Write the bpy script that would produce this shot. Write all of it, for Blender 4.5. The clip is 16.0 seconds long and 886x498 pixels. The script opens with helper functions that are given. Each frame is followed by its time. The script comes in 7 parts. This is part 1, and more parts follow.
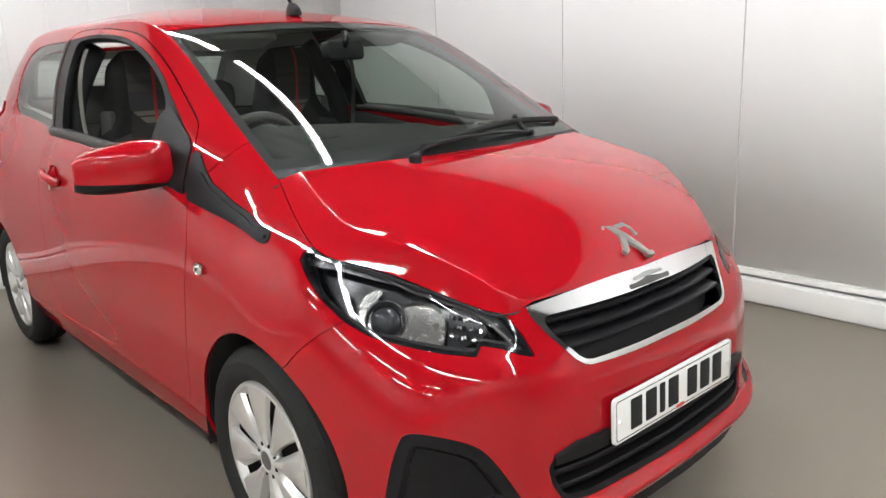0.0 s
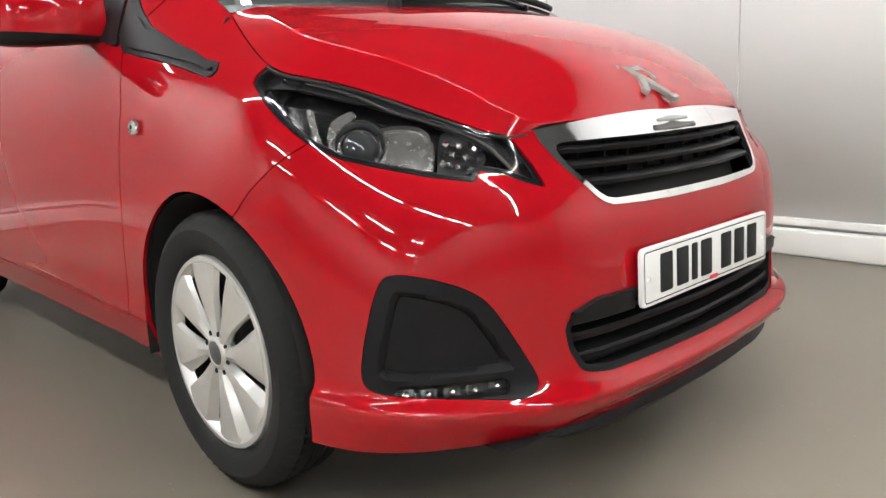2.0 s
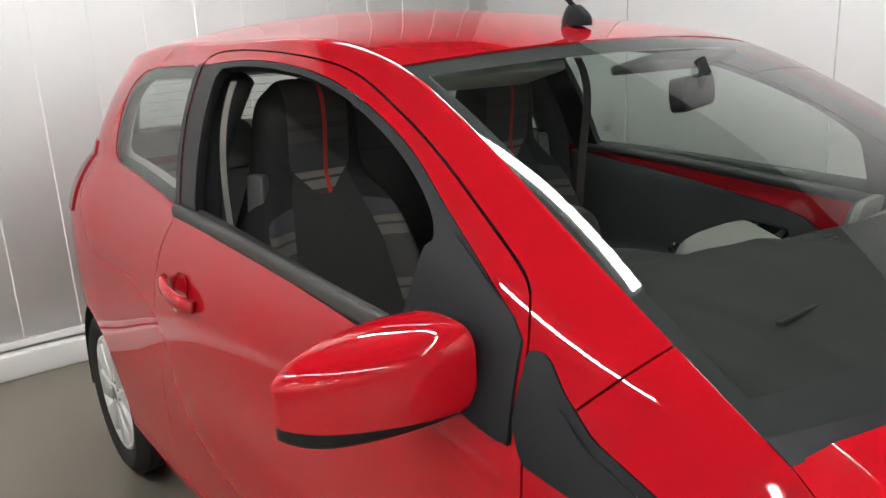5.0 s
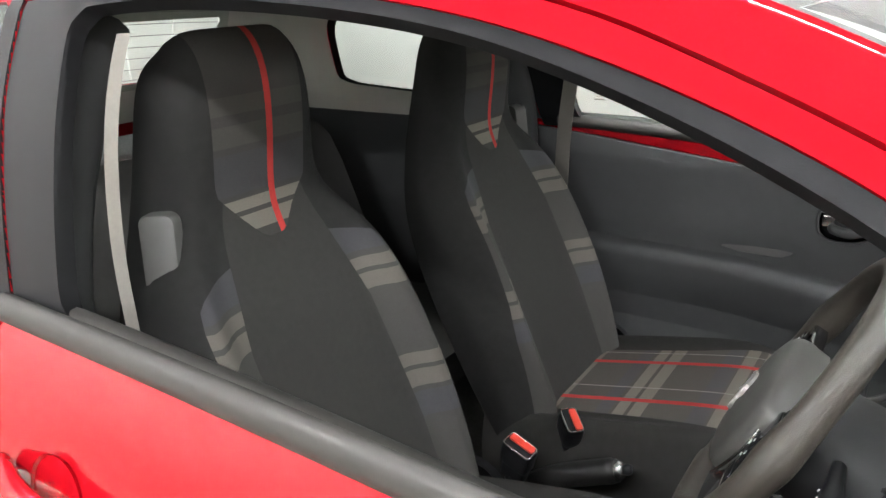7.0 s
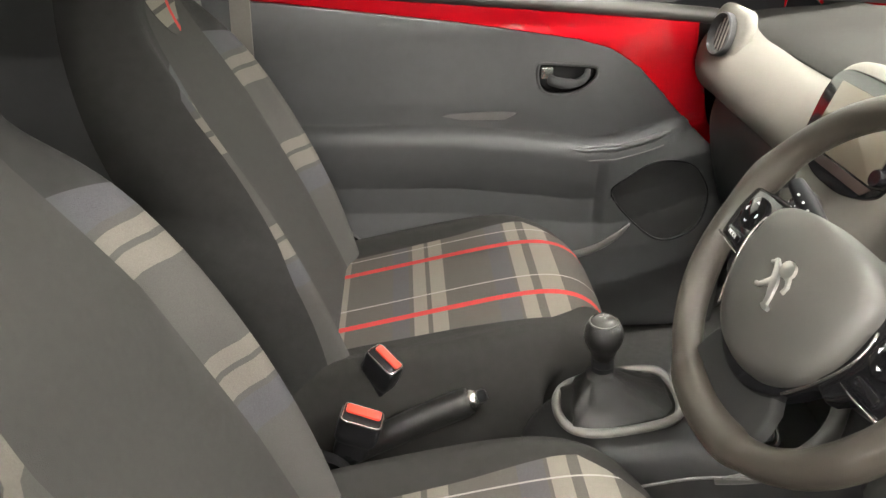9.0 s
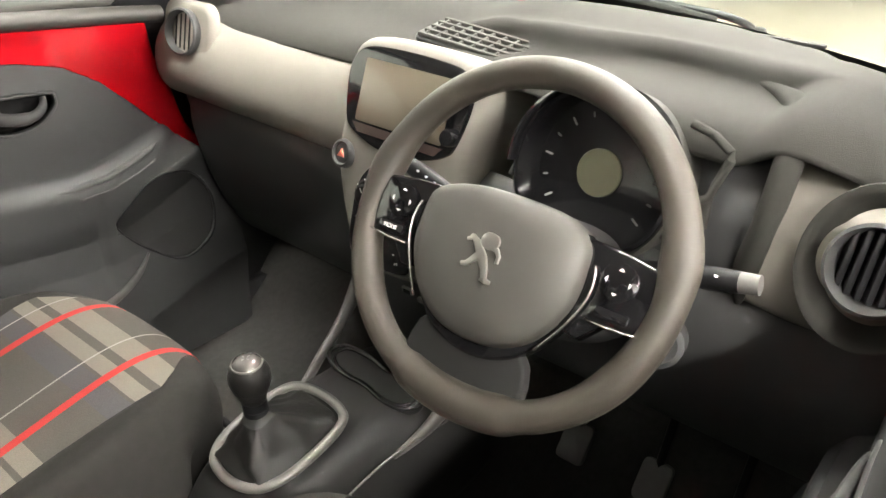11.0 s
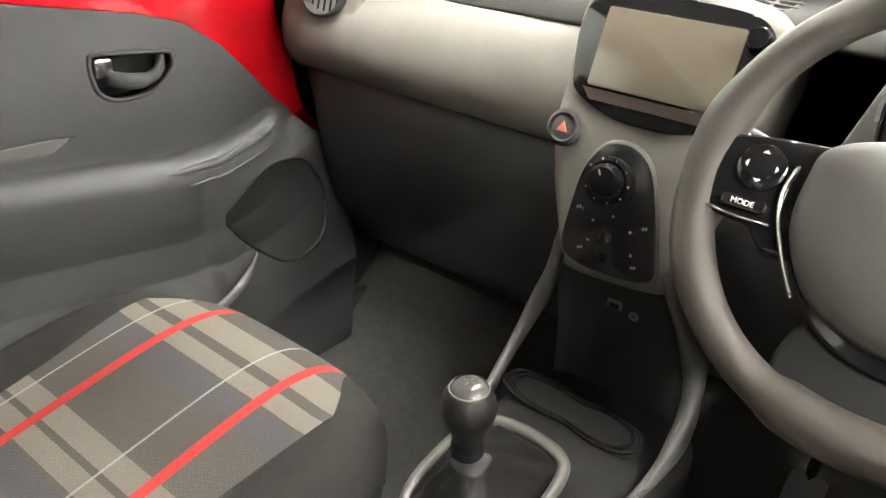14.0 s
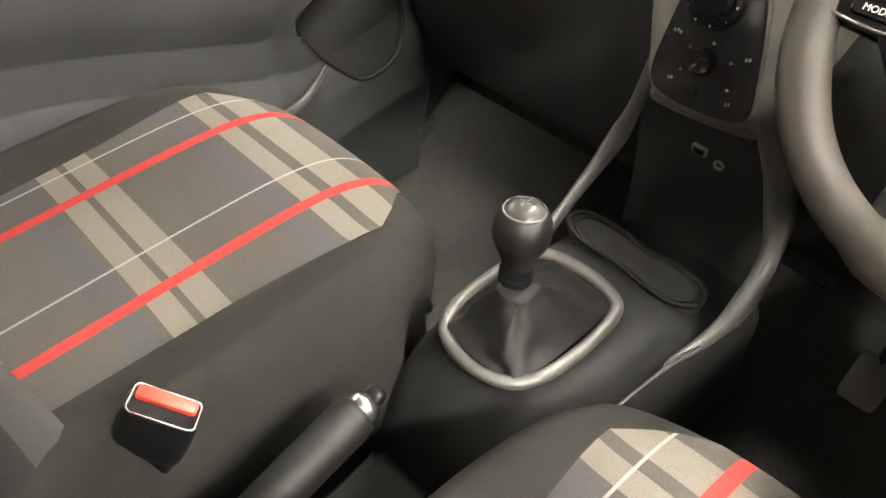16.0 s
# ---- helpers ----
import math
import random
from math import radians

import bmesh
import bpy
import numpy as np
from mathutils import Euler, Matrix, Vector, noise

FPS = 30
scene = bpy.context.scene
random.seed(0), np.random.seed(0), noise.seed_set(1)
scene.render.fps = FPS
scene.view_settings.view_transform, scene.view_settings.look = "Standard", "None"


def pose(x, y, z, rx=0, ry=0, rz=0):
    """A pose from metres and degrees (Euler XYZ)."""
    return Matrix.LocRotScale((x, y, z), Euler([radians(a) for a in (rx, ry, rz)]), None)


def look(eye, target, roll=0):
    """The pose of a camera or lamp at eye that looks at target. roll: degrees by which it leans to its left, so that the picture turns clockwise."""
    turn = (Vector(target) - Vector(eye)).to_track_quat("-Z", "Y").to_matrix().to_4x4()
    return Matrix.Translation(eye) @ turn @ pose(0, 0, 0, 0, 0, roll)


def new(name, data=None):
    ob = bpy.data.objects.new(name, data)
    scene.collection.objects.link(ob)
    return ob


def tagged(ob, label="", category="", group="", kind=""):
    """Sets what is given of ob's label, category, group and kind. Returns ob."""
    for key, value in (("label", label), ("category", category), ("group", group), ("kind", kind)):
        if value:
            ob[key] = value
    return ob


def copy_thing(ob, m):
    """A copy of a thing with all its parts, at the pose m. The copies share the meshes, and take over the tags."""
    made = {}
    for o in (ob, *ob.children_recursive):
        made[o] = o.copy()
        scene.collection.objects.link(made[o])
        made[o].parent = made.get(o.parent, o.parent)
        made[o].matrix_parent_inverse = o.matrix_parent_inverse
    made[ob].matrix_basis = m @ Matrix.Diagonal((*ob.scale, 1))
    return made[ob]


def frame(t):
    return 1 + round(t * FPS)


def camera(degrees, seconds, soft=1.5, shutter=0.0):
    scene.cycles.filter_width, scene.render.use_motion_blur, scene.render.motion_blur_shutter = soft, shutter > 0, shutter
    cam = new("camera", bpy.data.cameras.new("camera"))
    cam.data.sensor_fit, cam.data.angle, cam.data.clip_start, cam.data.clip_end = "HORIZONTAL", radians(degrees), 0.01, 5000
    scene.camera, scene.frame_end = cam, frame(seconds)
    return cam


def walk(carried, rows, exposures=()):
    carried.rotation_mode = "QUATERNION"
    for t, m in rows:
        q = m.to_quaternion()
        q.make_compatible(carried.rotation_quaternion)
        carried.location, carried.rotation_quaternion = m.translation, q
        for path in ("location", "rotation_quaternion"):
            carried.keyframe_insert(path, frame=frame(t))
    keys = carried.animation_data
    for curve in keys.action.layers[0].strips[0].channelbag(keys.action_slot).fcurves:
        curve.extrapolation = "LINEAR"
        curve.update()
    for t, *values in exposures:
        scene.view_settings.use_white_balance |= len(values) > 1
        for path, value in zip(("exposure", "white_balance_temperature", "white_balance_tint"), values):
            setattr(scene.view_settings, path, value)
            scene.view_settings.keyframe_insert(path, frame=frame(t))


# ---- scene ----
cam = camera(60.6, 16.0)
PATH = [
    (0, (1.601, -1.54, 1.24), (0.147, -0.255, 0.758), -2.4),
    (0.5, (1.428, -1.416, 1.037), (-0.01, -0.106, 0.574), -2.8),
    (1, (1.396, -1.402, 0.86), (-0.035, -0.072, 0.434), -2.9),
    (1.5, (1.41, -1.421, 0.791), (-0.014, -0.073, 0.396), -2.9),
    (2, (1.411, -1.425, 0.792), (-0.011, -0.078, 0.386), -2.6),
    (2.5, (1.376, -1.421, 0.885), (-0.053, -0.095, 0.438), -2.2),
    (3, (1.293, -1.443, 1.167), (-0.161, -0.158, 0.684), -1.7),
    (3.5, (1.17, -1.472, 1.326), (-0.323, -0.245, 0.813), -1.6),
    (4, (0.924, -1.394, 1.389), (-0.613, -0.225, 0.87), -1.8),
    (4.5, (0.61, -1.33, 1.392), (-0.952, -0.193, 0.873), -2.3),
    (5, (0.268, -1.278, 1.397), (-1.274, -0.117, 0.875), -2.7),
    (5.2, (0.131, -1.242, 1.382), (-1.387, -0.054, 0.851), -2.9),
    (7.3, (-0.753, -1.078, 1.367), (-1.697, 0.549, 0.688), -2.1),
    (7.5, (-0.803, -1.063, 1.375), (-1.67, 0.595, 0.667), -2.0),
    (8, (-0.941, -1.048, 1.363), (-1.619, 0.667, 0.587), -1.7),
    (8.3, (-1.015, -1.046, 1.348), (-1.53, 0.699, 0.517), -1.0),
    (8.5, (-1.052, -1.019, 1.33), (-1.423, 0.739, 0.453), -0.9),
    (9, (-1.145, -0.878, 1.3), (-1.062, 0.872, 0.336), -0.5),
    (9.5, (-1.182, -0.79, 1.314), (-0.556, 0.815, 0.298), -0.1),
    (10, (-1.27, -0.731, 1.34), (-0.161, 0.577, 0.31), 0.7),
    (10.2, (-1.3, -0.712, 1.334), (-0.07, 0.49, 0.313), 0.9),
    (12.3, (-1.354, -0.482, 1.221), (0.079, 0.528, 0.258), 2.3),
    (12.5, (-1.356, -0.433, 1.204), (0.078, 0.601, 0.268), 2.3),
    (13, (-1.364, -0.362, 1.163), (0.083, 0.71, 0.292), 2.4),
    (13.5, (-1.373, -0.329, 1.146), (0.083, 0.736, 0.282), 3.4),
    (14, (-1.38, -0.311, 1.136), (0.06, 0.743, 0.234), 4.5),
    (14.5, (-1.381, -0.305, 1.111), (0.016, 0.728, 0.12), 5.7),
    (15, (-1.371, -0.302, 1.086), (-0.038, 0.719, 0.0), 6.5),
    (15.5, (-1.359, -0.303, 1.064), (-0.086, 0.723, -0.088), 7.4),
    (16, (-1.346, -0.315, 1.065), (-0.164, 0.74, -0.155), 8.0),
]
walk(cam, [(t, look(eye, target, roll)) for t, eye, target, roll in PATH],
     exposures=[(0, .28, 6200, 10), (2, .36, 6300, 10), (3.5, .23, 6200, 10), (5.2, .25, 6200, 10), (7.3, 2.0, 6250, 10), (8.5, 2.5, 6750, 10), (9.5, 3.05, 6950, 10), (10.2, 3.0, 7100, 10), (12.3, 3.0, 6600, 10), (13.5, 3.05, 6650, 10), (14.5, 3.25, 7000, 10), (16, 3.35, 7150, 10)])

# ---- world and lamps ----
world = bpy.data.worlds.new("world")
scene.world = world
world.use_nodes = True
world.node_tree.nodes["Background"].inputs[0].default_value = (1.0, 0.98, 0.95, 1)
world.node_tree.nodes["Background"].inputs[1].default_value = 0.15


TUBE = 108.0

# ---- materials ----
def principled(name, colour, rough=0.5, metal=0.0, coat=0.0, spec=0.5):
    m = bpy.data.materials.new(name)
    m.use_nodes = True
    b = m.node_tree.nodes["Principled BSDF"]
    b.inputs["Base Color"].default_value = (*colour, 1)
    b.inputs["Roughness"].default_value = rough
    b.inputs["Metallic"].default_value = metal
    b.inputs["Coat Weight"].default_value = coat
    b.inputs["Coat Roughness"].default_value = 0.03
    b.inputs["Specular IOR Level"].default_value = spec
    return m


def vary(m, scale, amount, rough_amount=0.0, bump=0.0, bump_scale=200.0, detail=4.0, stretch=(1, 1, 1)):
    """Two scales of colour variation and a fine relief, in object space."""
    t = m.node_tree
    b = t.nodes["Principled BSDF"]
    tex = t.nodes.new("ShaderNodeTexCoord")
    mapping = t.nodes.new("ShaderNodeMapping")
    mapping.inputs["Scale"].default_value = stretch
    t.links.new(tex.outputs["Object"], mapping.inputs[0])
    n = t.nodes.new("ShaderNodeTexNoise")
    n.inputs["Scale"].default_value = scale
    n.inputs["Detail"].default_value = detail
    t.links.new(mapping.outputs[0], n.inputs["Vector"])
    col = b.inputs["Base Color"].default_value[:]
    mix = t.nodes.new("ShaderNodeMix")
    mix.data_type = "RGBA"
    mix.inputs[6].default_value = (*[c * (1 - amount) for c in col[:3]], 1)
    mix.inputs[7].default_value = (*[min(1, c * (1 + amount)) for c in col[:3]], 1)
    t.links.new(n.outputs["Fac"], mix.inputs[0])
    t.links.new(mix.outputs[2], b.inputs["Base Color"])
    if rough_amount:
        r = b.inputs["Roughness"].default_value
        mr = t.nodes.new("ShaderNodeMapRange")
        mr.inputs["To Min"].default_value = max(0, r - rough_amount)
        mr.inputs["To Max"].default_value = min(1, r + rough_amount)
        t.links.new(n.outputs["Fac"], mr.inputs["Value"])
        t.links.new(mr.outputs[0], b.inputs["Roughness"])
    if bump:
        f = t.nodes.new("ShaderNodeTexNoise")
        f.inputs["Scale"].default_value = bump_scale
        f.inputs["Detail"].default_value = 3
        t.links.new(mapping.outputs[0], f.inputs["Vector"])
        bp = t.nodes.new("ShaderNodeBump")
        bp.inputs["Strength"].default_value = bump
        bp.inputs["Distance"].default_value = 0.002
        t.links.new(f.outputs["Fac"], bp.inputs["Height"])
        t.links.new(bp.outputs[0], b.inputs["Normal"])
    return m


red = principled("red_paint", (0.335, 0.0035, 0.0085), 0.5, 0.0, 1.0, 0.0)
red.node_tree.nodes["Principled BSDF"].inputs["Coat IOR"].default_value = 1.48
black_plastic = vary(principled("black_plastic", (0.011, 0.011, 0.012), 0.38, 0, 0, 0.12), 30, 0.25, 0.05, 0.12, 900)
rubber = vary(principled("rubber", (0.017, 0.017, 0.0165), 0.75, 0, 0, 0.2), 20, 0.3, 0.1, 0.3, 500)
wall_white = vary(principled("wall_white", (0.82, 0.81, 0.795), 0.8, spec=0.15), 1.2, 0.03, 0.05)
skirting_white = vary(principled("skirting_white", (0.78, 0.77, 0.74), 0.4), 3, 0.06, 0.05)
floor_paint = vary(principled("floor_paint", (0.375, 0.335, 0.265), 0.36), 1.6, 0.07, 0.04, 0.05, 260)
def speckled(m, scale, size, colour):
    """Adds sparse small pale specks to a material's colour."""
    t = m.node_tree
    b = t.nodes["Principled BSDF"]
    old = b.inputs["Base Color"].links[0].from_socket
    tex, vor = t.nodes.new("ShaderNodeTexCoord"), t.nodes.new("ShaderNodeTexVoronoi")
    vor.inputs["Scale"].default_value = scale
    t.links.new(tex.outputs["Object"], vor.inputs["Vector"])
    near, pick, both_, mix = (t.nodes.new("ShaderNodeMath"), t.nodes.new("ShaderNodeMath"), t.nodes.new("ShaderNodeMath"), t.nodes.new("ShaderNodeMix"))
    near.operation, pick.operation, both_.operation = "LESS_THAN", "GREATER_THAN", "MULTIPLY"
    near.inputs[1].default_value, pick.inputs[1].default_value = size, .72
    sep = t.nodes.new("ShaderNodeSeparateColor")
    t.links.new(vor.outputs["Distance"], near.inputs[0])
    t.links.new(vor.outputs["Color"], sep.inputs[0])
    t.links.new(sep.outputs[0], pick.inputs[0])
    t.links.new(near.outputs[0], both_.inputs[0])
    t.links.new(pick.outputs[0], both_.inputs[1])
    mix.data_type = "RGBA"
    mix.inputs[7].default_value = (*colour, 1)
    t.links.new(both_.outputs[0], mix.inputs[0])
    t.links.new(old, mix.inputs[6])
    t.links.new(mix.outputs[2], b.inputs["Base Color"])
    return m


speckled(floor_paint, 38, .07, (.62, .58, .50))
silver = vary(principled("silver_paint", (0.62, 0.62, 0.60), 0.3, 0.6), 25, 0.05, 0.05)
console_black = vary(principled("console_black", (0.032, 0.035, 0.035), 0.5), 40, 0.2, 0.05, 0.4, 1200)
shell_black = vary(principled("shell_black", (0.018, 0.018, 0.018), 0.5), 40, 0.25, 0.06, 0.4, 1200)
black_cloth = vary(principled("black_cloth", (0.022, 0.0215, 0.021), 0.95, 0, 0, 0.2), 60, 0.2, 0.0, 0.5, 1500)
side_cloth = vary(principled("side_cloth", (0.025, 0.024, 0.0225), 0.95, 0, 0, 0.2), 60, 0.2, 0.0, 0.5, 1500)
dark_trim = vary(principled("dark_trim", (0.040, 0.041, 0.042), 0.6), 40, 0.2, 0.05, 0.5, 1200)
grey_trim = vary(principled("grey_trim", (0.170, 0.162, 0.143), 0.6, spec=0.25), 40, 0.08, 0.05, 0.4, 1200)
seat_cloth = vary(principled("seat_cloth", (0.058, 0.056, 0.053), 0.9), 60, 0.2, 0.05, 0.6, 1500)


liner_black = principled("liner_black", (0.006, 0.006, 0.006), 0.8)
gloss_black = principled("gloss_black", (0.008, 0.008, 0.009), 0.08)
chrome = principled("chrome", (0.86, 0.86, 0.87), 0.05, 1.0)
chrome_soft = principled("chrome_soft", (0.75, 0.74, 0.72), 0.22, 1.0)
lamp_dark = vary(principled("lamp_dark", (0.008, 0.008, 0.009), 0.2), 40, 0.3)
lamp_silver = vary(principled("lamp_silver", (0.36, 0.35, 0.33), 0.26, 0.9), 60, 0.08, 0.06)
lamp_grey = principled("lamp_grey", (0.016, 0.016, 0.017), 0.22)
plate_white = vary(principled("plate_white", (0.80, 0.80, 0.78), 0.25), 60, 0.03)
tail_red = principled("tail_red", (0.18, 0.006, 0.008), 0.1)
badge_grey = principled("badge_grey", (0.13, 0.13, 0.13), 0.3, 0.6)
seat_red = vary(principled("seat_red", (0.62, 0.05, 0.045), 0.8), 200, 0.1)


def see_through(name, tint, gloss_rough=0.0, base_gloss=0.05):
    """Thin clear sheet: tinted see-through with mirror gloss."""
    m = bpy.data.materials.new(name)
    m.use_nodes = True
    t = m.node_tree
    t.nodes.remove(t.nodes["Principled BSDF"])
    out = t.nodes["Material Output"]
    clear, shine = t.nodes.new("ShaderNodeBsdfTransparent"), t.nodes.new("ShaderNodeBsdfGlossy")
    clear.inputs[0].default_value = (*tint, 1)
    shine.inputs["Roughness"].default_value = gloss_rough
    fr, mix = t.nodes.new("ShaderNodeLayerWeight"), t.nodes.new("ShaderNodeMixShader")
    fr.inputs[0].default_value = 0.5
    power, rise = t.nodes.new("ShaderNodeMath"), t.nodes.new("ShaderNodeMath")
    power.operation, rise.operation = "POWER", "MULTIPLY_ADD"
    power.inputs[1].default_value, rise.inputs[1].default_value, rise.inputs[2].default_value = 5.0, 0.92, base_gloss
    t.links.new(fr.outputs["Facing"], power.inputs[0])
    t.links.new(power.outputs[0], rise.inputs[0])
    t.links.new(rise.outputs[0], mix.inputs[0])
    t.links.new(clear.outputs[0], mix.inputs[1])
    t.links.new(shine.outputs[0], mix.inputs[2])
    t.links.new(mix.outputs[0], out.inputs[0])
    return m


glass = see_through("glass", (0.72, 0.79, 0.75))
clear_cover = see_through("clear_cover", (0.95, 0.955, 0.96), 0.0, 0.045)
repeater_clear = principled("repeater_clear", (0.34, 0.32, 0.29), 0.10)
lens_glass = principled("lens_glass", (0.05, 0.052, 0.055), 0.03, 0.5)
ceiling_grey = vary(principled("ceiling_grey", (0.06, 0.06, 0.06), 0.85), 2, 0.1)
belt_web = vary(principled("belt_web", (0.20, 0.188, 0.168), 0.8), 300, 0.1, 0, 0.4, 1500)
pale_trim = vary(principled("pale_trim", (0.48, 0.46, 0.42), 0.6), 30, 0.05, 0.05, 0.3, 900)
headliner = vary(principled("headliner", (0.55, 0.54, 0.50), 0.9), 90, 0.05, 0, 0.4, 1200)
carpet = vary(principled("carpet", (0.058, 0.058, 0.055), 0.95), 80, 0.4, 0, 0.9, 900)
pod_grey = vary(principled("pod_grey", (0.040, 0.039, 0.036), 0.65, spec=0.2), 40, 0.1, 0.05, 0.4, 1200)
emblem_metal = principled("emblem_metal", (0.42, 0.41, 0.39), 0.28, 0.85)
leather = vary(principled("leather", (0.011, 0.0105, 0.010), 0.42), 50, 0.15, 0.06, 0.35, 1300)
dash_top = vary(principled("dash_top", (0.025, 0.0245, 0.0225), 0.75, spec=0.12), 40, 0.12, 0.05, 0.5, 1000)
# switched-off screen: the warm cabin reflection is mixed into its base colour
screen_tan_reflection = principled("screen_tan_reflection", (0.12, 0.104, 0.080), 0.12)
lcd = principled("lcd", (0.09, 0.092, 0.06), 0.3)
print_white = principled("print_white", (0.75, 0.75, 0.75), 0.5)
buckle_red = principled("buckle_red", (0.62, 0.05, 0.03), 0.35)
mirror_glass = principled("mirror_glass", (0.85, 0.86, 0.88), 0.01, 1.0)
triangle_red = principled("triangle_red", (0.45, 0.12, 0.08), 0.4)


def striped_cloth(name, lines, bands, base=(0.072, 0.067, 0.060), pale=(0.170, 0.156, 0.132), blue=(0.058, 0.062, 0.090)):
    """Woven cloth with coloured stripes along one axis and pale bands along another, in metres on the seat."""
    m = principled(name, base, 0.95, spec=0.2)
    t = m.node_tree
    b = t.nodes["Principled BSDF"]
    tex, sep = t.nodes.new("ShaderNodeTexCoord"), t.nodes.new("ShaderNodeSeparateXYZ")
    t.links.new(tex.outputs["Object"], sep.inputs[0])
    grain = t.nodes.new("ShaderNodeTexNoise")
    grain.inputs["Scale"].default_value = 700
    t.links.new(tex.outputs["Object"], grain.inputs["Vector"])
    shade = t.nodes.new("ShaderNodeMapRange")
    shade.inputs["To Min"].default_value, shade.inputs["To Max"].default_value = 0.75, 1.25
    t.links.new(grain.outputs["Fac"], shade.inputs["Value"])
    colour = t.nodes.new("ShaderNodeRGB")
    colour.outputs[0].default_value = (*base, 1)
    last = colour.outputs[0]
    for axis, lo, hi, kind, amount in [(*q[:3], q[3], q[4]) for q in bands] + [(*q[:3], q[3], q[4]) for q in lines]:
        span = t.nodes.new("ShaderNodeMath")
        span.operation = "COMPARE"
        span.inputs[1].default_value, span.inputs[2].default_value = (lo + hi) / 2, abs(hi - lo) / 2
        t.links.new(sep.outputs[axis], span.inputs[0])
        amt = t.nodes.new("ShaderNodeMath")
        amt.operation = "MULTIPLY"
        amt.inputs[1].default_value = amount
        t.links.new(span.outputs[0], amt.inputs[0])
        mix = t.nodes.new("ShaderNodeMix")
        mix.data_type = "RGBA"
        mix.inputs[7].default_value = (*{"pale": pale, "blue": blue, "red": (0.40, 0.040, 0.035), "white": (0.30, 0.29, 0.27), "dark": (0.02, 0.02, 0.02)}[kind], 1)
        t.links.new(amt.outputs[0], mix.inputs[0])
        t.links.new(last, mix.inputs[6])
        last = mix.outputs[2]
    mul = t.nodes.new("ShaderNodeMix")
    mul.data_type, mul.blend_type = "RGBA", "MULTIPLY"
    mul.inputs[0].default_value = 1
    t.links.new(last, mul.inputs[6])
    t.links.new(shade.outputs[0], mul.inputs[7])
    t.links.new(mul.outputs[2], b.inputs["Base Color"])
    bump = t.nodes.new("ShaderNodeBump")
    bump.inputs["Strength"].default_value, bump.inputs["Distance"].default_value = 0.5, 0.002
    t.links.new(grain.outputs["Fac"], bump.inputs["Height"])
    t.links.new(bump.outputs[0], b.inputs["Normal"])
    return m


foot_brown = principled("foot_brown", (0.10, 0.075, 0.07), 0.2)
heater_black = vary(principled("heater_black", (0.012, 0.012, 0.013), 0.22), 40, 0.2)
symbol_grey = principled("symbol_grey", (0.30, 0.30, 0.29), 0.5)
strut_grey = vary(principled("strut_grey", (0.10, 0.098, 0.095), 0.38), 40, 0.1, 0.05)
strut_light = vary(principled("strut_light", (0.15, 0.146, 0.138), 0.34, 0.3), 40, 0.08, 0.05)
gloss_grey = principled("gloss_grey", (0.06, 0.058, 0.055), 0.12)
rim_leather = vary(principled("rim_leather", (0.047, 0.041, 0.034), 0.36), 25, 0.12, 0.06, 0.35, 1500)
pad_grey = vary(principled("pad_grey", (0.052, 0.050, 0.046), 0.5), 30, 0.1, 0.05, 0.12, 1800)
dial_black = principled("dial_black", (0.010, 0.010, 0.011), 0.12)
pedal_metal = vary(principled("pedal_metal", (0.10, 0.10, 0.10), 0.5), 60, 0.2)
GRILLE_IN = [(-.05, .694), (.2, .694), (.335, .694), (.352, .690), (.355, .68), (.342, .652), (.305, .605), (.29, .595), (.27, .591), (.1, .588), (-.05, .587)]


# ---- mesh helpers ----
def mesh_object(name, verts, faces, material, parent=None, label="", smooth=True):
    me = bpy.data.meshes.new(name)
    me.from_pydata([tuple(v) for v in verts], [], [tuple(f) for f in faces])
    me.update()
    me.shade_smooth() if smooth else me.shade_flat()
    me.materials.append(material)
    ob = new(name, me)
    if parent:
        ob.parent = parent
    if label:
        ob["label"] = label
    return ob


def part(name, bm, material, parent=None, label="", smooth=True):
    me = bpy.data.meshes.new(name)
    bm.to_mesh(me)
    bm.free()
    me.shade_smooth() if smooth else me.shade_flat()
    me.materials.append(material)
    ob = new(name, me)
    if parent:
        ob.parent = parent
    if label:
        ob["label"] = label
    return ob


def spline(points, n, knots=None):
    """A smooth curve through the points: n samples, even between each pair."""
    p = np.array(points, float)
    k = len(p)
    u = np.arange(k, dtype=float) if knots is None else np.array(knots, float)
    if k == 2:
        f = np.linspace(0, 1, n)[:, None]
        return p[0] * (1 - f) + p[1] * f
    h = np.diff(u)
    a, r = np.zeros((k, k)), np.zeros_like(p)
    a[0, 0] = a[-1, -1] = 1
    a[0, 1] = a[-1, -2] = -.5
    for i in range(1, k - 1):
        a[i, i - 1], a[i, i], a[i, i + 1] = h[i - 1], 2 * (h[i - 1] + h[i]), h[i]
        r[i] = 6 * ((p[i + 1] - p[i]) / h[i] - (p[i] - p[i - 1]) / h[i - 1])
    c = np.linalg.solve(a, r)
    t = np.linspace(0, k - 1, n)
    i = np.clip(t.astype(int), 0, k - 2)
    f = (t - i)[:, None]
    g = h[i][:, None]
    return (1 - f) * p[i] + f * p[i + 1] + g * g / 6 * (((1 - f) ** 3 - (1 - f)) * c[i] + (f ** 3 - f) * c[i + 1])


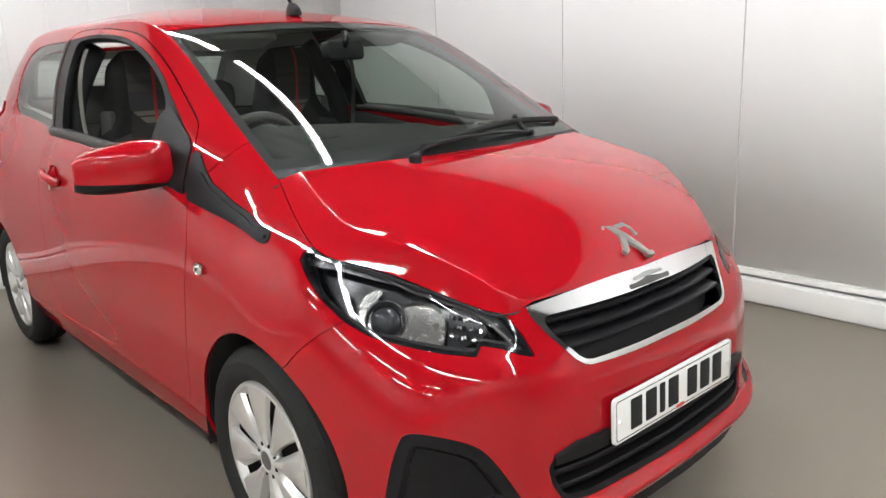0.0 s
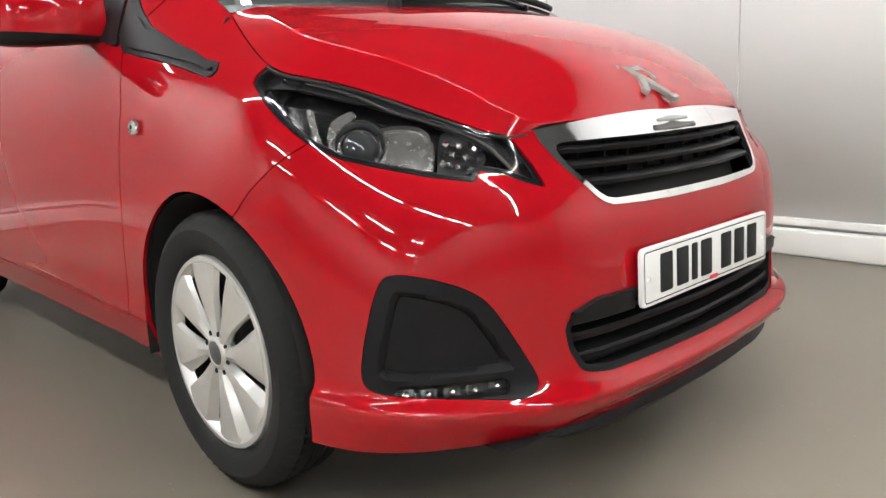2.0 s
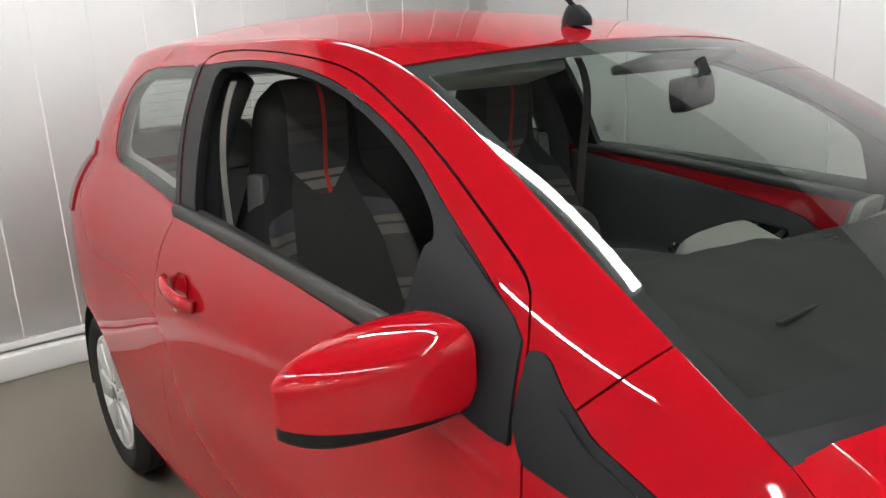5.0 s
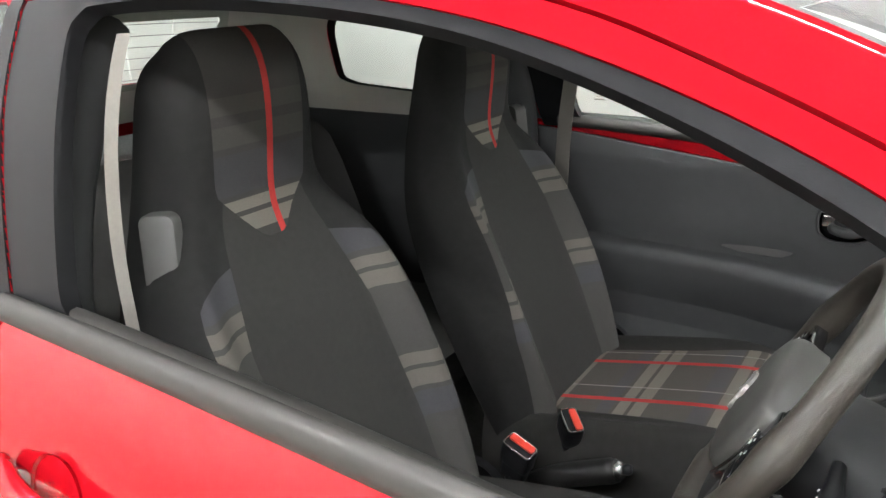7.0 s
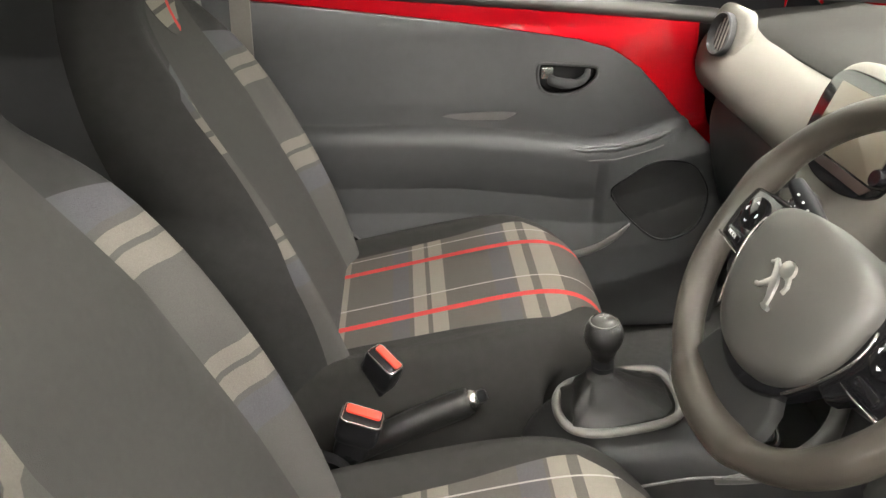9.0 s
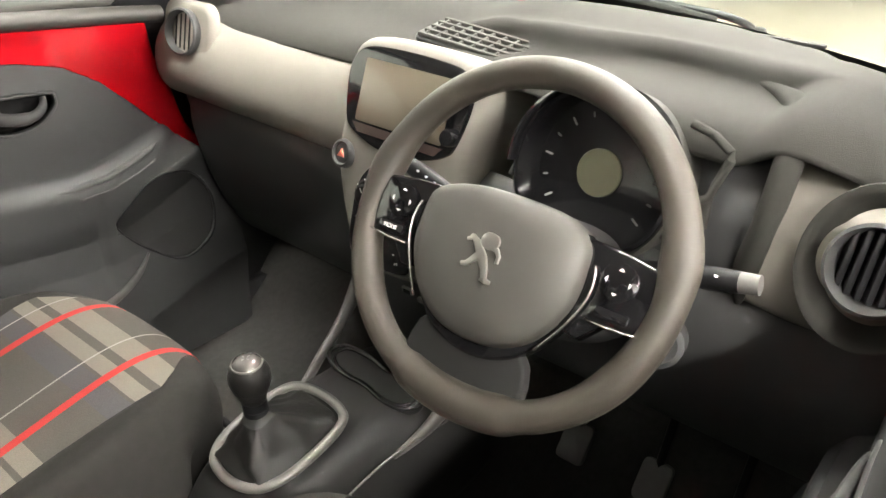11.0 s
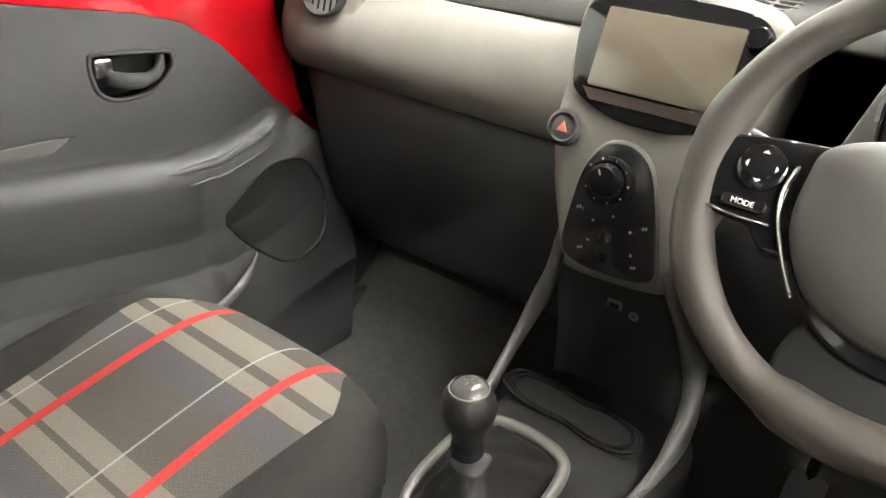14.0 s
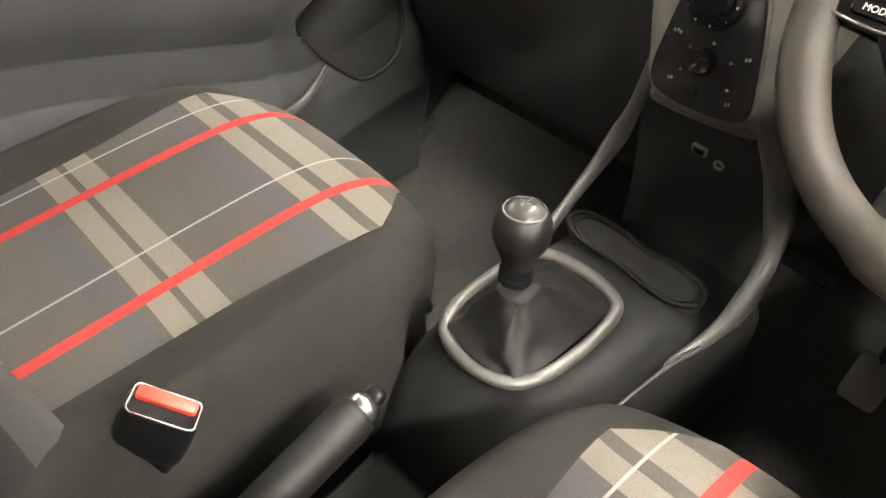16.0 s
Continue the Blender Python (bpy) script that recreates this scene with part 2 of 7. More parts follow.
def spline_at(a, k, t):
    i = np.clip(t.astype(int), 0, k - 2)
    f = (t - i)[:, None]
    p0, p1, p2, p3 = a[i], a[i + 1], a[i + 2], a[i + 3]
    return 0.5 * (2 * p1 + (p2 - p0) * f + (2 * p0 - 5 * p1 + 4 * p2 - p3) * f ** 2 + (3 * p1 - p0 - 3 * p2 + p3) * f ** 3)


def loft(curves, m):
    """A grid through the curves (each n points): m rows by n columns."""
    c = np.array(curves)
    k, n = c.shape[:2]
    flat = c.reshape(k, -1)
    return spline(flat, m).reshape(m, n, 3)


def grid_faces(m, n, first=0, flip=False):
    out = []
    for i in range(m - 1):
        for j in range(n - 1):
            a = first + i * n + j
            q = (a, a + 1, a + n + 1, a + n)
            out.append(q[::-1] if flip else q)
    return out


def weld(verts, faces, eps=1e-5):
    seen, remap, out = {}, [], []
    for v in verts:
        k = (round(v[0] / eps), round(v[1] / eps), round(v[2] / eps))
        if k not in seen:
            seen[k] = len(out)
            out.append(tuple(v))
        remap.append(seen[k])
    fs = []
    for f in faces:
        g = []
        for i in f:
            j = remap[i]
            if j not in g:
                g.append(j)
        if len(g) > 2:
            fs.append(tuple(g))
    return out, fs


NORMALS = {}


def key_of(p):
    return round(p[0], 6), round(p[1], 6), round(p[2], 6)


def remember(mesh, normals):
    for q, n in zip(mesh[0], normals):
        NORMALS[key_of(q)] = tuple(n)


def clip(mesh, f):
    """The part of the mesh where f(verts) > 0, cut cleanly along f = 0."""
    verts, faces = mesh
    v = np.array(verts)
    d = f(v)
    d = np.where(np.abs(d) < 1e-7, 1e-7, d)
    out, index, cuts, fs = [], {}, {}, []

    def keep(i):
        if i not in index:
            index[i] = len(out)
            out.append(tuple(v[i]))
        return index[i]

    def cut(i, j):
        k = (min(i, j), max(i, j))
        if k not in cuts:
            t = d[i] / (d[i] - d[j])
            cuts[k] = len(out)
            q = tuple(v[i] + t * (v[j] - v[i]))
            a, b = NORMALS.get(key_of(v[i])), NORMALS.get(key_of(v[j]))
            if a and b:
                NORMALS[key_of(q)] = tuple(Vector(a).lerp(Vector(b), t).normalized())
            out.append(q)
        return cuts[k]

    for face in faces:
        s = [d[i] > 0 for i in face]
        if all(s):
            fs.append(tuple(keep(i) for i in face))
        elif any(s):
            g = []
            for a, b in zip(face, face[1:] + face[:1]):
                if d[a] > 0:
                    g.append(keep(a))
                if (d[a] > 0) != (d[b] > 0):
                    g.append(cut(a, b))
            if len(g) > 2:
                fs.append(tuple(g))
    return out, fs


def poly_distance(points, u, v):
    """Signed distance in a plane from a closed outline: positive inside."""
    p = np.array(points, float)
    best = np.full(len(u), 1e9)
    inside = np.zeros(len(u), bool)
    for (ax, ay), (bx, by) in zip(p, np.roll(p, -1, 0)):
        ex, ey = bx - ax, by - ay
        t = np.clip(((u - ax) * ex + (v - ay) * ey) / (ex * ex + ey * ey + 1e-12), 0, 1)
        best = np.minimum(best, np.hypot(u - ax - t * ex, v - ay - t * ey))
        c = ((ay > v) != (by > v)) & (u < ex * (v - ay) / (ey + 1e-12) + ax)
        inside ^= c
    return np.where(inside, best, -best)


def outline(points, n=8):
    """A closed smooth outline through the points."""
    p = np.array(points, float)
    k = len(p)
    a = np.vstack([p[-1], p, p[0], p[1]])
    return spline_at(a, k + 1, np.linspace(0, k, k * n + 1)[:-1])


def bx(name, x0, x1, y0, y1, z0, z1, material, parent=None, label="", r=0.01, seg=2):
    bm = bmesh.new()
    bmesh.ops.create_cube(bm, size=1)
    for v in bm.verts:
        v.co = ((x0 + x1) / 2 + v.co.x * (x1 - x0), (y0 + y1) / 2 + v.co.y * (y1 - y0), (z0 + z1) / 2 + v.co.z * (z1 - z0))
    if r:
        bmesh.ops.bevel(bm, geom=bm.edges[:], offset=r, segments=seg, affect="EDGES", profile=0.6)
    return part(name, bm, material, parent, label)


# ---- more mesh helpers ----
def vnormals(mesh):
    v = np.array(mesh[0])
    n = np.zeros_like(v)
    for f in mesh[1]:
        a, b, c = v[f[0]], v[f[1]], v[f[2]]
        m = np.cross(b - a, c - a)
        if len(f) > 3:
            m = m + np.cross(c - a, v[f[3]] - a)
        for i in f:
            n[i] += m
    return n / (np.linalg.norm(n, axis=1, keepdims=True) + 1e-12)


def known(mesh):
    """The normals of the whole sheet that a piece was cut from, or None."""
    ns = [NORMALS.get(key_of(p)) for p in mesh[0]]
    return None if any(n is None for n in ns) else np.array(ns)


def pushed(mesh, d):
    """The mesh moved d along its normals."""
    kn = known(mesh)
    n = vnormals(mesh) if kn is None else kn
    out = [tuple(p) for p in np.array(mesh[0]) + d * n], mesh[1]
    if kn is not None:
        remember(out, kn)
    return out


def mirrored(mesh):
    out = [(x, -y, z) for x, y, z in mesh[0]], [f[::-1] for f in mesh[1]]
    kn = known(mesh)
    if kn is not None:
        remember(out, kn * np.array((1, -1, 1)))
    return out


def joined(*meshes):
    vs, fs = [], []
    for v, f in meshes:
        k = len(vs)
        vs += [tuple(p) for p in v]
        fs += [tuple(i + k for i in g) for g in f]
    return vs, fs


def panel(name, mesh, material, parent, label="", thick=0.008):
    """A sheet with real thickness that keeps the shading of the surface it was cut from."""
    kn = known(mesh)
    if kn is None:
        ob = mesh_object(name, mesh[0], mesh[1], material, parent, label)
        if thick:
            s = ob.modifiers.new("thickness", "SOLIDIFY")
            s.thickness, s.offset, s.use_rim = thick, -1, True
        return ob
    vs, fs, ns = [tuple(p) for p in mesh[0]], [tuple(f) for f in mesh[1]], [tuple(n) for n in kn]
    if thick:
        m = len(vs)
        edges = {}
        for f in fs:
            for a, b in zip(f, f[1:] + f[:1]):
                edges[(a, b)] = True
        rim = [(a, b) for a, b in edges if (b, a) not in edges]
        side = {}
        for a, b in rim:
            t = Vector(vs[b]) - Vector(vs[a])
            out = t.cross(Vector(ns[a])).normalized()
            for i in (a, b):
                side[i] = side.get(i, Vector()) + out
        back = [tuple(Vector(p) - thick * Vector(n)) for p, n in zip(vs, ns)]
        front = vs[:]
        vs = front + back
        fs += [tuple(i + m for i in f[::-1]) for f in fs]
        ns = ns + [tuple(-c for c in n) for n in ns]
        at = {}
        for i, o in side.items():
            at[i] = len(vs)
            vs += [front[i], back[i]]
            ns += [tuple(o.normalized())] * 2
        fs += [(at[b], at[a], at[a] + 1, at[b] + 1) for a, b in rim]
    ob = mesh_object(name, vs, fs, material, parent, label)
    ob.data.normals_split_custom_set_from_vertices(ns)
    return ob


def frame_at(loc, normal, up=(0, 0, 1), turn=0):
    """A frame whose z is the normal and whose y leans towards up."""
    z = Vector(normal).normalized()
    x = Vector(up).cross(z).normalized()
    y = z.cross(x)
    m = Matrix((x, y, z)).transposed().to_4x4()
    m.translation = loc
    return m @ Matrix.Rotation(radians(turn), 4, "Z")


def placed(mesh, m):
    return [tuple(m @ Vector(p)) for p in mesh[0]], mesh[1]


def lathe(profile, n=48):
    """Turned about z from (radius, height) points; outward for rising heights."""
    vs, fs = [], []
    k = len(profile)
    for i in range(n):
        a = 2 * math.pi * i / n
        vs += [(r * math.cos(a), r * math.sin(a), h) for r, h in profile]
    for i in range(n):
        for j in range(k - 1):
            a, b = i * k + j, ((i + 1) % n) * k + j
            fs.append((a, b, b + 1, a + 1))
    return weld(vs, fs, 1e-6)


def slab(points, depth, bevel=0.003, steps=2, back=True):
    """A closed 2D outline as a solid from z = -depth to 0 with rounded front edges."""
    p = np.array(points, float)
    if np.sum(p[:, 0] * np.roll(p[:, 1], -1) - np.roll(p[:, 0], -1) * p[:, 1]) < 0:
        p = p[::-1]
    e = np.roll(p, -1, 0) - p
    e = e / (np.linalg.norm(e, axis=1, keepdims=True) + 1e-12)
    nrm = np.stack([e[:, 1], -e[:, 0]], 1)
    nv = nrm + np.roll(nrm, 1, 0)
    nv = nv / (np.linalg.norm(nv, axis=1, keepdims=True) + 1e-9)
    rings = [(0, -depth)]
    for i in range(steps + 1):
        a = math.pi / 2 * i / steps
        rings.append((-(1 - math.cos(a)) * bevel, -bevel + math.sin(a) * bevel))
    vs, fs, n = [], [], len(p)
    for off, z in rings:
        q = p + nv * off
        vs += [(x, y, z) for x, y in q]
    for r in range(len(rings) - 1):
        for i in range(n):
            j = (i + 1) % n
            fs.append((r * n + i, r * n + j, (r + 1) * n + j, (r + 1) * n + i))
    fs.append(tuple(range((len(rings) - 1) * n, len(rings) * n)))
    if back:
        fs.append(tuple(range(n))[::-1])
    return vs, fs


def rounded(w, h, r, n=6, cx=0.0, cy=0.0):
    out = []
    for sx, sy, a0 in ((1, 1, 0), (-1, 1, 90), (-1, -1, 180), (1, -1, 270)):
        for i in range(n + 1):
            a = radians(a0 + 90 * i / n)
            out.append((cx + sx * (w / 2 - r) + r * math.cos(a), cy + sy * (h / 2 - r) + r * math.sin(a)))
    return out


def sweep(path, radius, n=14, closed=False, flat=1.0, up=(0, 0, 1), caps=True):
    """A round or oval rod along a path; radius may be a list, flat squeezes along up."""
    p = [Vector(q) for q in path]
    k = len(p)
    rad = radius if hasattr(radius, "__len__") else [radius] * k
    vs, fs = [], []
    for i in range(k):
        a, b = (p[(i - 1) % k], p[(i + 1) % k]) if closed else (p[max(i - 1, 0)], p[min(i + 1, k - 1)])
        t = (b - a).normalized()
        u = Vector(up)
        s = t.cross(u)
        if s.length < 1e-4:
            s = t.cross(Vector((1, 0, 0)))
        s.normalize()
        w = s.cross(t)
        for j in range(n):
            c = 2 * math.pi * j / n
            vs.append(tuple(p[i] + rad[i] * (math.cos(c) * s + flat * math.sin(c) * w)))
    for i in range(k if closed else k - 1):
        for j in range(n):
            a, b = i * n + j, ((i + 1) % k) * n + j
            a2, b2 = i * n + (j + 1) % n, ((i + 1) % k) * n + (j + 1) % n
            fs.append((a, a2, b2, b))
    if caps and not closed:
        fs.append(tuple(range(n))[::-1])
        fs.append(tuple(range((k - 1) * n, k * n)))
    return vs, fs


def rings(sections, close_ends=True, fair=6):
    """A skin over closed sections of equal length, smoothed along its run."""
    c = np.array(sections, float)
    k, n = c.shape[:2]
    m = (k - 1) * fair + 1
    g = spline(c.reshape(k, -1), m).reshape(m, n, 3)
    vs = [tuple(p) for row in g for p in row]
    fs = []
    for i in range(m - 1):
        for j in range(n):
            a, b = i * n + j, i * n + (j + 1) % n
            fs.append((a, b, b + n, a + n))
    if close_ends:
        fs.append(tuple(range(n))[::-1])
        fs.append(tuple(range((m - 1) * n, m * n)))
    return vs, fs


def superoval(n=28, power=3.0):
    out = []
    for i in range(n):
        a = 2 * math.pi * i / n
        c, s = math.cos(a), math.sin(a)
        out.append((math.copysign(abs(c) ** (2 / power), c), math.copysign(abs(s) ** (2 / power), s)))
    return out


def thing(name, label, category, loc=(0, 0, 0), group="", kind=""):
    ob = new(name)
    ob.location = loc
    ob.empty_display_size = 0.05
    return tagged(ob, label, category, group, kind)


def under(ob, parent):
    """Hang a world-built object on an Empty without moving it."""
    ob.parent = parent
    ob.matrix_parent_inverse = Matrix.Translation(parent.location).inverted()
    return ob


def piece(name, mesh, material, parent=None, label="", smooth=True, sharp=None):
    ob = mesh_object(name, mesh[0], mesh[1], material, None, label, smooth)
    if smooth and sharp is not None:
        ob.data.set_sharp_from_angle(angle=radians(sharp))
    if parent:
        under(ob, parent)
    return ob


# ---- the room ----
joint_grey = principled("joint_grey", (0.45, 0.44, 0.43), 0.6)
joint_pale = principled("joint_pale", (0.76, 0.75, 0.735), 0.6)
floor = bx("floor", -3.8, 8.4, -9.4, 2.3, -0.1, 0, floor_paint, r=0)
tagged(floor, "smooth grey-brown painted concrete floor with fine specks", "floor", kind="structure")
wall_side = bx("wall_north", -3.72, 8.4, 2.06, 2.2, 0, 3.0, wall_white, r=0)
wall_rear = bx("wall_west", -3.72, -3.57, -9.4, 2.06, 0, 3.0, wall_white, r=0)
wall_front = bx("wall_east", 8.25, 8.4, -9.4, 2.06, 0, 3.0, wall_white, r=0)
wall_open = bx("wall_south", -3.57, 8.25, -9.4, -9.25, 0, 3.0, wall_white, r=0)
ceiling = bx("ceiling", -3.8, 8.4, -9.4, 2.3, 3.0, 3.1, ceiling_grey, r=0)
for ob in (wall_side, wall_rear, wall_front, wall_open):
    tagged(ob, "white insulated panel wall with narrow vertical joints", "wall", kind="structure")
tagged(ceiling, "plain near-black ceiling", "ceiling", kind="structure")
for name, a in (("baseboard", (-3.5, 8.25, 2.0, 2.06)), ("baseboard", (-3.57, -3.5, -9.25, 2.06))):
    b = bx(name, *a, 0, 0.118, skirting_white, r=0.008)
    tagged(b, "white upstand at the foot of the wall", "baseboard", kind="structure")
for name, a in (("trim", (-3.5, 8.25, 2.035, 2.06, 0.132, 0.165)), ("trim", (-3.57, -3.545, -9.25, 2.06, 0.132, 0.165))):
    b = bx(name, *a, skirting_white, r=0.004)
    tagged(b, "narrow white ledge above the upstand", "trim", kind="structure")


def strip_on_wall(name, p, q, n, w, material, wall):
    """A thin upright joint strip on a wall face, 1 mm proud."""
    (x, y), (nx, ny) = p, n
    sx, sy = abs(ny) * w / 2, abs(nx) * w / 2
    vs = [(x + s * sx + d * nx, y + s * sy + d * ny, z) for d in (0, .001) for s in (-1, 1) for z in (.165, q)]
    fs = [(4, 6, 7, 5), (0, 1, 3, 2), (0, 4, 5, 1), (2, 3, 7, 6)]
    return mesh_object(name, vs, fs, material, wall, "", False)


for x in (-2.45, -1.34, -.23, .88, 1.99, 3.10, 4.21, 5.32, 6.43, 7.54):
    strip_on_wall("panel_joint", (x, 2.06), 3.0, (0, -1), .007, joint_grey, wall_side)
for i in range(45):
    strip_on_wall("panel_joint", (-3.57, -9.1 + .25 * i), 3.0, (1, 0), .006, joint_pale, wall_rear)


# ---- the car's body lines, right half, y outwards ----
NS = 289
V0 = [(.66, 0, .185), (.65, .25, .185), (.62, .43, .19), (.53, .62, .195), (.40, .735, .20), (.12, .75, .19), (-.10, .735, .19), (-.45, .72, .20), (-.82, .72, .20), (-1.4, .725, .20), (-2.1, .735, .22), (-2.58, .64, .28), (-2.72, 0, .28)]
V1 = [(.715, 0, .255), (.705, .25, .255), (.67, .45, .26), (.56, .64, .27), (.42, .742, .28), (.12, .768, .29), (-.10, .762, .29), (-.45, .749, .29), (-.82, .752, .295), (-1.4, .76, .30), (-2.1, .775, .31), (-2.6, .68, .36), (-2.75, 0, .36)]
V2 = [(.682, 0, .42), (.672, .25, .42), (.642, .42, .43), (.558, .60, .44), (.45, .705, .45), (.12, .776, .46), (-.10, .772, .46), (-.45, .763, .47), (-.82, .768, .47), (-1.4, .778, .47), (-2.1, .79, .48), (-2.62, .70, .5), (-2.76, 0, .5)]
V3 = [(.667, 0, .555), (.657, .26, .56), (.625, .42, .575), (.555, .56, .60), (.41, .69, .625), (.12, .77, .645), (-.10, .767, .64), (-.45, .767, .65), (-.82, .775, .66), (-1.4, .785, .67), (-2.1, .79, .70), (-2.64, .715, .75), (-2.75, 0, .75)]
V4 = [(.63, 0, .65), (.62, .24, .65), (.59, .40, .645), (.53, .505, .665), (.34, .665, .74), (.13, .725, .785), (-.10, .735, .81), (-.45, .755, .86), (-.82, .764, .87), (-1.4, .775, .88), (-2.1, .762, .92), (-2.62, .705, .96), (-2.72, 0, .96)]
V5 = [(.59, 0, .735), (.58, .22, .733), (.552, .40, .718), (.505, .48, .73), (.34, .60, .805), (.175, .672, .856), (-.068, .60, .97), (-.45, .70, 1.03), (-.82, .703, 1.035), (-1.4, .703, 1.045), (-2.1, .665, 1.09), (-2.555, .63, 1.1), (-2.66, 0, 1.1)]
V6 = [(-.068, .60, .97), (-.44, .645, 1.11), (-.82, .635, 1.22), (-1.4, .638, 1.25), (-2.1, .615, 1.268), (-2.51, .57, 1.24), (-2.60, 0, 1.24)]
V7 = [(-.068, .60, .97), (-.43, .572, 1.175), (-.82, .53, 1.365), (-1.4, .535, 1.425), (-2.05, .532, 1.425), (-2.43, .495, 1.38), (-2.52, 0, 1.38)]
RUN = np.concatenate([[0], np.cumsum(np.linalg.norm(np.diff(np.array(V3), axis=0), axis=1))])
VB = [(a[0] * .78 + b[0] * .22 - (.016 if a[0] > .5 else 0), a[1] * .78 + b[1] * .22 - (.014 if a[0] > .3 and a[1] > 0 else 0), a[2] * .78 + b[2] * .22) for a, b in zip(V1, V2)]
lines = [spline(v, NS, RUN) for v in (V0, V1, VB, V2, V3, V4)]
HALF = (NS + 1) // 2
lines.append(np.vstack([spline(V5[:7], HALF, RUN[:7]), spline(V5[6:], HALF, RUN[6:])[1:]]))
K6 = (NS - 1) // 2
ROWS, UROWS = 86, 31
low = loft(lines, ROWS)
up_lines = [lines[6][K6:], spline(V6, NS - K6, RUN[6:]), spline(V7, NS - K6, RUN[6:])]
up = loft(up_lines, UROWS)


def right_half(g):
    return [(p[0], -p[1], p[2]) for row in g for p in row]


low_mesh = (right_half(low), grid_faces(ROWS, NS, flip=True))
up_mesh = (right_half(up), grid_faces(UROWS, NS - K6, flip=True))
shell = weld(*joined(low_mesh, up_mesh), 2e-4)
per = (NS - 1) // 12
shell_n = vnormals(shell)
shell_n[np.abs(np.array(shell[0])[:, 1]) < 1e-4, 1] = 0
shell_f = np.array([f for f in shell[1] if len(f) == 4])
shell_v = np.array(shell[0])
soft = (np.clip((shell_v[:, 0] + .75) / .2, 0, 1) * np.clip((.30 - shell_v[:, 0]) / .1, 0, 1) * np.clip((shell_v[:, 2] - .72) / .08, 0, 1))[:, None]
for k in range(30):
    acc = np.zeros_like(shell_n)
    for a in range(4):
        np.add.at(acc, shell_f[:, a], shell_n[shell_f[:, (a + 1) % 4]] + shell_n[shell_f[:, a - 1]])
    acc /= np.linalg.norm(acc, axis=1, keepdims=True) + 1e-9
    w = soft if k >= 2 else np.maximum(soft, .5)
    shell_n = shell_n * (1 - w) + acc * w
    shell_n /= np.linalg.norm(shell_n, axis=1, keepdims=True) + 1e-9
remember(shell, shell_n)


def across(edge, centre, profile, nw=49, w=None):
    """Rows across the car between an edge line, a centre line and the mirrored edge."""
    w = np.linspace(-1, 1, nw) if w is None else w
    rows = []
    for (x, y, z), (cx, cz) in zip(edge, centre):
        rows.append(np.stack([x + (cx - x) * (1 - w ** 2), w * y, z + (cz - z) * profile(np.abs(w))], 1))
    return np.array(rows)


def bonnet_profile(w):
    """Gently crowned, with a crease near each side."""
    inner = 1 - .42 * (w / .91) ** 2
    outer = .58 * (1 - w) / .09
    k = 300.0
    return -np.log(np.exp(-k * inner) + np.exp(-k * outer)) / k


HW = np.concatenate([np.linspace(-1, -.86, 36), np.linspace(-.86, .86, 81)[1:-1], np.linspace(.86, 1, 36)])
hood_edge = lines[6][2 * per:6 * per + 1][::-1]
nh = len(hood_edge)
hood = across(hood_edge, spline([(.032, .994), (.24, .952), (.40, .893), (.545, .788), (.59, .735)], nh, [0, .21, .375, .545, .60]), bonnet_profile, w=HW)
hood[:, :, 1] *= 1 - .0045 * np.clip((np.abs(HW) - .9) / .1, 0, 1)
hood_mesh = (hood.reshape(-1, 3).tolist(), grid_faces(nh, len(HW), flip=True))
remember(hood_mesh, vnormals(hood_mesh))
ws_edge = up_lines[2][:2 * per + 1]
nw_ = len(ws_edge)
ws = across(ws_edge, spline([(.062, .979), (-.32, 1.205), (-.757, 1.392)], nw_, [0, .44, .91]), lambda w: 1 - w ** 2)
ws_mesh = (ws.reshape(-1, 3).tolist(), grid_faces(nw_, 49, flip=False))
remember(ws_mesh, vnormals(ws_mesh))
roof_edge = up_lines[2][2 * per:5 * per + 1]
nr = len(roof_edge)
roof = across(roof_edge, spline([(-.757, 1.392), (-1.37, 1.482), (-2.05, 1.482), (-2.48, 1.425)], nr, [0, .62, 1.3, 1.71]), lambda w: 1 - w ** 2.4)
roof_mesh = (roof.reshape(-1, 3).tolist(), grid_faces(nr, 49, flip=False))
remember(roof_mesh, vnormals(roof_mesh))


# outlines of the openings, each in the plane that suits it
def lamp_plane(v):
    return .82 * v[:, 0] - .57 * np.abs(v[:, 1]), v[:, 2]


def fog_plane(v):
    return .643 * v[:, 0] - .766 * np.abs(v[:, 1]), v[:, 2]


def front_plane(v):
    return np.abs(v[:, 1]), v[:, 2] + np.where(v[:, 0] < 0.3, 9, 0)


def side_plane(v):
    return v[:, 0], v[:, 2]


LAMP = [(-.262, .825), (-.255, .838), (-.2385, .85), (-.169, .86), (-.0935, .86), (.0085, .80), (.105, .76), (.171, .728), (.204, .703), (.2366, .661), (.258, .627), (.228, .637), (.196, .651), (.152, .662), (.146, .645), (.0773, .656), (.004, .672), (-.072, .69), (-.13, .716), (-.184, .753), (-.226, .79)]
FOG = outline([(-.208, .503), (-.172, .505), (-.109, .488), (-.0545, .459), (-.018, .412), (.017, .352), (.041, .303), (.0214, .281), (-.0558, .287), (-.157, .298), (-.235, .309), (-.256, .328), (-.2526, .374), (-.235, .448), (-.22, .488)], 4)
GRILLE = [(-.05, .9), (.39, .9), (.388, .735), (.382, .70), (.356, .655), (.318, .603), (.30, .589), (.28, .582), (.2, .578), (.1, .575), (-.05, .574)]
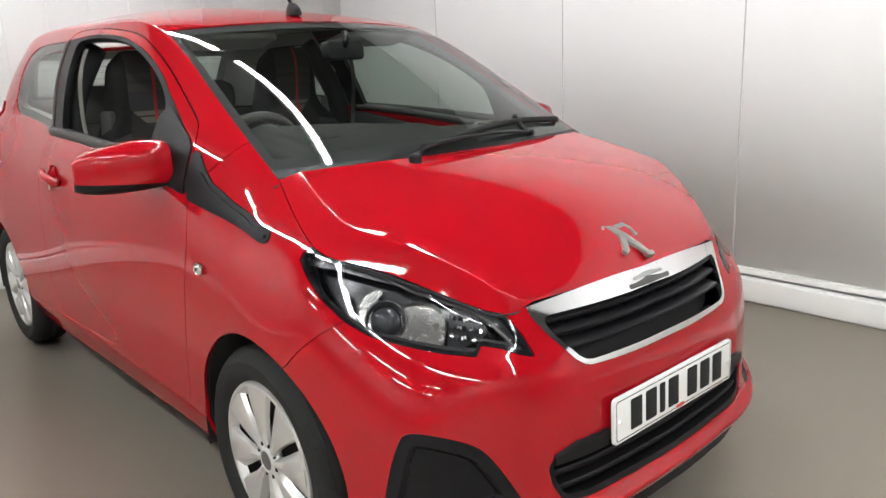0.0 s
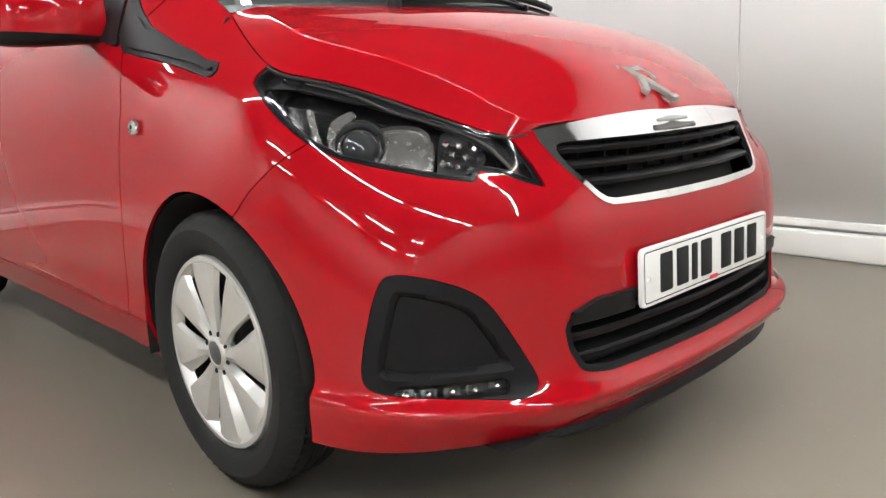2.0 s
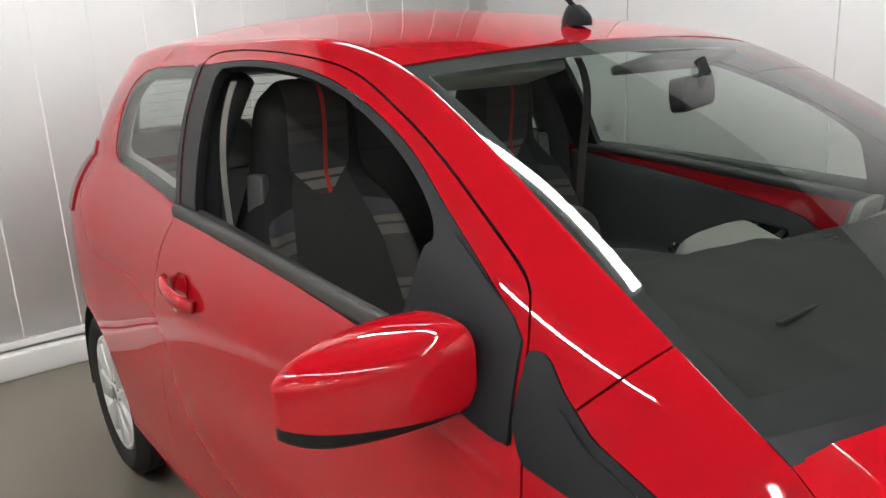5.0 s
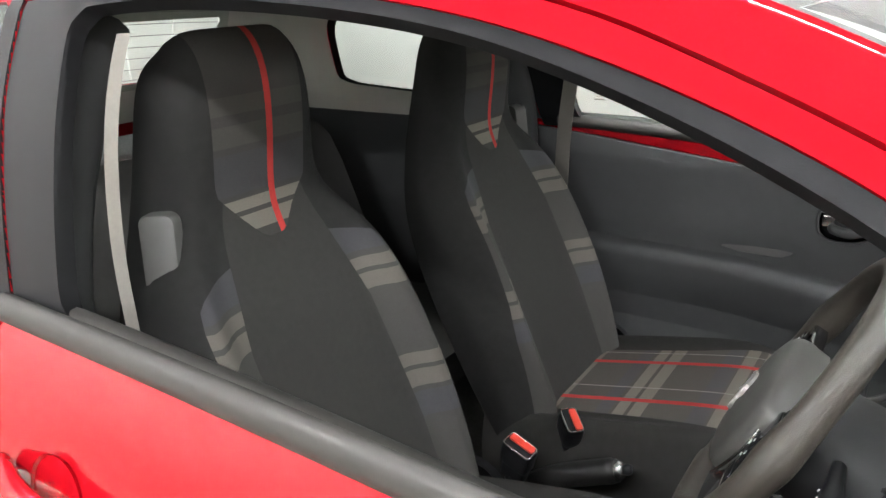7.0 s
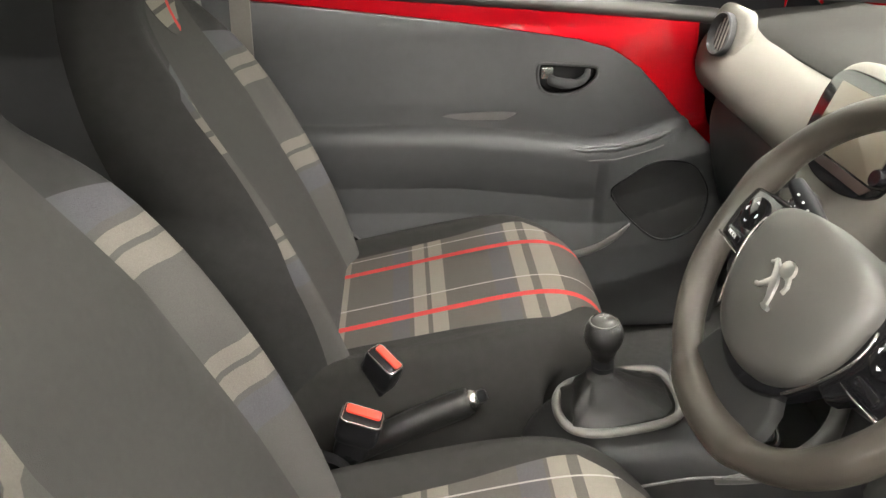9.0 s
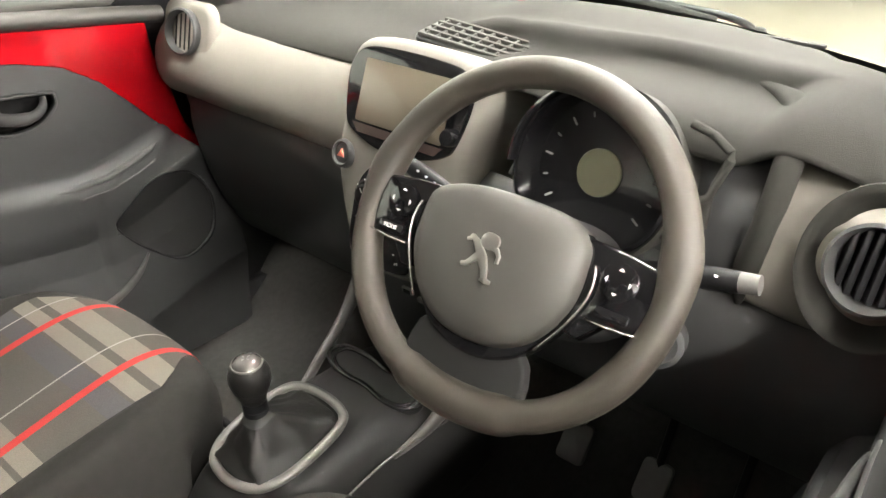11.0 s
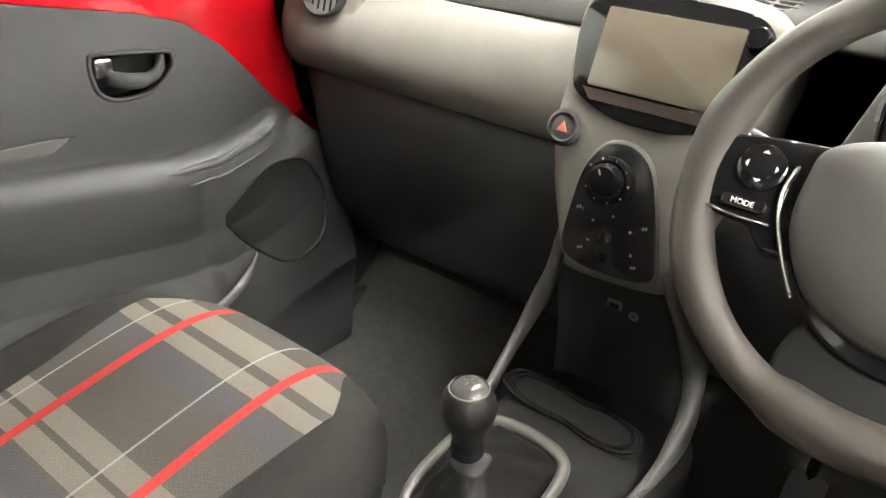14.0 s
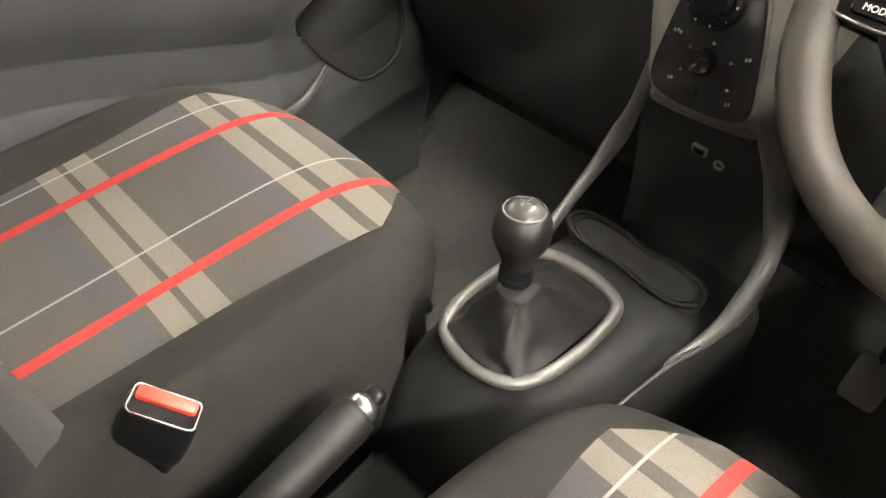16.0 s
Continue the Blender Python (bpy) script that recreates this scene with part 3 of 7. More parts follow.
LOWER = [(-.05, .416), (.254, .418), (.36, .421), (.385, .414), (.412, .393), (.416, .38), (.41, .344), (.39, .305), (.37, .296), (.324, .289), (.15, .286), (-.05, .286)]
DOOR = [(-.44, .285), (-.405, .371), (-.365, .511), (-.335, .667), (-.305, .79), (-.315, .87), (-.33, .93), (-.367, 1.041), (-.39, 1.085), (-.424, 1.116), (-.522, 1.174), (-.668, 1.253), (-.828, 1.322), (-1.008, 1.372), (-1.309, 1.40), (-1.54, 1.402), (-1.60, 1.392), (-1.62, 1.37), (-1.60, 1.25), (-1.552, 1.06), (-1.545, 1.034), (-1.566, .95), (-1.572, .869), (-1.59, .717), (-1.60, .46), (-1.585, .34), (-1.555, .297), (-1.0, .289)]
WINDOW = [(-.375, 1.035), (-.40, 1.062), (-.532, 1.145), (-.60, 1.186), (-.706, 1.247), (-.871, 1.312), (-1.06, 1.357), (-1.304, 1.380), (-1.53, 1.376), (-1.62, 1.373), (-1.60, 1.25), (-1.552, 1.06), (-1.545, 1.03), (-1.2, 1.017), (-.685, .987), (-.50, .965), (-.40, .935), (-.345, .92)]
OPENING = [(-.575, .995), (-.575, 1.135), (-.62, 1.180), (-.73, 1.243), (-.88, 1.302), (-1.06, 1.346), (-1.304, 1.368), (-1.49, 1.364), (-1.51, 1.345), (-1.475, 1.19), (-1.445, 1.05), (-1.0, 1.025)]
QUARTER = [(-1.645, 1.372), (-1.97, 1.368), (-2.10, 1.352), (-2.165, 1.315), (-2.197, 1.252), (-2.205, 1.16), (-2.188, 1.112), (-2.12, 1.09), (-1.85, 1.07), (-1.60, 1.05), (-1.572, 1.052), (-1.58, 1.10), (-1.625, 1.28)]
BLADE = [(-.36, 1.03), (-.352, .95), (-.325, .91), (-.15, .875), (-.007, .842), (.022, .838), (.034, .85), (.026, .866), (-.025, .874), (-.15, .915), (-.25, .957), (-.30, .995), (-.335, 1.03)]


def eased(points, first, last, n=6):
    """The outline with its points from first to last joined by a smooth curve."""
    run = spline(points[first:last + 1], (last - first) * n + 1)
    return points[:first] + [tuple(p) for p in run] + points[last + 1:]


DOOR = eased(DOOR, 7, 15)
WINDOW = eased(WINDOW, 1, 8)
OPENING = eased(OPENING, 1, 7)
QUARTER = eased(QUARTER, 0, 7)


def in_lamp(v):
    return poly_distance(LAMP, *lamp_plane(v))


def in_fog(v):
    return np.where(v[:, 0] > .3, poly_distance(FOG, *fog_plane(v)), -1)


def in_grille(v):
    return poly_distance(GRILLE, *front_plane(v))


def in_lower(v):
    return poly_distance(LOWER, *front_plane(v))


def in_door(v):
    return poly_distance(DOOR, *side_plane(v))


def in_window(v):
    return poly_distance(WINDOW, *side_plane(v))


def in_opening(v):
    return poly_distance(OPENING, *side_plane(v))


def in_quarter(v):
    return poly_distance(QUARTER, *side_plane(v))


def in_blade(v):
    return poly_distance(BLADE, *side_plane(v))


def in_rear(v):
    """The rear screen's opening."""
    return np.minimum.reduce([.50 - np.abs(v[:, 1]), 1.345 - v[:, 2], v[:, 2] - 1.115, -2.30 - v[:, 0]])


def in_arches(v):
    a = .333 - np.hypot(v[:, 0] - .022, v[:, 2] - .292)
    b = .322 - np.hypot(v[:, 0] + 2.345, v[:, 2] - .292)
    return np.maximum(a, b)


def seam_x(v):
    return v[:, 0] - np.interp(v[:, 2], [.2, .58, .597, .634, .673, .711, .78], [.12, .16, .185, .22, .266, .318, .41])


GAP = .0017


def keep(f, gap=GAP):
    return lambda v: f(v) - gap


def drop(f, gap=GAP):
    return lambda v: -f(v) - gap


body = clip(shell, drop(in_arches, 0))
front = clip(body, keep(seam_x))
behind = clip(body, drop(seam_x))
bumper = clip(clip(clip(clip(front, drop(in_lamp)), drop(in_fog, .001)), drop(in_grille, .001)), drop(in_lower, .001))
behind = clip(clip(behind, drop(in_lamp)), drop(in_blade, .001))
door_skin = clip(clip(behind, keep(in_door)), drop(in_window, .001))
rest = clip(behind, drop(in_door))
front_side = clip(rest, lambda v: v[:, 0] + .62)
rear_side = clip(clip(rest, lambda v: -v[:, 0] - .62), drop(in_quarter, .001))
rear_side = clip(rear_side, drop(in_rear, 0))


def a_seam(v):
    return (v[:, 0] + .2525) * .75 - (v[:, 2] - 1.0125) * .66 + np.where(v[:, 2] < .93, 9, 0)


def below_sill(v):
    return np.where(v[:, 0] < -.35, .2885 + .006 * (-v[:, 0] - .44) - v[:, 2], -1)


fender = clip(clip(front_side, keep(a_seam)), drop(below_sill))
pillar = clip(front_side, drop(a_seam))
sill_front = clip(clip(front_side, keep(below_sill)), lambda v: 1 - v[:, 2])
sill_rear = clip(rear_side, lambda v: np.minimum(keep(below_sill)(v), v[:, 0] + 2.02))
quarter = clip(rear_side, lambda v: -np.minimum(below_sill(v), v[:, 0] + 2.02) - GAP)
door_trim = clip(clip(clip(behind, keep(in_door)), keep(in_window, 0)), drop(in_opening, 0))
window_glass = clip(shell, keep(in_opening, -.02))
quarter_glass = clip(shell, keep(in_quarter, 0))
blade = clip(clip(body, keep(in_blade, 0)), drop(seam_x))
lamp_cover = clip(shell, keep(in_lamp, 0))
fog_panel = clip(shell, keep(in_fog, 0))
liner = clip(clip(clip(clip(clip(pushed(low_mesh, -.016), lambda v: .965 - v[:, 2] + np.where(v[:, 0] > -.3, .1, 0)), drop(in_arches, 0)), drop(in_grille, .0)), drop(in_lower, 0)), drop(in_lamp, -.004))


# ---- the car's body ----
car = thing("car", "glossy red three-door hatchback parked on a grey floor", "car")
for s, both in ((-1, lambda m: m), (1, mirrored)):
    panel("fender", both(fender), red, car)
    panel("sill", both(joined(sill_front, sill_rear)), red, car)
    panel("windscreen_pillar", both(pillar), red, car)
    panel("rear_quarter", both(quarter), red, car)
    panel("pillar_blade", both(pushed(blade, .004)), black_plastic, car, "satin black plastic blade below the mirror", .012)
    panel("blade_ridge", both(pushed(clip(blade, lambda v: np.minimum(in_blade(v) - .010, v[:, 0] + .30)), .010)), black_plastic, car, "raised middle of the blade", .008)
    panel("body_liner", both(liner), liner_black, car, "black inner body", 0)
panel("front_bumper", weld(*joined(bumper, mirrored(bumper)), 1e-4), red, car)
panel("bonnet", hood_mesh, red, car, "", .010)
panel("roof", roof_mesh, red, car, "", .010)


def pane(name, mesh, parent, material, label):
    ob = panel(name, mesh, material, parent, label, 0)
    ob.visible_shadow = False
    return ob


PILLAR = [(-1.655, 1.376), (-1.60, 1.380), (-1.585, 1.25), (-1.535, 1.045), (-1.585, 1.046), (-1.635, 1.28)]
pillar_cover = clip(rest, lambda v: poly_distance(PILLAR, *side_plane(v)))
for both in (lambda m: m, mirrored):
    panel("pillar_cover", both(pushed(pillar_cover, .0015)), black_plastic, car, "satin black cover on the centre pillar", .004)
pane("windscreen", ws_mesh, car, glass, "clear laminated windscreen")
ws_v = np.array(ws_mesh[0]).reshape(nw_, 49, 3)
for a, b, c, d in ((0, nw_, 0, 2), (0, nw_, 47, 49), (0, 6, 1, 48), (nw_ - 4, nw_, 1, 48)):
    sub = ws_v[a:b, c:d]
    panel("screen_border", pushed((sub.reshape(-1, 3).tolist(), grid_faces(b - a, d - c)), -.004), liner_black, car, "black printed border of the windscreen", 0)
for both in (lambda m: m, mirrored):
    ring = clip(shell, lambda v: np.minimum(in_quarter(v), .028 - in_quarter(v)))
    pane("quarter_window", both(pushed(quarter_glass, -.002)), car, glass, "fixed rear side window")
    panel("window_border", both(pushed(ring, -.006)), gloss_black, car, "black border of the side window", 0)
    for cx in (.012, -2.345):
        prof = []
        for i in range(25):
            a = math.pi * i / 24
            prof.append((cx + .328 * math.cos(a), .290 + .328 * math.sin(a)))
        prof = [(prof[0][0], .215)] + prof + [(prof[-1][0], .215)]
        vs = [(x, -.775 if k == 0 else -.45, z) for k in range(2) for x, z in prof]
        n = len(prof)
        vs2 = vs + [(cx, -.45, .30)]
        fs = [(i, i + 1, n + i + 1, n + i) for i in range(n - 1)] + [(n + i, n + i + 1, 2 * n) for i in range(n - 1)]
        vs2 = [(x, y if y > -.7 else -.757, z) for x, y, z in vs2]
        panel("wheel_arch_liner", both((vs2, fs)), liner_black, car, "black wheel arch liner", 0)
# the underside
panel("floor_pan", ([(.62, -.55, .19), (-2.6, -.6, .24), (-2.6, .6, .24), (.62, .55, .19), (.66, 0, .19)], [(0, 1, 2, 3, 4)]), liner_black, car, "", 0)
# rear screen and tailgate, seen from within
tail = np.array([[(-2.42, y, 1.36 + .02 * (1 - (y / .47) ** 2)), (-2.60, y * 1.2, 1.13)] for y in np.linspace(-.47, .47, 13)])
for k in range(7):
    z = 1.15 + .03 * k
    x = -2.60 + .18 * (z - 1.13) / .23
    wire = [(x + .004, y, z + .012 * (1 - (y / .5) ** 2)) for y in np.linspace(-.45, .45, 15)]
    piece("heater_wire", sweep(wire, .0009, 5), badge_grey, car, "fine heating wire on the rear window")
pane("rear_window", (tail.reshape(-1, 3).tolist(), grid_faces(13, 2)), car, glass, "fixed rear window")


# ---- grille, lamps and bumper details ----
def on_front(y, z, back=0.0):
    """A place on the nose at a height, set back a little."""
    rows = low.reshape(-1, 3)
    sel = rows[rows[:, 0] > .3]
    d = np.hypot(sel[:, 1] - abs(y), sel[:, 2] - z)
    w = np.argsort(d)[:4]
    k = 1 / (d[w] + 1e-4)
    return (float((sel[w, 0] * k).sum() / k.sum()) - back, y, z)


chrome_ring = clip(clip(shell, keep(in_grille, -.001)), lambda v: -poly_distance(GRILLE_IN, *front_plane(v)))
panel("grille_surround", weld(*joined(pushed(chrome_ring, .003), mirrored(pushed(chrome_ring, .003))), 1e-4), chrome, car, "polished chrome grille surround", .02)
back_g = clip(shell, keep(in_grille, -.004))
panel("grille_back", pushed(weld(*joined(back_g, mirrored(back_g)), 1e-4), -.055), liner_black, car, "", 0)
back_l = clip(shell, keep(in_lower, -.004))
panel("lower_grille_back", pushed(weld(*joined(back_l, mirrored(back_l)), 1e-4), -.06), liner_black, car, "", 0)
edge_l = clip(clip(shell, keep(in_lower, -.001)), lambda v: .012 - in_lower(v))
panel("lower_grille_frame", weld(*joined(pushed(edge_l, -.004), mirrored(pushed(edge_l, -.004))), 1e-4), black_plastic, car, "satin black lower grille frame", .045)


def slat(z, half, drop_, depth, thick, set_back):
    """A curved grille slat that follows the nose."""
    secs = []
    for y in np.linspace(-half, half, 25):
        x, _, _ = on_front(y, z, set_back)
        zz = z + drop_ * (y / half) ** 2
        secs.append([(x, y, zz + thick * .15), (x - .004, y, zz + thick * .5), (x - depth, y, zz + thick * .6), (x - depth, y, zz - thick * .6), (x - .004, y, zz - thick * .5)])
    return rings(secs, True, 1)


for z, half in ((.676, .347), (.648, .335), (.618, .318)):
    piece("grille_slat", slat(z, half, .004, .045, .0125, .010), black_plastic, car, "satin black grille slat", sharp=50)
for z, half in ((.390, .40), (.355, .40), (.318, .39)):
    piece("lower_grille_slat", slat(z, half, .004, .05, .0155, .010), black_plastic, car, "satin black grille slat", sharp=50)
for i in range(9):
    y = -.28 + .07 * i
    x, _, _ = on_front(y, .64, .045)
    piece("grille_rib", ([(x, y - .002, .59), (x, y + .002, .59), (x, y + .002, .69), (x, y - .002, .69), (x - .02, y - .002, .59), (x - .02, y + .002, .59), (x - .02, y + .002, .69), (x - .02, y - .002, .69)], [(0, 1, 2, 3), (1, 5, 6, 2), (4, 0, 3, 7), (5, 4, 7, 6)]), black_plastic, car, smooth=False)
# clear name block in the top bar, its lettering as a plain bar
m = frame_at(on_front(0, .715, -.004), (.75, 0, .66))
piece("name_block", placed(slab(rounded(.17, .040, .008), .02, .004), m), gloss_grey, car, "smoked grey name block in the grille bar", sharp=40)
piece("name_bar", placed(slab(rounded(.12, .012, .003), .004, .001), m @ Matrix.Translation((0, .004, .004))), symbol_grey, car, "pale raised lettering bar")
# black wings beside the number plate
for sgn in (-1, 1):
    secs = []
    for y in np.linspace(.25, .405, 9):
        x, _, _ = on_front(y, .405, -.006)
        h = .024 - .018 * max(0, (y - .35) / .055)
        secs.append([(x, sgn * y, .398 + .012), (x + .004, sgn * y, .402 + h), (x - .05, sgn * y, .41 + h), (x - .05, sgn * y, .385), (x, sgn * y, .388)])
    piece("plate_wing", rings(secs, True, 1), black_plastic, car, "satin black wing beside the number plate", sharp=40)
# tow-eye cover outline
x, y, z = on_front(.345, .475, -.0005)
m = frame_at((.6625, -.310, .453), (.975, -.20, .08))
piece("tow_eye_cover", placed(slab(rounded(.080, .064, .010), .006, .0015), m), red, car, "red square tow-eye cover", sharp=40)
# number plate
plate = thing("number_plate", "white reflective front number plate with black characters as plain bars", "number plate", (.69, .008, .44))
m = frame_at((.692, .008, .442), (1, 0, .03))
piece("plate_board", placed(slab(rounded(.52, .111, .012), .008, .002), m), plate_white, plate, sharp=40)
border = [(rounded(.506, .097, .008), rounded(.502, .093, .006))]
po, pi_ = border[0]
n = len(po)
piece("plate_border", placed(([(a, b, .001) for a, b in po] + [(a, b, .001) for a, b in pi_], [(i, (i + 1) % n, n + (i + 1) % n, n + i) for i in range(n)]), m), gloss_black, plate, "thin black border line")
for k, cx in enumerate((-.175, -.115, -.068, -.02, .065, .125, .185)):
    w = .022 if k == 2 else .044
    piece("character_bar", placed(slab(rounded(w, .074, .004), .002, .0005), m @ Matrix.Translation((cx, 0, .0016))), liner_black, plate, "plain black character bar")
piece("maker_strip", placed(slab(rounded(.032, .008, .001), .002, .0004), m @ Matrix.Translation((.01, -.046, .0018))), seat_red, plate, "small red maker strip")
for cx in (-.238, .238):
    piece("plate_screw", placed(lathe([(0, .003), (.005, .0025), (.006, 0)][::-1], 16), m @ Matrix.Translation((cx, -.004, 0))), plate_white, plate, "white screw cap")
# bonnet emblem as a plain chrome shape
m = frame_at((.533, 0, .806), (.58, 0, .81), (1, 0, 0), 180) @ Matrix.Diagonal((1.25, 1.6, 1.2, 1))
def limb(points, widths):
    """A tapering strip along a few points, as a closed outline."""
    p = np.array(points, float)
    t = np.gradient(p, axis=0)
    t = t / np.linalg.norm(t, axis=1, keepdims=True)
    n_ = np.stack([-t[:, 1], t[:, 0]], 1) * np.array(widths, float)[:, None] / 2
    return np.vstack([p + n_, (p - n_)[::-1]])


def emblem_shape(depth, bevel):
    """A plain upright emblem: crossing limbs under a rounded head."""
    limbs = [limb([(-.032, .030), (-.018, .020), (.002, -.004), (.016, -.026), (.022, -.044)], (.008, .015, .021, .015, .012)), limb([(.002, .006), (-.014, -.012), (-.026, -.026), (-.038, -.030)], (.018, .014, .011, .009)),
             [(.018 * math.cos(a) + .006 + .006 * (math.cos(a) > .3), .017 * math.sin(a) + .030) for a in np.linspace(0, 2 * math.pi, 13)[:-1]], limb([(.014, .022), (.028, .018), (.036, .008), (.036, -.006)], (.013, .010, .008, .007)), limb([(.014, -.042), (.024, -.045), (.036, -.045)], (.010, .011, .007)),
             limb([(-.030, .030), (-.036, .022), (-.042, .020)], (.009, .008, .006))]
    return joined(*[slab(np.array(q), depth + .0004 * k, bevel) for k, q in enumerate(limbs)])


piece("bonnet_emblem", placed(emblem_shape(.008, .002), m), emblem_metal, car, "raised chrome emblem as a plain shape", sharp=40)


LC = np.array(lamp_cover[0])
LU = np.stack(lamp_plane(LC), 1)
LN = known(lamp_cover)


def lamp_at(u, v, depth):
    """A place behind the lamp cover, and the way it faces there."""
    d = np.hypot(LU[:, 0] - u, LU[:, 1] - v)
    w = np.argsort(d)[:6]
    k = 1 / (d[w] + 1e-3)
    k = k / k.sum()
    n = (LN[w] * k[:, None]).sum(0)
    return Vector((LC[w] * k[:, None]).sum(0) - depth * n), Vector(n).normalized()


PLATE = outline([(-.022, .745), (.03, .748), (.062, .735), (.078, .705), (.078, .682), (.062, .670), (.0, .682), (-.028, .692), (-.012, .71)], 4)
FIN = outline([(-.148, .778), (-.136, .780), (-.118, .735), (-.100, .702), (-.104, .690), (-.122, .692), (-.130, .735)], 4)
BOWL = outline([(-.106, .752), (-.088, .772), (-.06, .778), (-.072, .755), (-.078, .72), (-.068, .685), (-.085, .69), (-.10, .715)], 4)
INDICATOR = outline([(.086, .735), (.125, .722), (.165, .692), (.150, .676), (.095, .672), (.086, .69)], 4)


def lamp_inside(both):
    """Dark housing with projector, reflector and indicator behind a clear cover."""
    pane("headlamp_cover", both(pushed(lamp_cover, .0015)), car, clear_cover, "clear headlamp cover")
    panel("headlamp_housing", both(pushed(lamp_cover, -.06)), lamp_dark, car, "dark headlamp housing", 0)
    rim = clip(lamp_cover, lambda v: .007 - in_lamp(v))
    panel("headlamp_rim", both(pushed(rim, -.003)), gloss_black, car, "black headlamp rim", .030)
    top = clip(lamp_cover, lambda v: np.minimum(.026 - (np.interp(lamp_plane(v)[0], [-.25, -.17, 0, .1, .2, .26], [.85, .845, .80, .757, .705, .63]) - v[:, 2]), in_lamp(v) - .006))
    panel("headlamp_brow", both(pushed(top, -.022)), lamp_grey, car, "smoked grey upper reflector", .008)
    cut_ = lambda shape: clip(lamp_cover, lambda v: poly_distance(shape, *lamp_plane(v)))
    ring_ = lambda shape, w: clip(lamp_cover, lambda v: np.minimum(poly_distance(shape, *lamp_plane(v)), w - poly_distance(shape, *lamp_plane(v))))
    panel("reflector_plate", both(pushed(cut_(PLATE), -.030)), lamp_silver, car, "silver reflector beside the projector", .012)
    panel("reflector_edge", both(pushed(ring_(PLATE, .006), -.024)), chrome, car, "bright edge of the reflector", .006)
    panel("reflector_fin", both(pushed(cut_(FIN), -.020)), lamp_silver, car, "silver curved fin", .012)
    panel("projector_bowl", both(pushed(cut_(BOWL), -.024)), lamp_silver, car, "silver half bowl beside the projector", .012)
    panel("indicator_back", both(pushed(cut_(INDICATOR), -.034)), lamp_grey, car, "dark indicator recess", .004)
    d = Vector((.80, -.55, .12)).normalized()
    c, n = lamp_at(-.048, .722, .026)
    f = frame_at(c, (d + n).normalized())
    ring = lathe([(.038, -.02), (.046, .006), (.0455, .010), (.0425, .010), (.037, .002), (.034, -.02)], 44)
    under(piece("projector_ring", both(placed(ring, f)), chrome, None, "bright projector ring", sharp=50), car)
    lens = lathe([(.035, -.015), (.034, -.002), (.028, .008), (.016, .015), (0, .017)], 36)
    under(piece("projector_lens", both(placed(lens, f)), lens_glass, None, "dark glass projector lens"), car)
    line_ = lambda pts, depth: [tuple(lamp_at(u, v, depth)[0]) for u, v in spline(pts, 26)]
    under(piece("lower_light_strip", both(sweep(line_([(-.112, .70), (-.085, .675), (-.03, .661), (.03, .652), (.078, .650)], .010), .0040, 8)), chrome_soft, None, "thin silver strip along the lamp foot"), car)
    under(piece("upper_light_guide", both(sweep(line_([(-.155, .825), (-.08, .806), (0, .770), (.08, .742), (.15, .712), (.20, .672), (.232, .644)], .016), .0035, 8)), gloss_grey, None, "smoked light guide along the lamp brow"), car)
    for i in range(6):
        for j in range(3):
            q, n = lamp_at(.094 + .012 * i, .717 - .014 * j - .003 * i, .030)
            b = lathe([(.0078, -.004), (.0066, .003), (.002, .005), (0, .005)], 4)
            under(piece("indicator_facet", both(placed(b, frame_at(q, (d + n).normalized(), turn=25 * i))), (chrome, lamp_grey, chrome_soft, lamp_dark)[(i * 7 + j * 5) % 4], None, "faceted indicator reflector", smooth=False), car)
    edge = [tuple(p) for p in np.array(hood_edge)[::2] * np.array((1, -1, 1)) - np.array((0, 0, .006))]
    under(piece("bonnet_gap_seal", both(sweep(edge, .0032, 6)), liner_black, None, "black seal in the bonnet gap"), car)


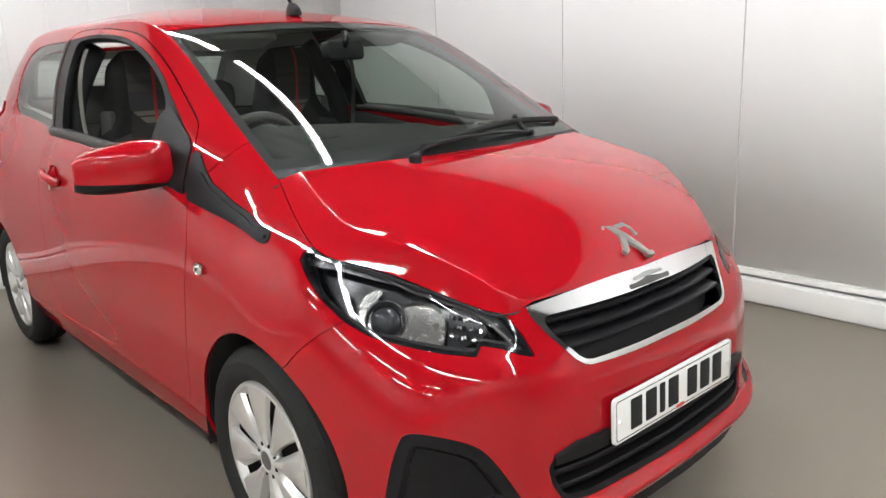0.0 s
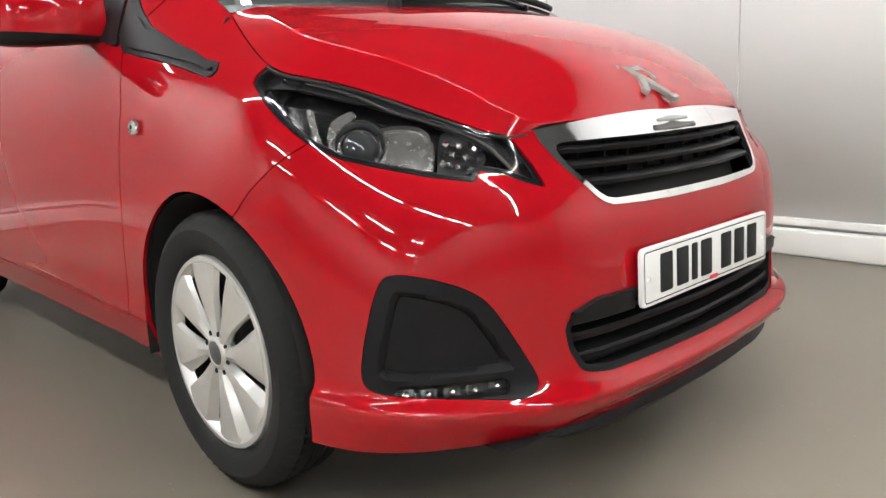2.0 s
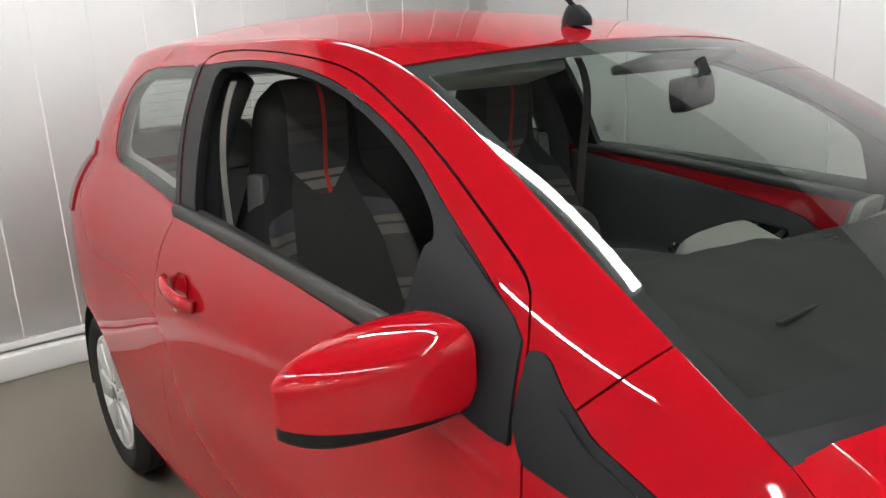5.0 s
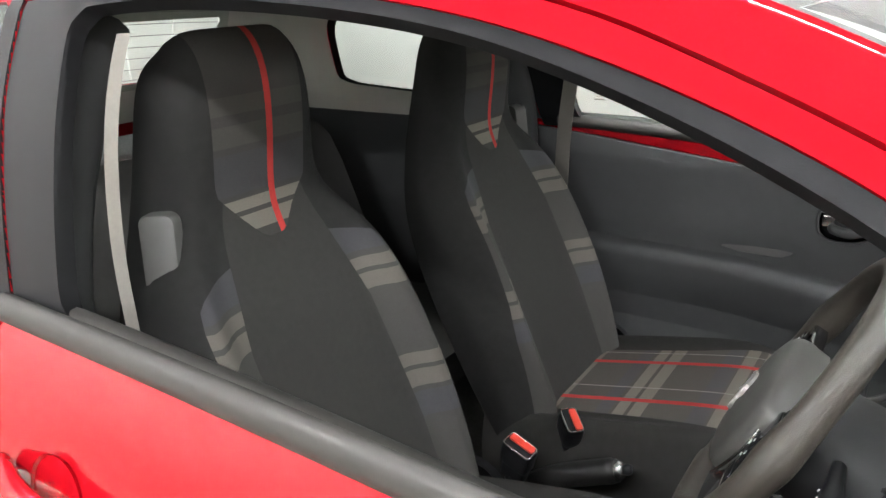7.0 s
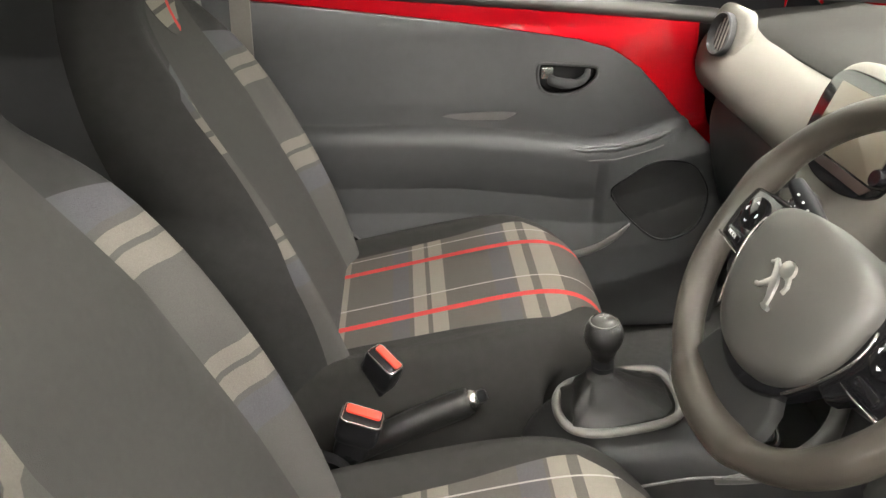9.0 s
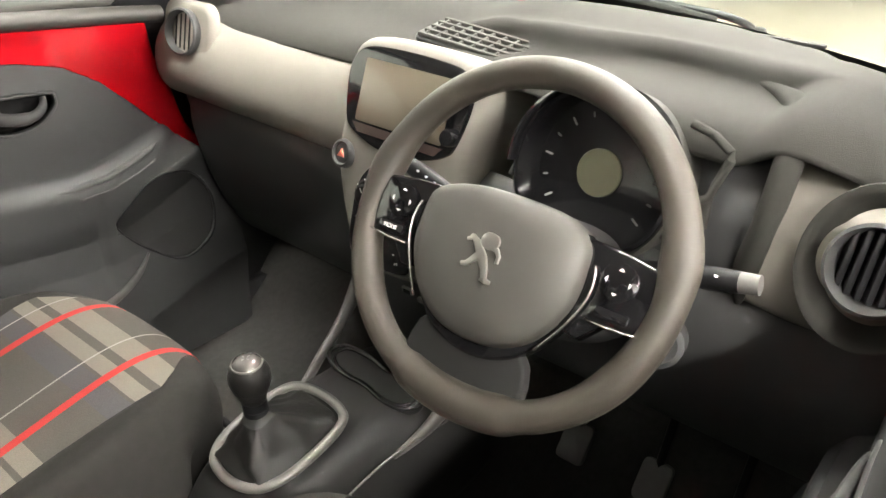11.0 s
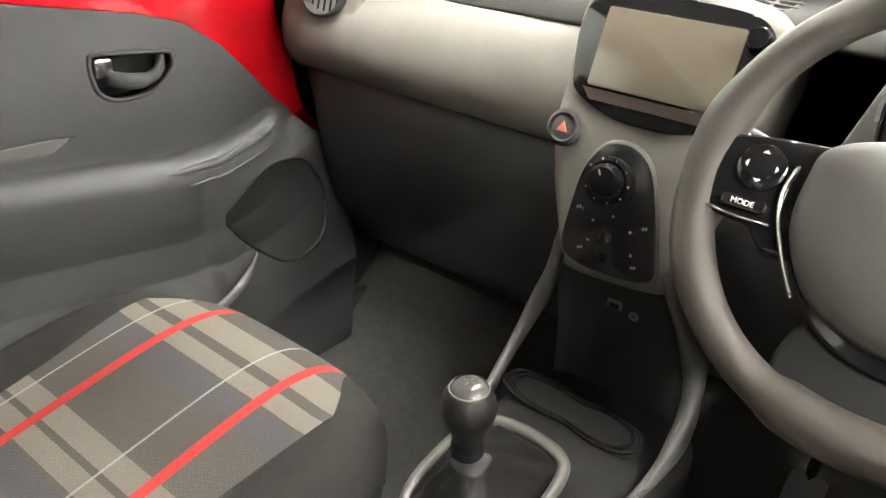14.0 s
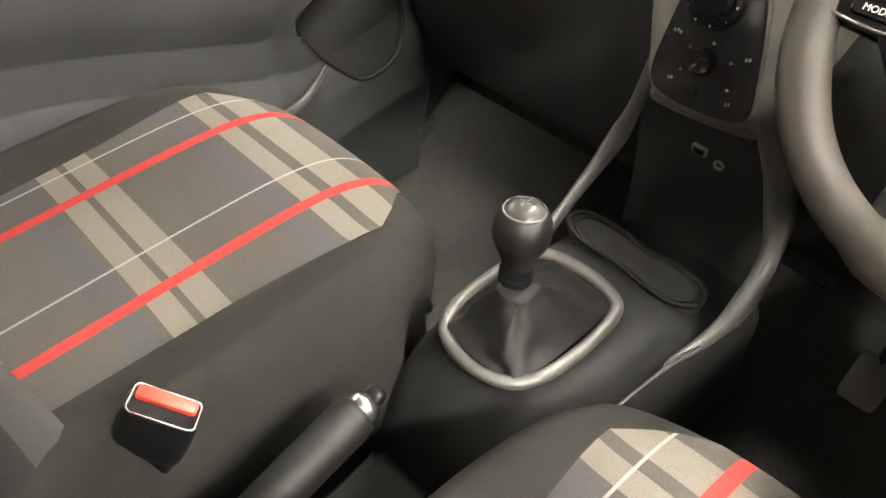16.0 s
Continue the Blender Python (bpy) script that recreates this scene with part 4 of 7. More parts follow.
STRIP = outline([(-.208, .290), (-.10, .289), (-.018, .289), (-.010, .296), (-.012, .312), (-.02, .316), (-.10, .316), (-.185, .318), (-.198, .312)], 3)
for both in (lambda m: m, mirrored):
    lamp_inside(both)
    # fog lamp blank with its light strip
    depth_of = lambda v: np.minimum(in_fog(v), v[:, 2] - .301)
    in_strip = lambda v: poly_distance(STRIP, *fog_plane(v))
    face = clip(fog_panel, lambda v: .024 - depth_of(v))
    panel("fog_surround", both(clip(face, lambda v: -in_strip(v))), black_plastic, car, "satin black fog lamp surround", .016)
    slope = clip(clip(fog_panel, lambda v: depth_of(v) - .024), lambda v: .036 - depth_of(v))
    sv = np.array(slope[0])
    sn = known(slope)
    slope = ([tuple(q) for q in sv - sn * (.014 * (depth_of(sv) - .024) / .012)[:, None]], slope[1])
    panel("fog_bevel", both(slope), black_plastic, car, "sloping edge of the fog lamp blank", .004)
    inner = clip(fog_panel, lambda v: depth_of(v) - .036)
    panel("fog_blank", both(pushed(inner, -.014)), black_plastic, car, "matt black fog lamp blank", .006)
    panel("strip_back", both(pushed(clip(fog_panel, lambda v: in_strip(v) + .002), -.016)), gloss_black, car, "dark back of the light strip", 0)
    fog_v, fog_n = np.array(fog_panel[0]), known(fog_panel)
    fu = np.stack(fog_plane(fog_v), 1)
    for i in range(5):
        d = np.hypot(fu[:, 0] - (-.186 + .0395 * i), fu[:, 1] - .3025)
        w = np.argsort(d)[:5]
        k = 1 / (d[w] + 1e-3)
        k = k / k.sum()
        n = Vector((fog_n[w] * k[:, None]).sum(0)).normalized()
        q = Vector((fog_v[w] * k[:, None]).sum(0)) - .013 * n
        f = frame_at(q, n)
        led = piece("daytime_light", both(placed(slab(rounded(.031, .019, .005), .006, .003), f)), lamp_grey, None, "small grey daytime light", sharp=40)
        under(led, car)
        under(piece("daytime_lens", both(placed(lathe([(.0055, .002), (.0048, .005), (.002, .0065), (0, .007)], 12), f)), chrome_soft, None, "small bright lens"), car)
    pane("strip_cover", both(pushed(clip(fog_panel, lambda v: in_strip(v)), -.002)), car, clear_cover, "clear cover of the light strip")
    rep = frame_at((-.226, -.7665, .747), (0.05, -1, .12))
    under(piece("repeater_rim", both(placed(lathe([(.021, -.004), (.021, .002), (.018, .0045), (.0155, .003), (.015, -.002)], 32), rep @ Matrix.Diagonal((.95, .78, .9, 1)))), chrome_soft, None, "bright rim of the side repeater", sharp=50), car)
    under(piece("side_repeater", both(placed(lathe([(.0155, .0), (.012, .004), (.006, .0065), (0, .007)], 28), rep @ Matrix.Diagonal((.95, .78, .8, 1)))), repeater_clear, None, "small clear side repeater"), car)
    under(piece("repeater_bulb", both(placed(lathe([(.0045, .004), (.004, .0075), (0, .0085)], 14), rep)), lamp_dark, None, "dark bulb seat"), car)
    # tail lamp, a sliver at the rear corner
    tl = clip(shell, lambda v: np.where(v[:, 0] < -2.2, np.minimum(-v[:, 0] - 2.42, .11 - np.abs(v[:, 2] - 1.03)), -1))
    panel("tail_lamp", both(pushed(tl, .006)), tail_red, car, "dark red tail lamp", .02)
# black lip under the bumper
secs = []
for y in np.linspace(-.46, .46, 25):
    x, _, _ = on_front(y, .20, .03)
    e = (abs(y) / .46) ** 6
    secs.append([(x + .02, y, .200 - .002 * e), (x + .03, y, .175 + .015 * e), (x + .01, y, .155 + .03 * e), (x - .08, y, .16 + .03 * e), (x - .08, y, .20)])
piece("bumper_lip", rings(secs, True, 1), black_plastic, car, "satin black lip under the bumper", sharp=40)
# aerial
ar = under(thing("roof_aerial", "short black rod aerial", "", (-.91, 0, 1.43)), car)
piece("aerial_base", placed(rings([[(r * x * 1.7 + dx, r * y, z) for x, y in superoval(20, 2.4)] for r, dx, z in ((.022, 0, -.012), (.021, 0, .006), (.015, -.004, .022), (.009, -.008, .032))]), Matrix.Translation((-.91, 0, 1.433))), black_plastic, ar, "black rubber base", sharp=45)
piece("aerial_rod", sweep([(-.918, 0, 1.462), (-.98, 0, 1.515), (-1.09, 0, 1.60)], [.006, .005, .004], 10), black_plastic, ar, "thin black rod")
# wipers and cowl
cowl = (ws[:3].reshape(-1, 3).tolist(), grid_faces(3, 49))
panel("cowl_panel", pushed(cowl, .002), black_plastic, car, "black plastic cowl below the windscreen", .004)


def screen_z(x, y):
    """Height of the windscreen at a place seen from above."""
    g = ws.reshape(-1, 3)
    d = np.hypot(g[:, 0] - x, g[:, 1] - y)
    w = np.argsort(d)[:4]
    k = 1 / (d[w] + 1e-4)
    return float((g[w, 2] * k).sum() / k.sum())


wiper = under(thing("windscreen_wiper", "black windscreen wiper parked along the cowl", "", (.03, -.20, .98)), car)
arm = [(.060, -.262, .992), (.052, -.235, 1.010), (.040, -.15, 1.022), (.020, .05, 1.026), (.0, .20, 1.018), (-.012, .27, 1.012)]
hang_w = lambda ob: under(ob, wiper)
hang_w(piece("wiper_arm", sweep(spline(arm, 36), [.012] * 6 + [.011] * 14 + [.008] * 16, 10, flat=.6), black_plastic))
hang_w(piece("wiper_pivot", placed(lathe([(.017, -.025), (.017, .006), (.013, .014), (0, .016)], 24), Matrix.Translation((.060, -.262, .990))), black_plastic))
hang_w(piece("blade_clip", sweep(spline([(.0, .275, 1.010), (-.03, .265, 1.020), (-.062, .252, screen_z(-.062, .252) + .02)], 10), .012, 10, flat=.7), black_plastic))
blade_pts = [(x, y, screen_z(x, y) + .012) for x, y in spline([(.018, -.20), (-.005, .0), (-.038, .20), (-.072, .38), (-.110, .52)], 25)]
blade_pts = spline(blade_pts[::6], 25)
hang_w(piece("wiper_blade", sweep(blade_pts, .007, 8, flat=1.4), rubber, None, "black rubber wiper blade"))


# ---- wheels ----
def wheel_at(x, sgn):
    w = under(thing("wheel", "black tyre and silver multi-spoke cover", "", (x, sgn * .69, .290)), car)
    turn = Matrix.Translation((x, sgn * .680, .290)) @ Matrix.Rotation(radians(90 if sgn < 0 else -90), 4, "X")
    tyre = [(.182, .060), (.19, .070), (.215, .082), (.245, .084), (.264, .074), (.274, .064), (.2815, .050), (.2830, .047), (.2770, .0455), (.2770, .0405), (.2835, .039), (.2838, .017), (.277, .016), (.277, .011), (.284, .010), (.284, -.012), (.277, -.013), (.277, -.018), (.2838, -.019), (.2835, -.041), (.2815, -.05), (.264, -.074), (.245, -.084), (.19, -.07), (.182, -.06)]
    tyre = [(.202 + (r - .182) * .863, h) for r, h in tyre]
    t = piece("tyre", placed(lathe(tyre[::-1], 96), turn), rubber, w, "black rubber tyre with grooves", sharp=35)
    groove = ([], [])
    for i in range(66):
        a = 2 * math.pi * i / 66
        r = Matrix.Rotation(a, 4, "Z")
        b = [(.2900, -.0044, .050), (.2900, .0044, .050), (.2735, .0030, .0752), (.2735, -.0030, .0752), (.2912, -.0044, .020), (.2912, .0044, .020)]
        groove = joined(groove, ([tuple(r @ Vector(q)) for q in b], [(0, 1, 2, 3), (4, 5, 1, 0)]))
    piece("tyre_tread", placed(pushed((groove[0], groove[1]), .0008), turn), liner_black, w, "dark shoulder sipes", smooth=False)
    piece("wheel_dish", placed(lathe([(.20, .055), (.195, .02), (.18, -.005), (.08, 0), (0, .004)], 64), turn), liner_black, w, "black steel wheel behind the cover")
    piece("cover_rim", placed(lathe([(.176, .052), (.182, .066), (.191, .073), (.200, .072), (.2035, .064), (.2025, .05)][::-1], 72), turn), silver, w, "silver rim of the wheel cover", sharp=40)
    hub = lathe([(.040, .045), (.038, .066), (.032, .073), (.027, .0745), (.0265, .072), (0, .073)][::-1], 40)
    piece("cover_hub", placed(hub, turn), silver, w, sharp=40)
    for i in range(8):
        r = Matrix.Rotation(2 * math.pi * (i + .5) / 8 + .12, 4, "Z")
        piece("cover_slot", placed(slab(rounded(.010, .007, .002, 3), .003, .0008), turn @ r @ Matrix.Translation((.043, 0, .0705))), liner_black, w, "small dark slot round the hub", smooth=False)
    piece("hub_badge", placed(lathe([(0, .077), (.018, .076), (.025, .0725)], 32), turn), badge_grey, w, "grey round hub badge")
    for i in range(8):
        a = 2 * math.pi * i / 8 + .12
        r = Matrix.Rotation(a, 4, "Z")
        secs = []
        for q, half, lift, skew in ((.030, .012, .068, 0), (.065, .018, .071, .002), (.108, .033, .0725, .006), (.150, .050, .073, .008), (.187, .064, .0715, .008)):
            secs.append([(q, skew - half, lift - .014), (q, skew - half * .9, lift - .003), (q, skew - half * .25, lift + .003), (q, skew + half * .55, lift), (q, skew + half, lift - .016), (q, skew, lift - .03)])
        piece("cover_spoke", placed(rings(secs, True, 4), turn @ r), silver, w, "silver paddle-shaped spoke", sharp=28)
    return w


for x in (.012, -2.345):
    for sgn in (-1, 1):
        wheel_at(x, sgn)


# ---- doors ----
def band_top(x):
    """Height of the lower edge of the red strip on the inner door."""
    return float(np.interp(x, [-1.56, -1.40, -1.04, -.90, -.79, -.72, -.66, -.607, -.524, -.467, -.44], [1.022, 1.006, .962, .941, .924, .905, .868, .815, .728, .676, .636]))


def ledge(x):
    """Height of the armrest's upper edge along the door."""
    return float(np.interp(x, [-1.56, -1.05, -.87, -.77, -.70, -.64, -.58, -.50], [.748, .738, .716, .702, .706, .722, .742, .765]))


def card_y(x, z):
    """Depth of the inner door: flat upper panel, proud armrest, hollow below it and a map pocket."""
    u = z - ledge(x)
    upper = .668 + .022 * min(max((z - .80) / .16, 0), 1) - .007 * math.exp(-((x + .81) / .11) ** 2) * math.exp(-((z - .86) / .05) ** 2)
    proud = .630 + .030 / (1 + math.exp(-(x + .575) / .012))
    low_ = float(np.interp(u, [-.50, -.40, -.31, -.24, -.18, -.12, -.07, -.02, 0], [.600, .600, .592, .612, .640, .646, .638, proud + .003, proud]))
    if x > -.72:
        low_ -= .022 * math.exp(-((x + .62) / .12) ** 2) * math.exp(-((z - .57) / .10) ** 2)
    s_ = 1 / (1 + math.exp(-max(-40, min(40, u / .0045))))
    return low_ * (1 - s_) + upper * s_


def car_door(s, both, label):
    door = under(thing("car_door", label, "", (-.40, s * .72, .60)), car)
    hang = lambda ob: under(ob, door)
    hang(panel("door_skin", both(door_skin), red, None, "glossy red outer panel"))
    hang(panel("window_frame", both(pushed(door_trim, -.001)), black_plastic, None, "satin black window frame", .022))
    # belt seals
    outer = [(-1.545, -.708, 1.040), (-1.2, -.713, 1.030), (-.9, -.716, 1.015), (-.62, -.718, 1.000), (-.45, -.716, .985)]
    hang(piece("belt_seal", both(sweep(spline(outer, 30), .013, 10, flat=1.5)), seal_grey, None, "grey-black rubber window seal", sharp=60))
    inner = [(-1.50, -.688, 1.040), (-1.2, -.690, 1.024), (-.9, -.692, 1.000), (-.62, -.694, .975), (-.50, -.694, .962)]
    hang(piece("inner_seal", both(sweep(spline(inner, 30), .017, 10, flat=.95)), seal_grey, None, "grey-black inner window seal", sharp=60))
    # inner panel: a relief that follows the shape of the door
    xs, zs = np.linspace(-1.56, -.36, 105), np.linspace(.27, 1.035, 150)
    vs = [(x, -card_y(x, z), z) for x in xs for z in zs]
    card = (vs, grid_faces(105, 150))
    rows = lambda v: v[:, 2] - np.array([band_top(x) for x in v[:, 0]])
    front_cut = lambda v: np.interp(v[:, 2], [.27, .55, .636, .754, .824, .892, 1.05], [-.44, -.44, -.444, -.500, -.514, -.535, -.54]) - v[:, 0]
    card = clip(card, front_cut)
    hang(panel("red_inner_frame", both(clip(clip(card, rows), lambda v: np.interp(v[:, 0], [-1.5, -1.2, -.9, -.5], [1.03, 1.012, .985, .955]) - v[:, 2])), red, None, "painted red upper door frame", .006))
    low_card = clip(card, lambda v: -rows(v) - .001)
    spk = lambda v: poly_distance(SPEAKER, v[:, 0], v[:, 2])
    rec = lambda v: poly_distance(RECESS, v[:, 0], v[:, 2])
    pul = lambda v: poly_distance(PULL, v[:, 0], v[:, 2])
    body_ = clip(clip(clip(low_card, lambda v: -spk(v)), lambda v: -rec(v)), lambda v: -pul(v))
    hang(panel("door_card", both(pushed(body_, .012)), dark_trim, None, "dark grey moulded door trim", .014))
    hang(panel("speaker_grille", both(pushed(clip(low_card, spk), .006)), speaker_mesh, None, "black perforated speaker grille", .01))
    round_ = lambda shape, d: [(x, -card_y(x, z) + d, z) for x, z in shape]
    hang(piece("speaker_rim", both(sweep(round_(SPEAKER, .0115), .0026, 8, closed=True, flat=.8)), black_plastic, None, "raised rim round the speaker"))
    hang(panel("handle_recess", both(pushed(clip(low_card, rec), -.022)), black_plastic, None, "dark recess behind the door handle", .004))
    hang(piece("recess_rim", both(sweep(round_(RECESS, .012), .0036, 8, closed=True, flat=.9)), dark_trim, None, ""))
    hang(panel("pull_pocket", both(pushed(clip(low_card, pul), .010)), pocket_grey, None, "grey pocket of the door pull", .02))
    q = [(-.846, -.664, .846), (-.832, -.652, .843), (-.800, -.650, .840), (-.775, -.654, .850), (-.768, -.662, .866)]
    hang(piece("inner_handle", both(sweep(spline(q, 16), [.0075] * 8 + [.006] * 8, 10, flat=1.5)), dark_trim, None, "dark inner door handle"))
    lock = slab(rounded(.026, .026, .005), .012, .003)
    hang(piece("lock_button", both(placed(lock, frame_at((-.852, -.660, .860), (0, 1, 0)))), chrome_soft, None, "bright lock tab", sharp=40))
    # armrest ledge with its switch
    lip = [(x, -card_y(x, ledge(x) - .012) + .006, ledge(x) - .003) for x in np.linspace(-.80, -.585, 14)]
    hang(piece("grab_lip", both(sweep(spline(lip, 40), [.002 + .006 * min(1, i / 8, (39 - i) / 4) for i in range(40)], 12, flat=.8)), dark_trim, None, "raised grey lip of the door grip"))
    lip2 = [(x, -card_y(x, ledge(x) - .022) + .0135, ledge(x) - .024) for x in np.linspace(-.76, -.60, 10)]
    hang(piece("grip_line", both(sweep(spline(lip2, 24), .0012, 6)), pocket_grey, None, "fine pale edge under the grip"))
    well = [(-.735, .722), (-.70, .736), (-.655, .745), (-.62, .742), (-.645, .728), (-.70, .716)]
    hang(piece("grip_well", both(sweep([(x, -card_y(x, z + .01) + .004, z) for x, z in outline(well, 4)], .004, 6, closed=True)), black_plastic, None, "dark rim of the switch well"))
    sw = slab(rounded(.062, .020, .005), .006, .002)
    hang(piece("window_switch", both(placed(sw, frame_at((-.672, -.662, .733), (0, .75, .6), (1, 0, 0)))), black_plastic, None, "black window switch", sharp=40))
    pocket = [(-.66, -.600, .535), (-.695, -.583, .512), (-.74, -.574, .490), (-.82, -.570, .472), (-1.0, -.570, .455), (-1.25, -.575, .45)]
    hang(piece("door_pocket", both(sweep(spline(pocket, 36), [.002 + .0035 * min(1, i / 8) for i in range(36)], 10, flat=1.6)), pocket_grey, None, "lip of the lower door pocket"))
    # outer handle
    hx_ = -1.365
    bowl = lathe([(.046, .000), (.040, -.010), (.024, -.022), (0, -.026)][::-1], 32)
    f = frame_at((hx_ - .02, -.7755, .886), (0, -1, .18))
    hang(piece("handle_bowl", both(placed(bowl, f @ Matrix.Translation((0, 0, .001)))), red, None, "round red handle recess"))
    bar = [(-1.475, -.781, .900), (-1.44, -.795, .897), (-1.38, -.803, .890), (-1.32, -.797, .881), (-1.29, -.781, .875)]
    hang(piece("outer_handle", both(sweep(spline(bar, 26), [.010] * 4 + [.013] * 18 + [.011] * 4, 12, flat=1.35)), red, None, "red outer door handle"))
    hang(piece("key_lock", both(placed(lathe([(.011, 0), (.011, .006), (.008, .008), (0, .008)], 20), frame_at((-1.405, -.779, .848), (0, -1, .1)))), chrome_soft, None, "bright key lock", sharp=40))
    # mirror
    secs = []
    for yy, hw, hh, zz, xx in ((-.722, .050, .055, 1.0, -.462), (-.742, .058, .064, 1.001, -.466), (-.80, .062, .067, .999, -.475), (-.87, .057, .062, .992, -.492), (-.92, .044, .053, .986, -.508), (-.950, .020, .036, .980, -.524)):
        secs.append([(xx + hw * a, yy, zz + hh * b) for a, b in superoval(28, 3.6)])
    shell_ = rings(secs, True, 5)
    cut = lambda v: v[:, 2] - (.951 + .06 * np.maximum(0, -.74 - v[:, 1]))
    hang(piece("mirror_housing", both(clip(clip(shell_, cut), lambda v: v[:, 0] + .52)), red, None, "glossy red mirror housing"))
    hang(piece("mirror_base", both(pushed(clip(clip(shell_, lambda v: -cut(v)), lambda v: v[:, 0] + .52), -.001)), black_plastic, None, "black lower mirror shell"))
    mg = slab(rounded(.165, .092, .03), .006, .003)
    hang(piece("mirror_glass", both(placed(mg, frame_at((-.512, -.822, .993), (-1, .12, 0)))), mirror_glass, None, "mirror glass", sharp=40))
    foot = [(-.43, -.695, .955), (-.435, -.715, .952), (-.45, -.75, .951), (-.46, -.79, .950)]
    hang(piece("mirror_arm", both(sweep(spline(foot, 16), [.036] * 5 + [.026] * 11, 14, flat=.55)), black_plastic, None, "black mirror arm"))
    tri = clip(clip(shell, lambda v: poly_distance(TRIANGLE, v[:, 0], v[:, 2])), lambda v: v[:, 2] - .5)
    hang(panel("mirror_triangle", both(pushed(tri, .007)), black_plastic, None, "satin black mirror triangle", .02))
    return door


SPEAKER = outline([(-.704, .608), (-.671, .640), (-.620, .672), (-.560, .672), (-.515, .650), (-.484, .590), (-.508, .530), (-.553, .503), (-.599, .500), (-.642, .527), (-.682, .567)], 4)
RECESS = outline([(-.872, .872), (-.862, .880), (-.81, .877), (-.756, .872), (-.748, .864), (-.752, .846), (-.788, .820), (-.838, .816), (-.864, .828), (-.872, .850)], 4)
PULL = [(-1.085, .776), (-1.03, .764), (-.94, .762), (-.908, .778), (-.94, .782), (-1.0, .782)]
TRIANGLE = [(-.372, 1.038), (-.40, 1.064), (-.535, 1.14), (-.578, 1.122), (-.578, 1.0), (-.50, .962), (-.40, .933), (-.347, .922)]
seal_grey = vary(principled("seal_grey", (0.034, 0.032, 0.029), 0.55), 60, 0.15, 0.05)
speaker_mesh = vary(principled("speaker_mesh", (0.012, 0.012, 0.012), 0.55), 700, 0.6, 0, 1.0, 700)
pocket_grey = vary(principled("pocket_grey", (0.09, 0.088, 0.085), 0.55), 50, 0.1)
car_door(-1, lambda m: m, "red driver's door with its window wound down")
left_door = car_door(1, mirrored, "red passenger door with dark grey inner trim")
lg_ = pane("side_window", mirrored(pushed(window_glass, -.012)), None, glass, "closed side window glass")
under(lg_, left_door)
for k, w in ((0, .030), (.007, .024), (.014, .030)):
    mark = slab(rounded(w, .0035, .001, 2), .001, .0002)
    under(piece("etched_mark", placed(mark, frame_at((-1.377, .650, 1.100 + k), (0, -1, -.25))), pale_trim, None, "small grey etched mark on the glass"), left_door)

# ---- cabin shell ----
cab = thing("cabin_lining", "dark carpeted cabin floor with pale headliner and pillar trims", "car interior", (-1.2, 0, .25), kind="")
cabin = lambda ob: under(ob, cab)
gx = np.array([(-.30, .40), (-.42, .29), (-.55, .255), (-.9, .25), (-1.3, .26), (-1.6, .30), (-1.75, .42)])
cabin(panel("carpet", ([(x, y, z) for x, z in spline(gx, 31) for y in np.linspace(-.66, .66, 13)], grid_faces(31, 13)), carpet, None, "dark grey carpet", 0))
cabin(panel("bulkhead", ([(-.30, y, .40) for y in np.linspace(-.68, .68, 5)] + [(-.20, y, .75) for y in np.linspace(-.68, .68, 5)] + [(-.05, y, .96) for y in np.linspace(-.62, .62, 5)], grid_faces(3, 5)), carpet, None, "dark bulkhead", 0))
for sgn in (-1, 1):
    side = [(x, sgn * .70, z) for x in np.linspace(-.30, -1.62, 5) for z in (.22, .45)]
    cabin(panel("sill_trim", ([(x, sgn * .62, z) for x in np.linspace(-.30, -1.75, 9) for z in (.22, .34)], grid_faces(9, 2)), dark_trim, None, "dark sill trim", .03))
    kick = [(-.28, sgn * .66, .25), (-.46, sgn * .645, .25), (-.44, sgn * .66, .60), (-.24, sgn * .67, .60), (-.43, sgn * .655, .93), (-.28, sgn * .62, .92)]
    cabin(panel("kick_panel", (kick, [(0, 1, 2, 3), (3, 2, 4, 5)]), dark_trim, None, "dark kick panel", .01))
lining = pushed(roof_mesh, -.028)
cabin(panel("headliner", lining, headliner, None, "pale grey headliner", 0))
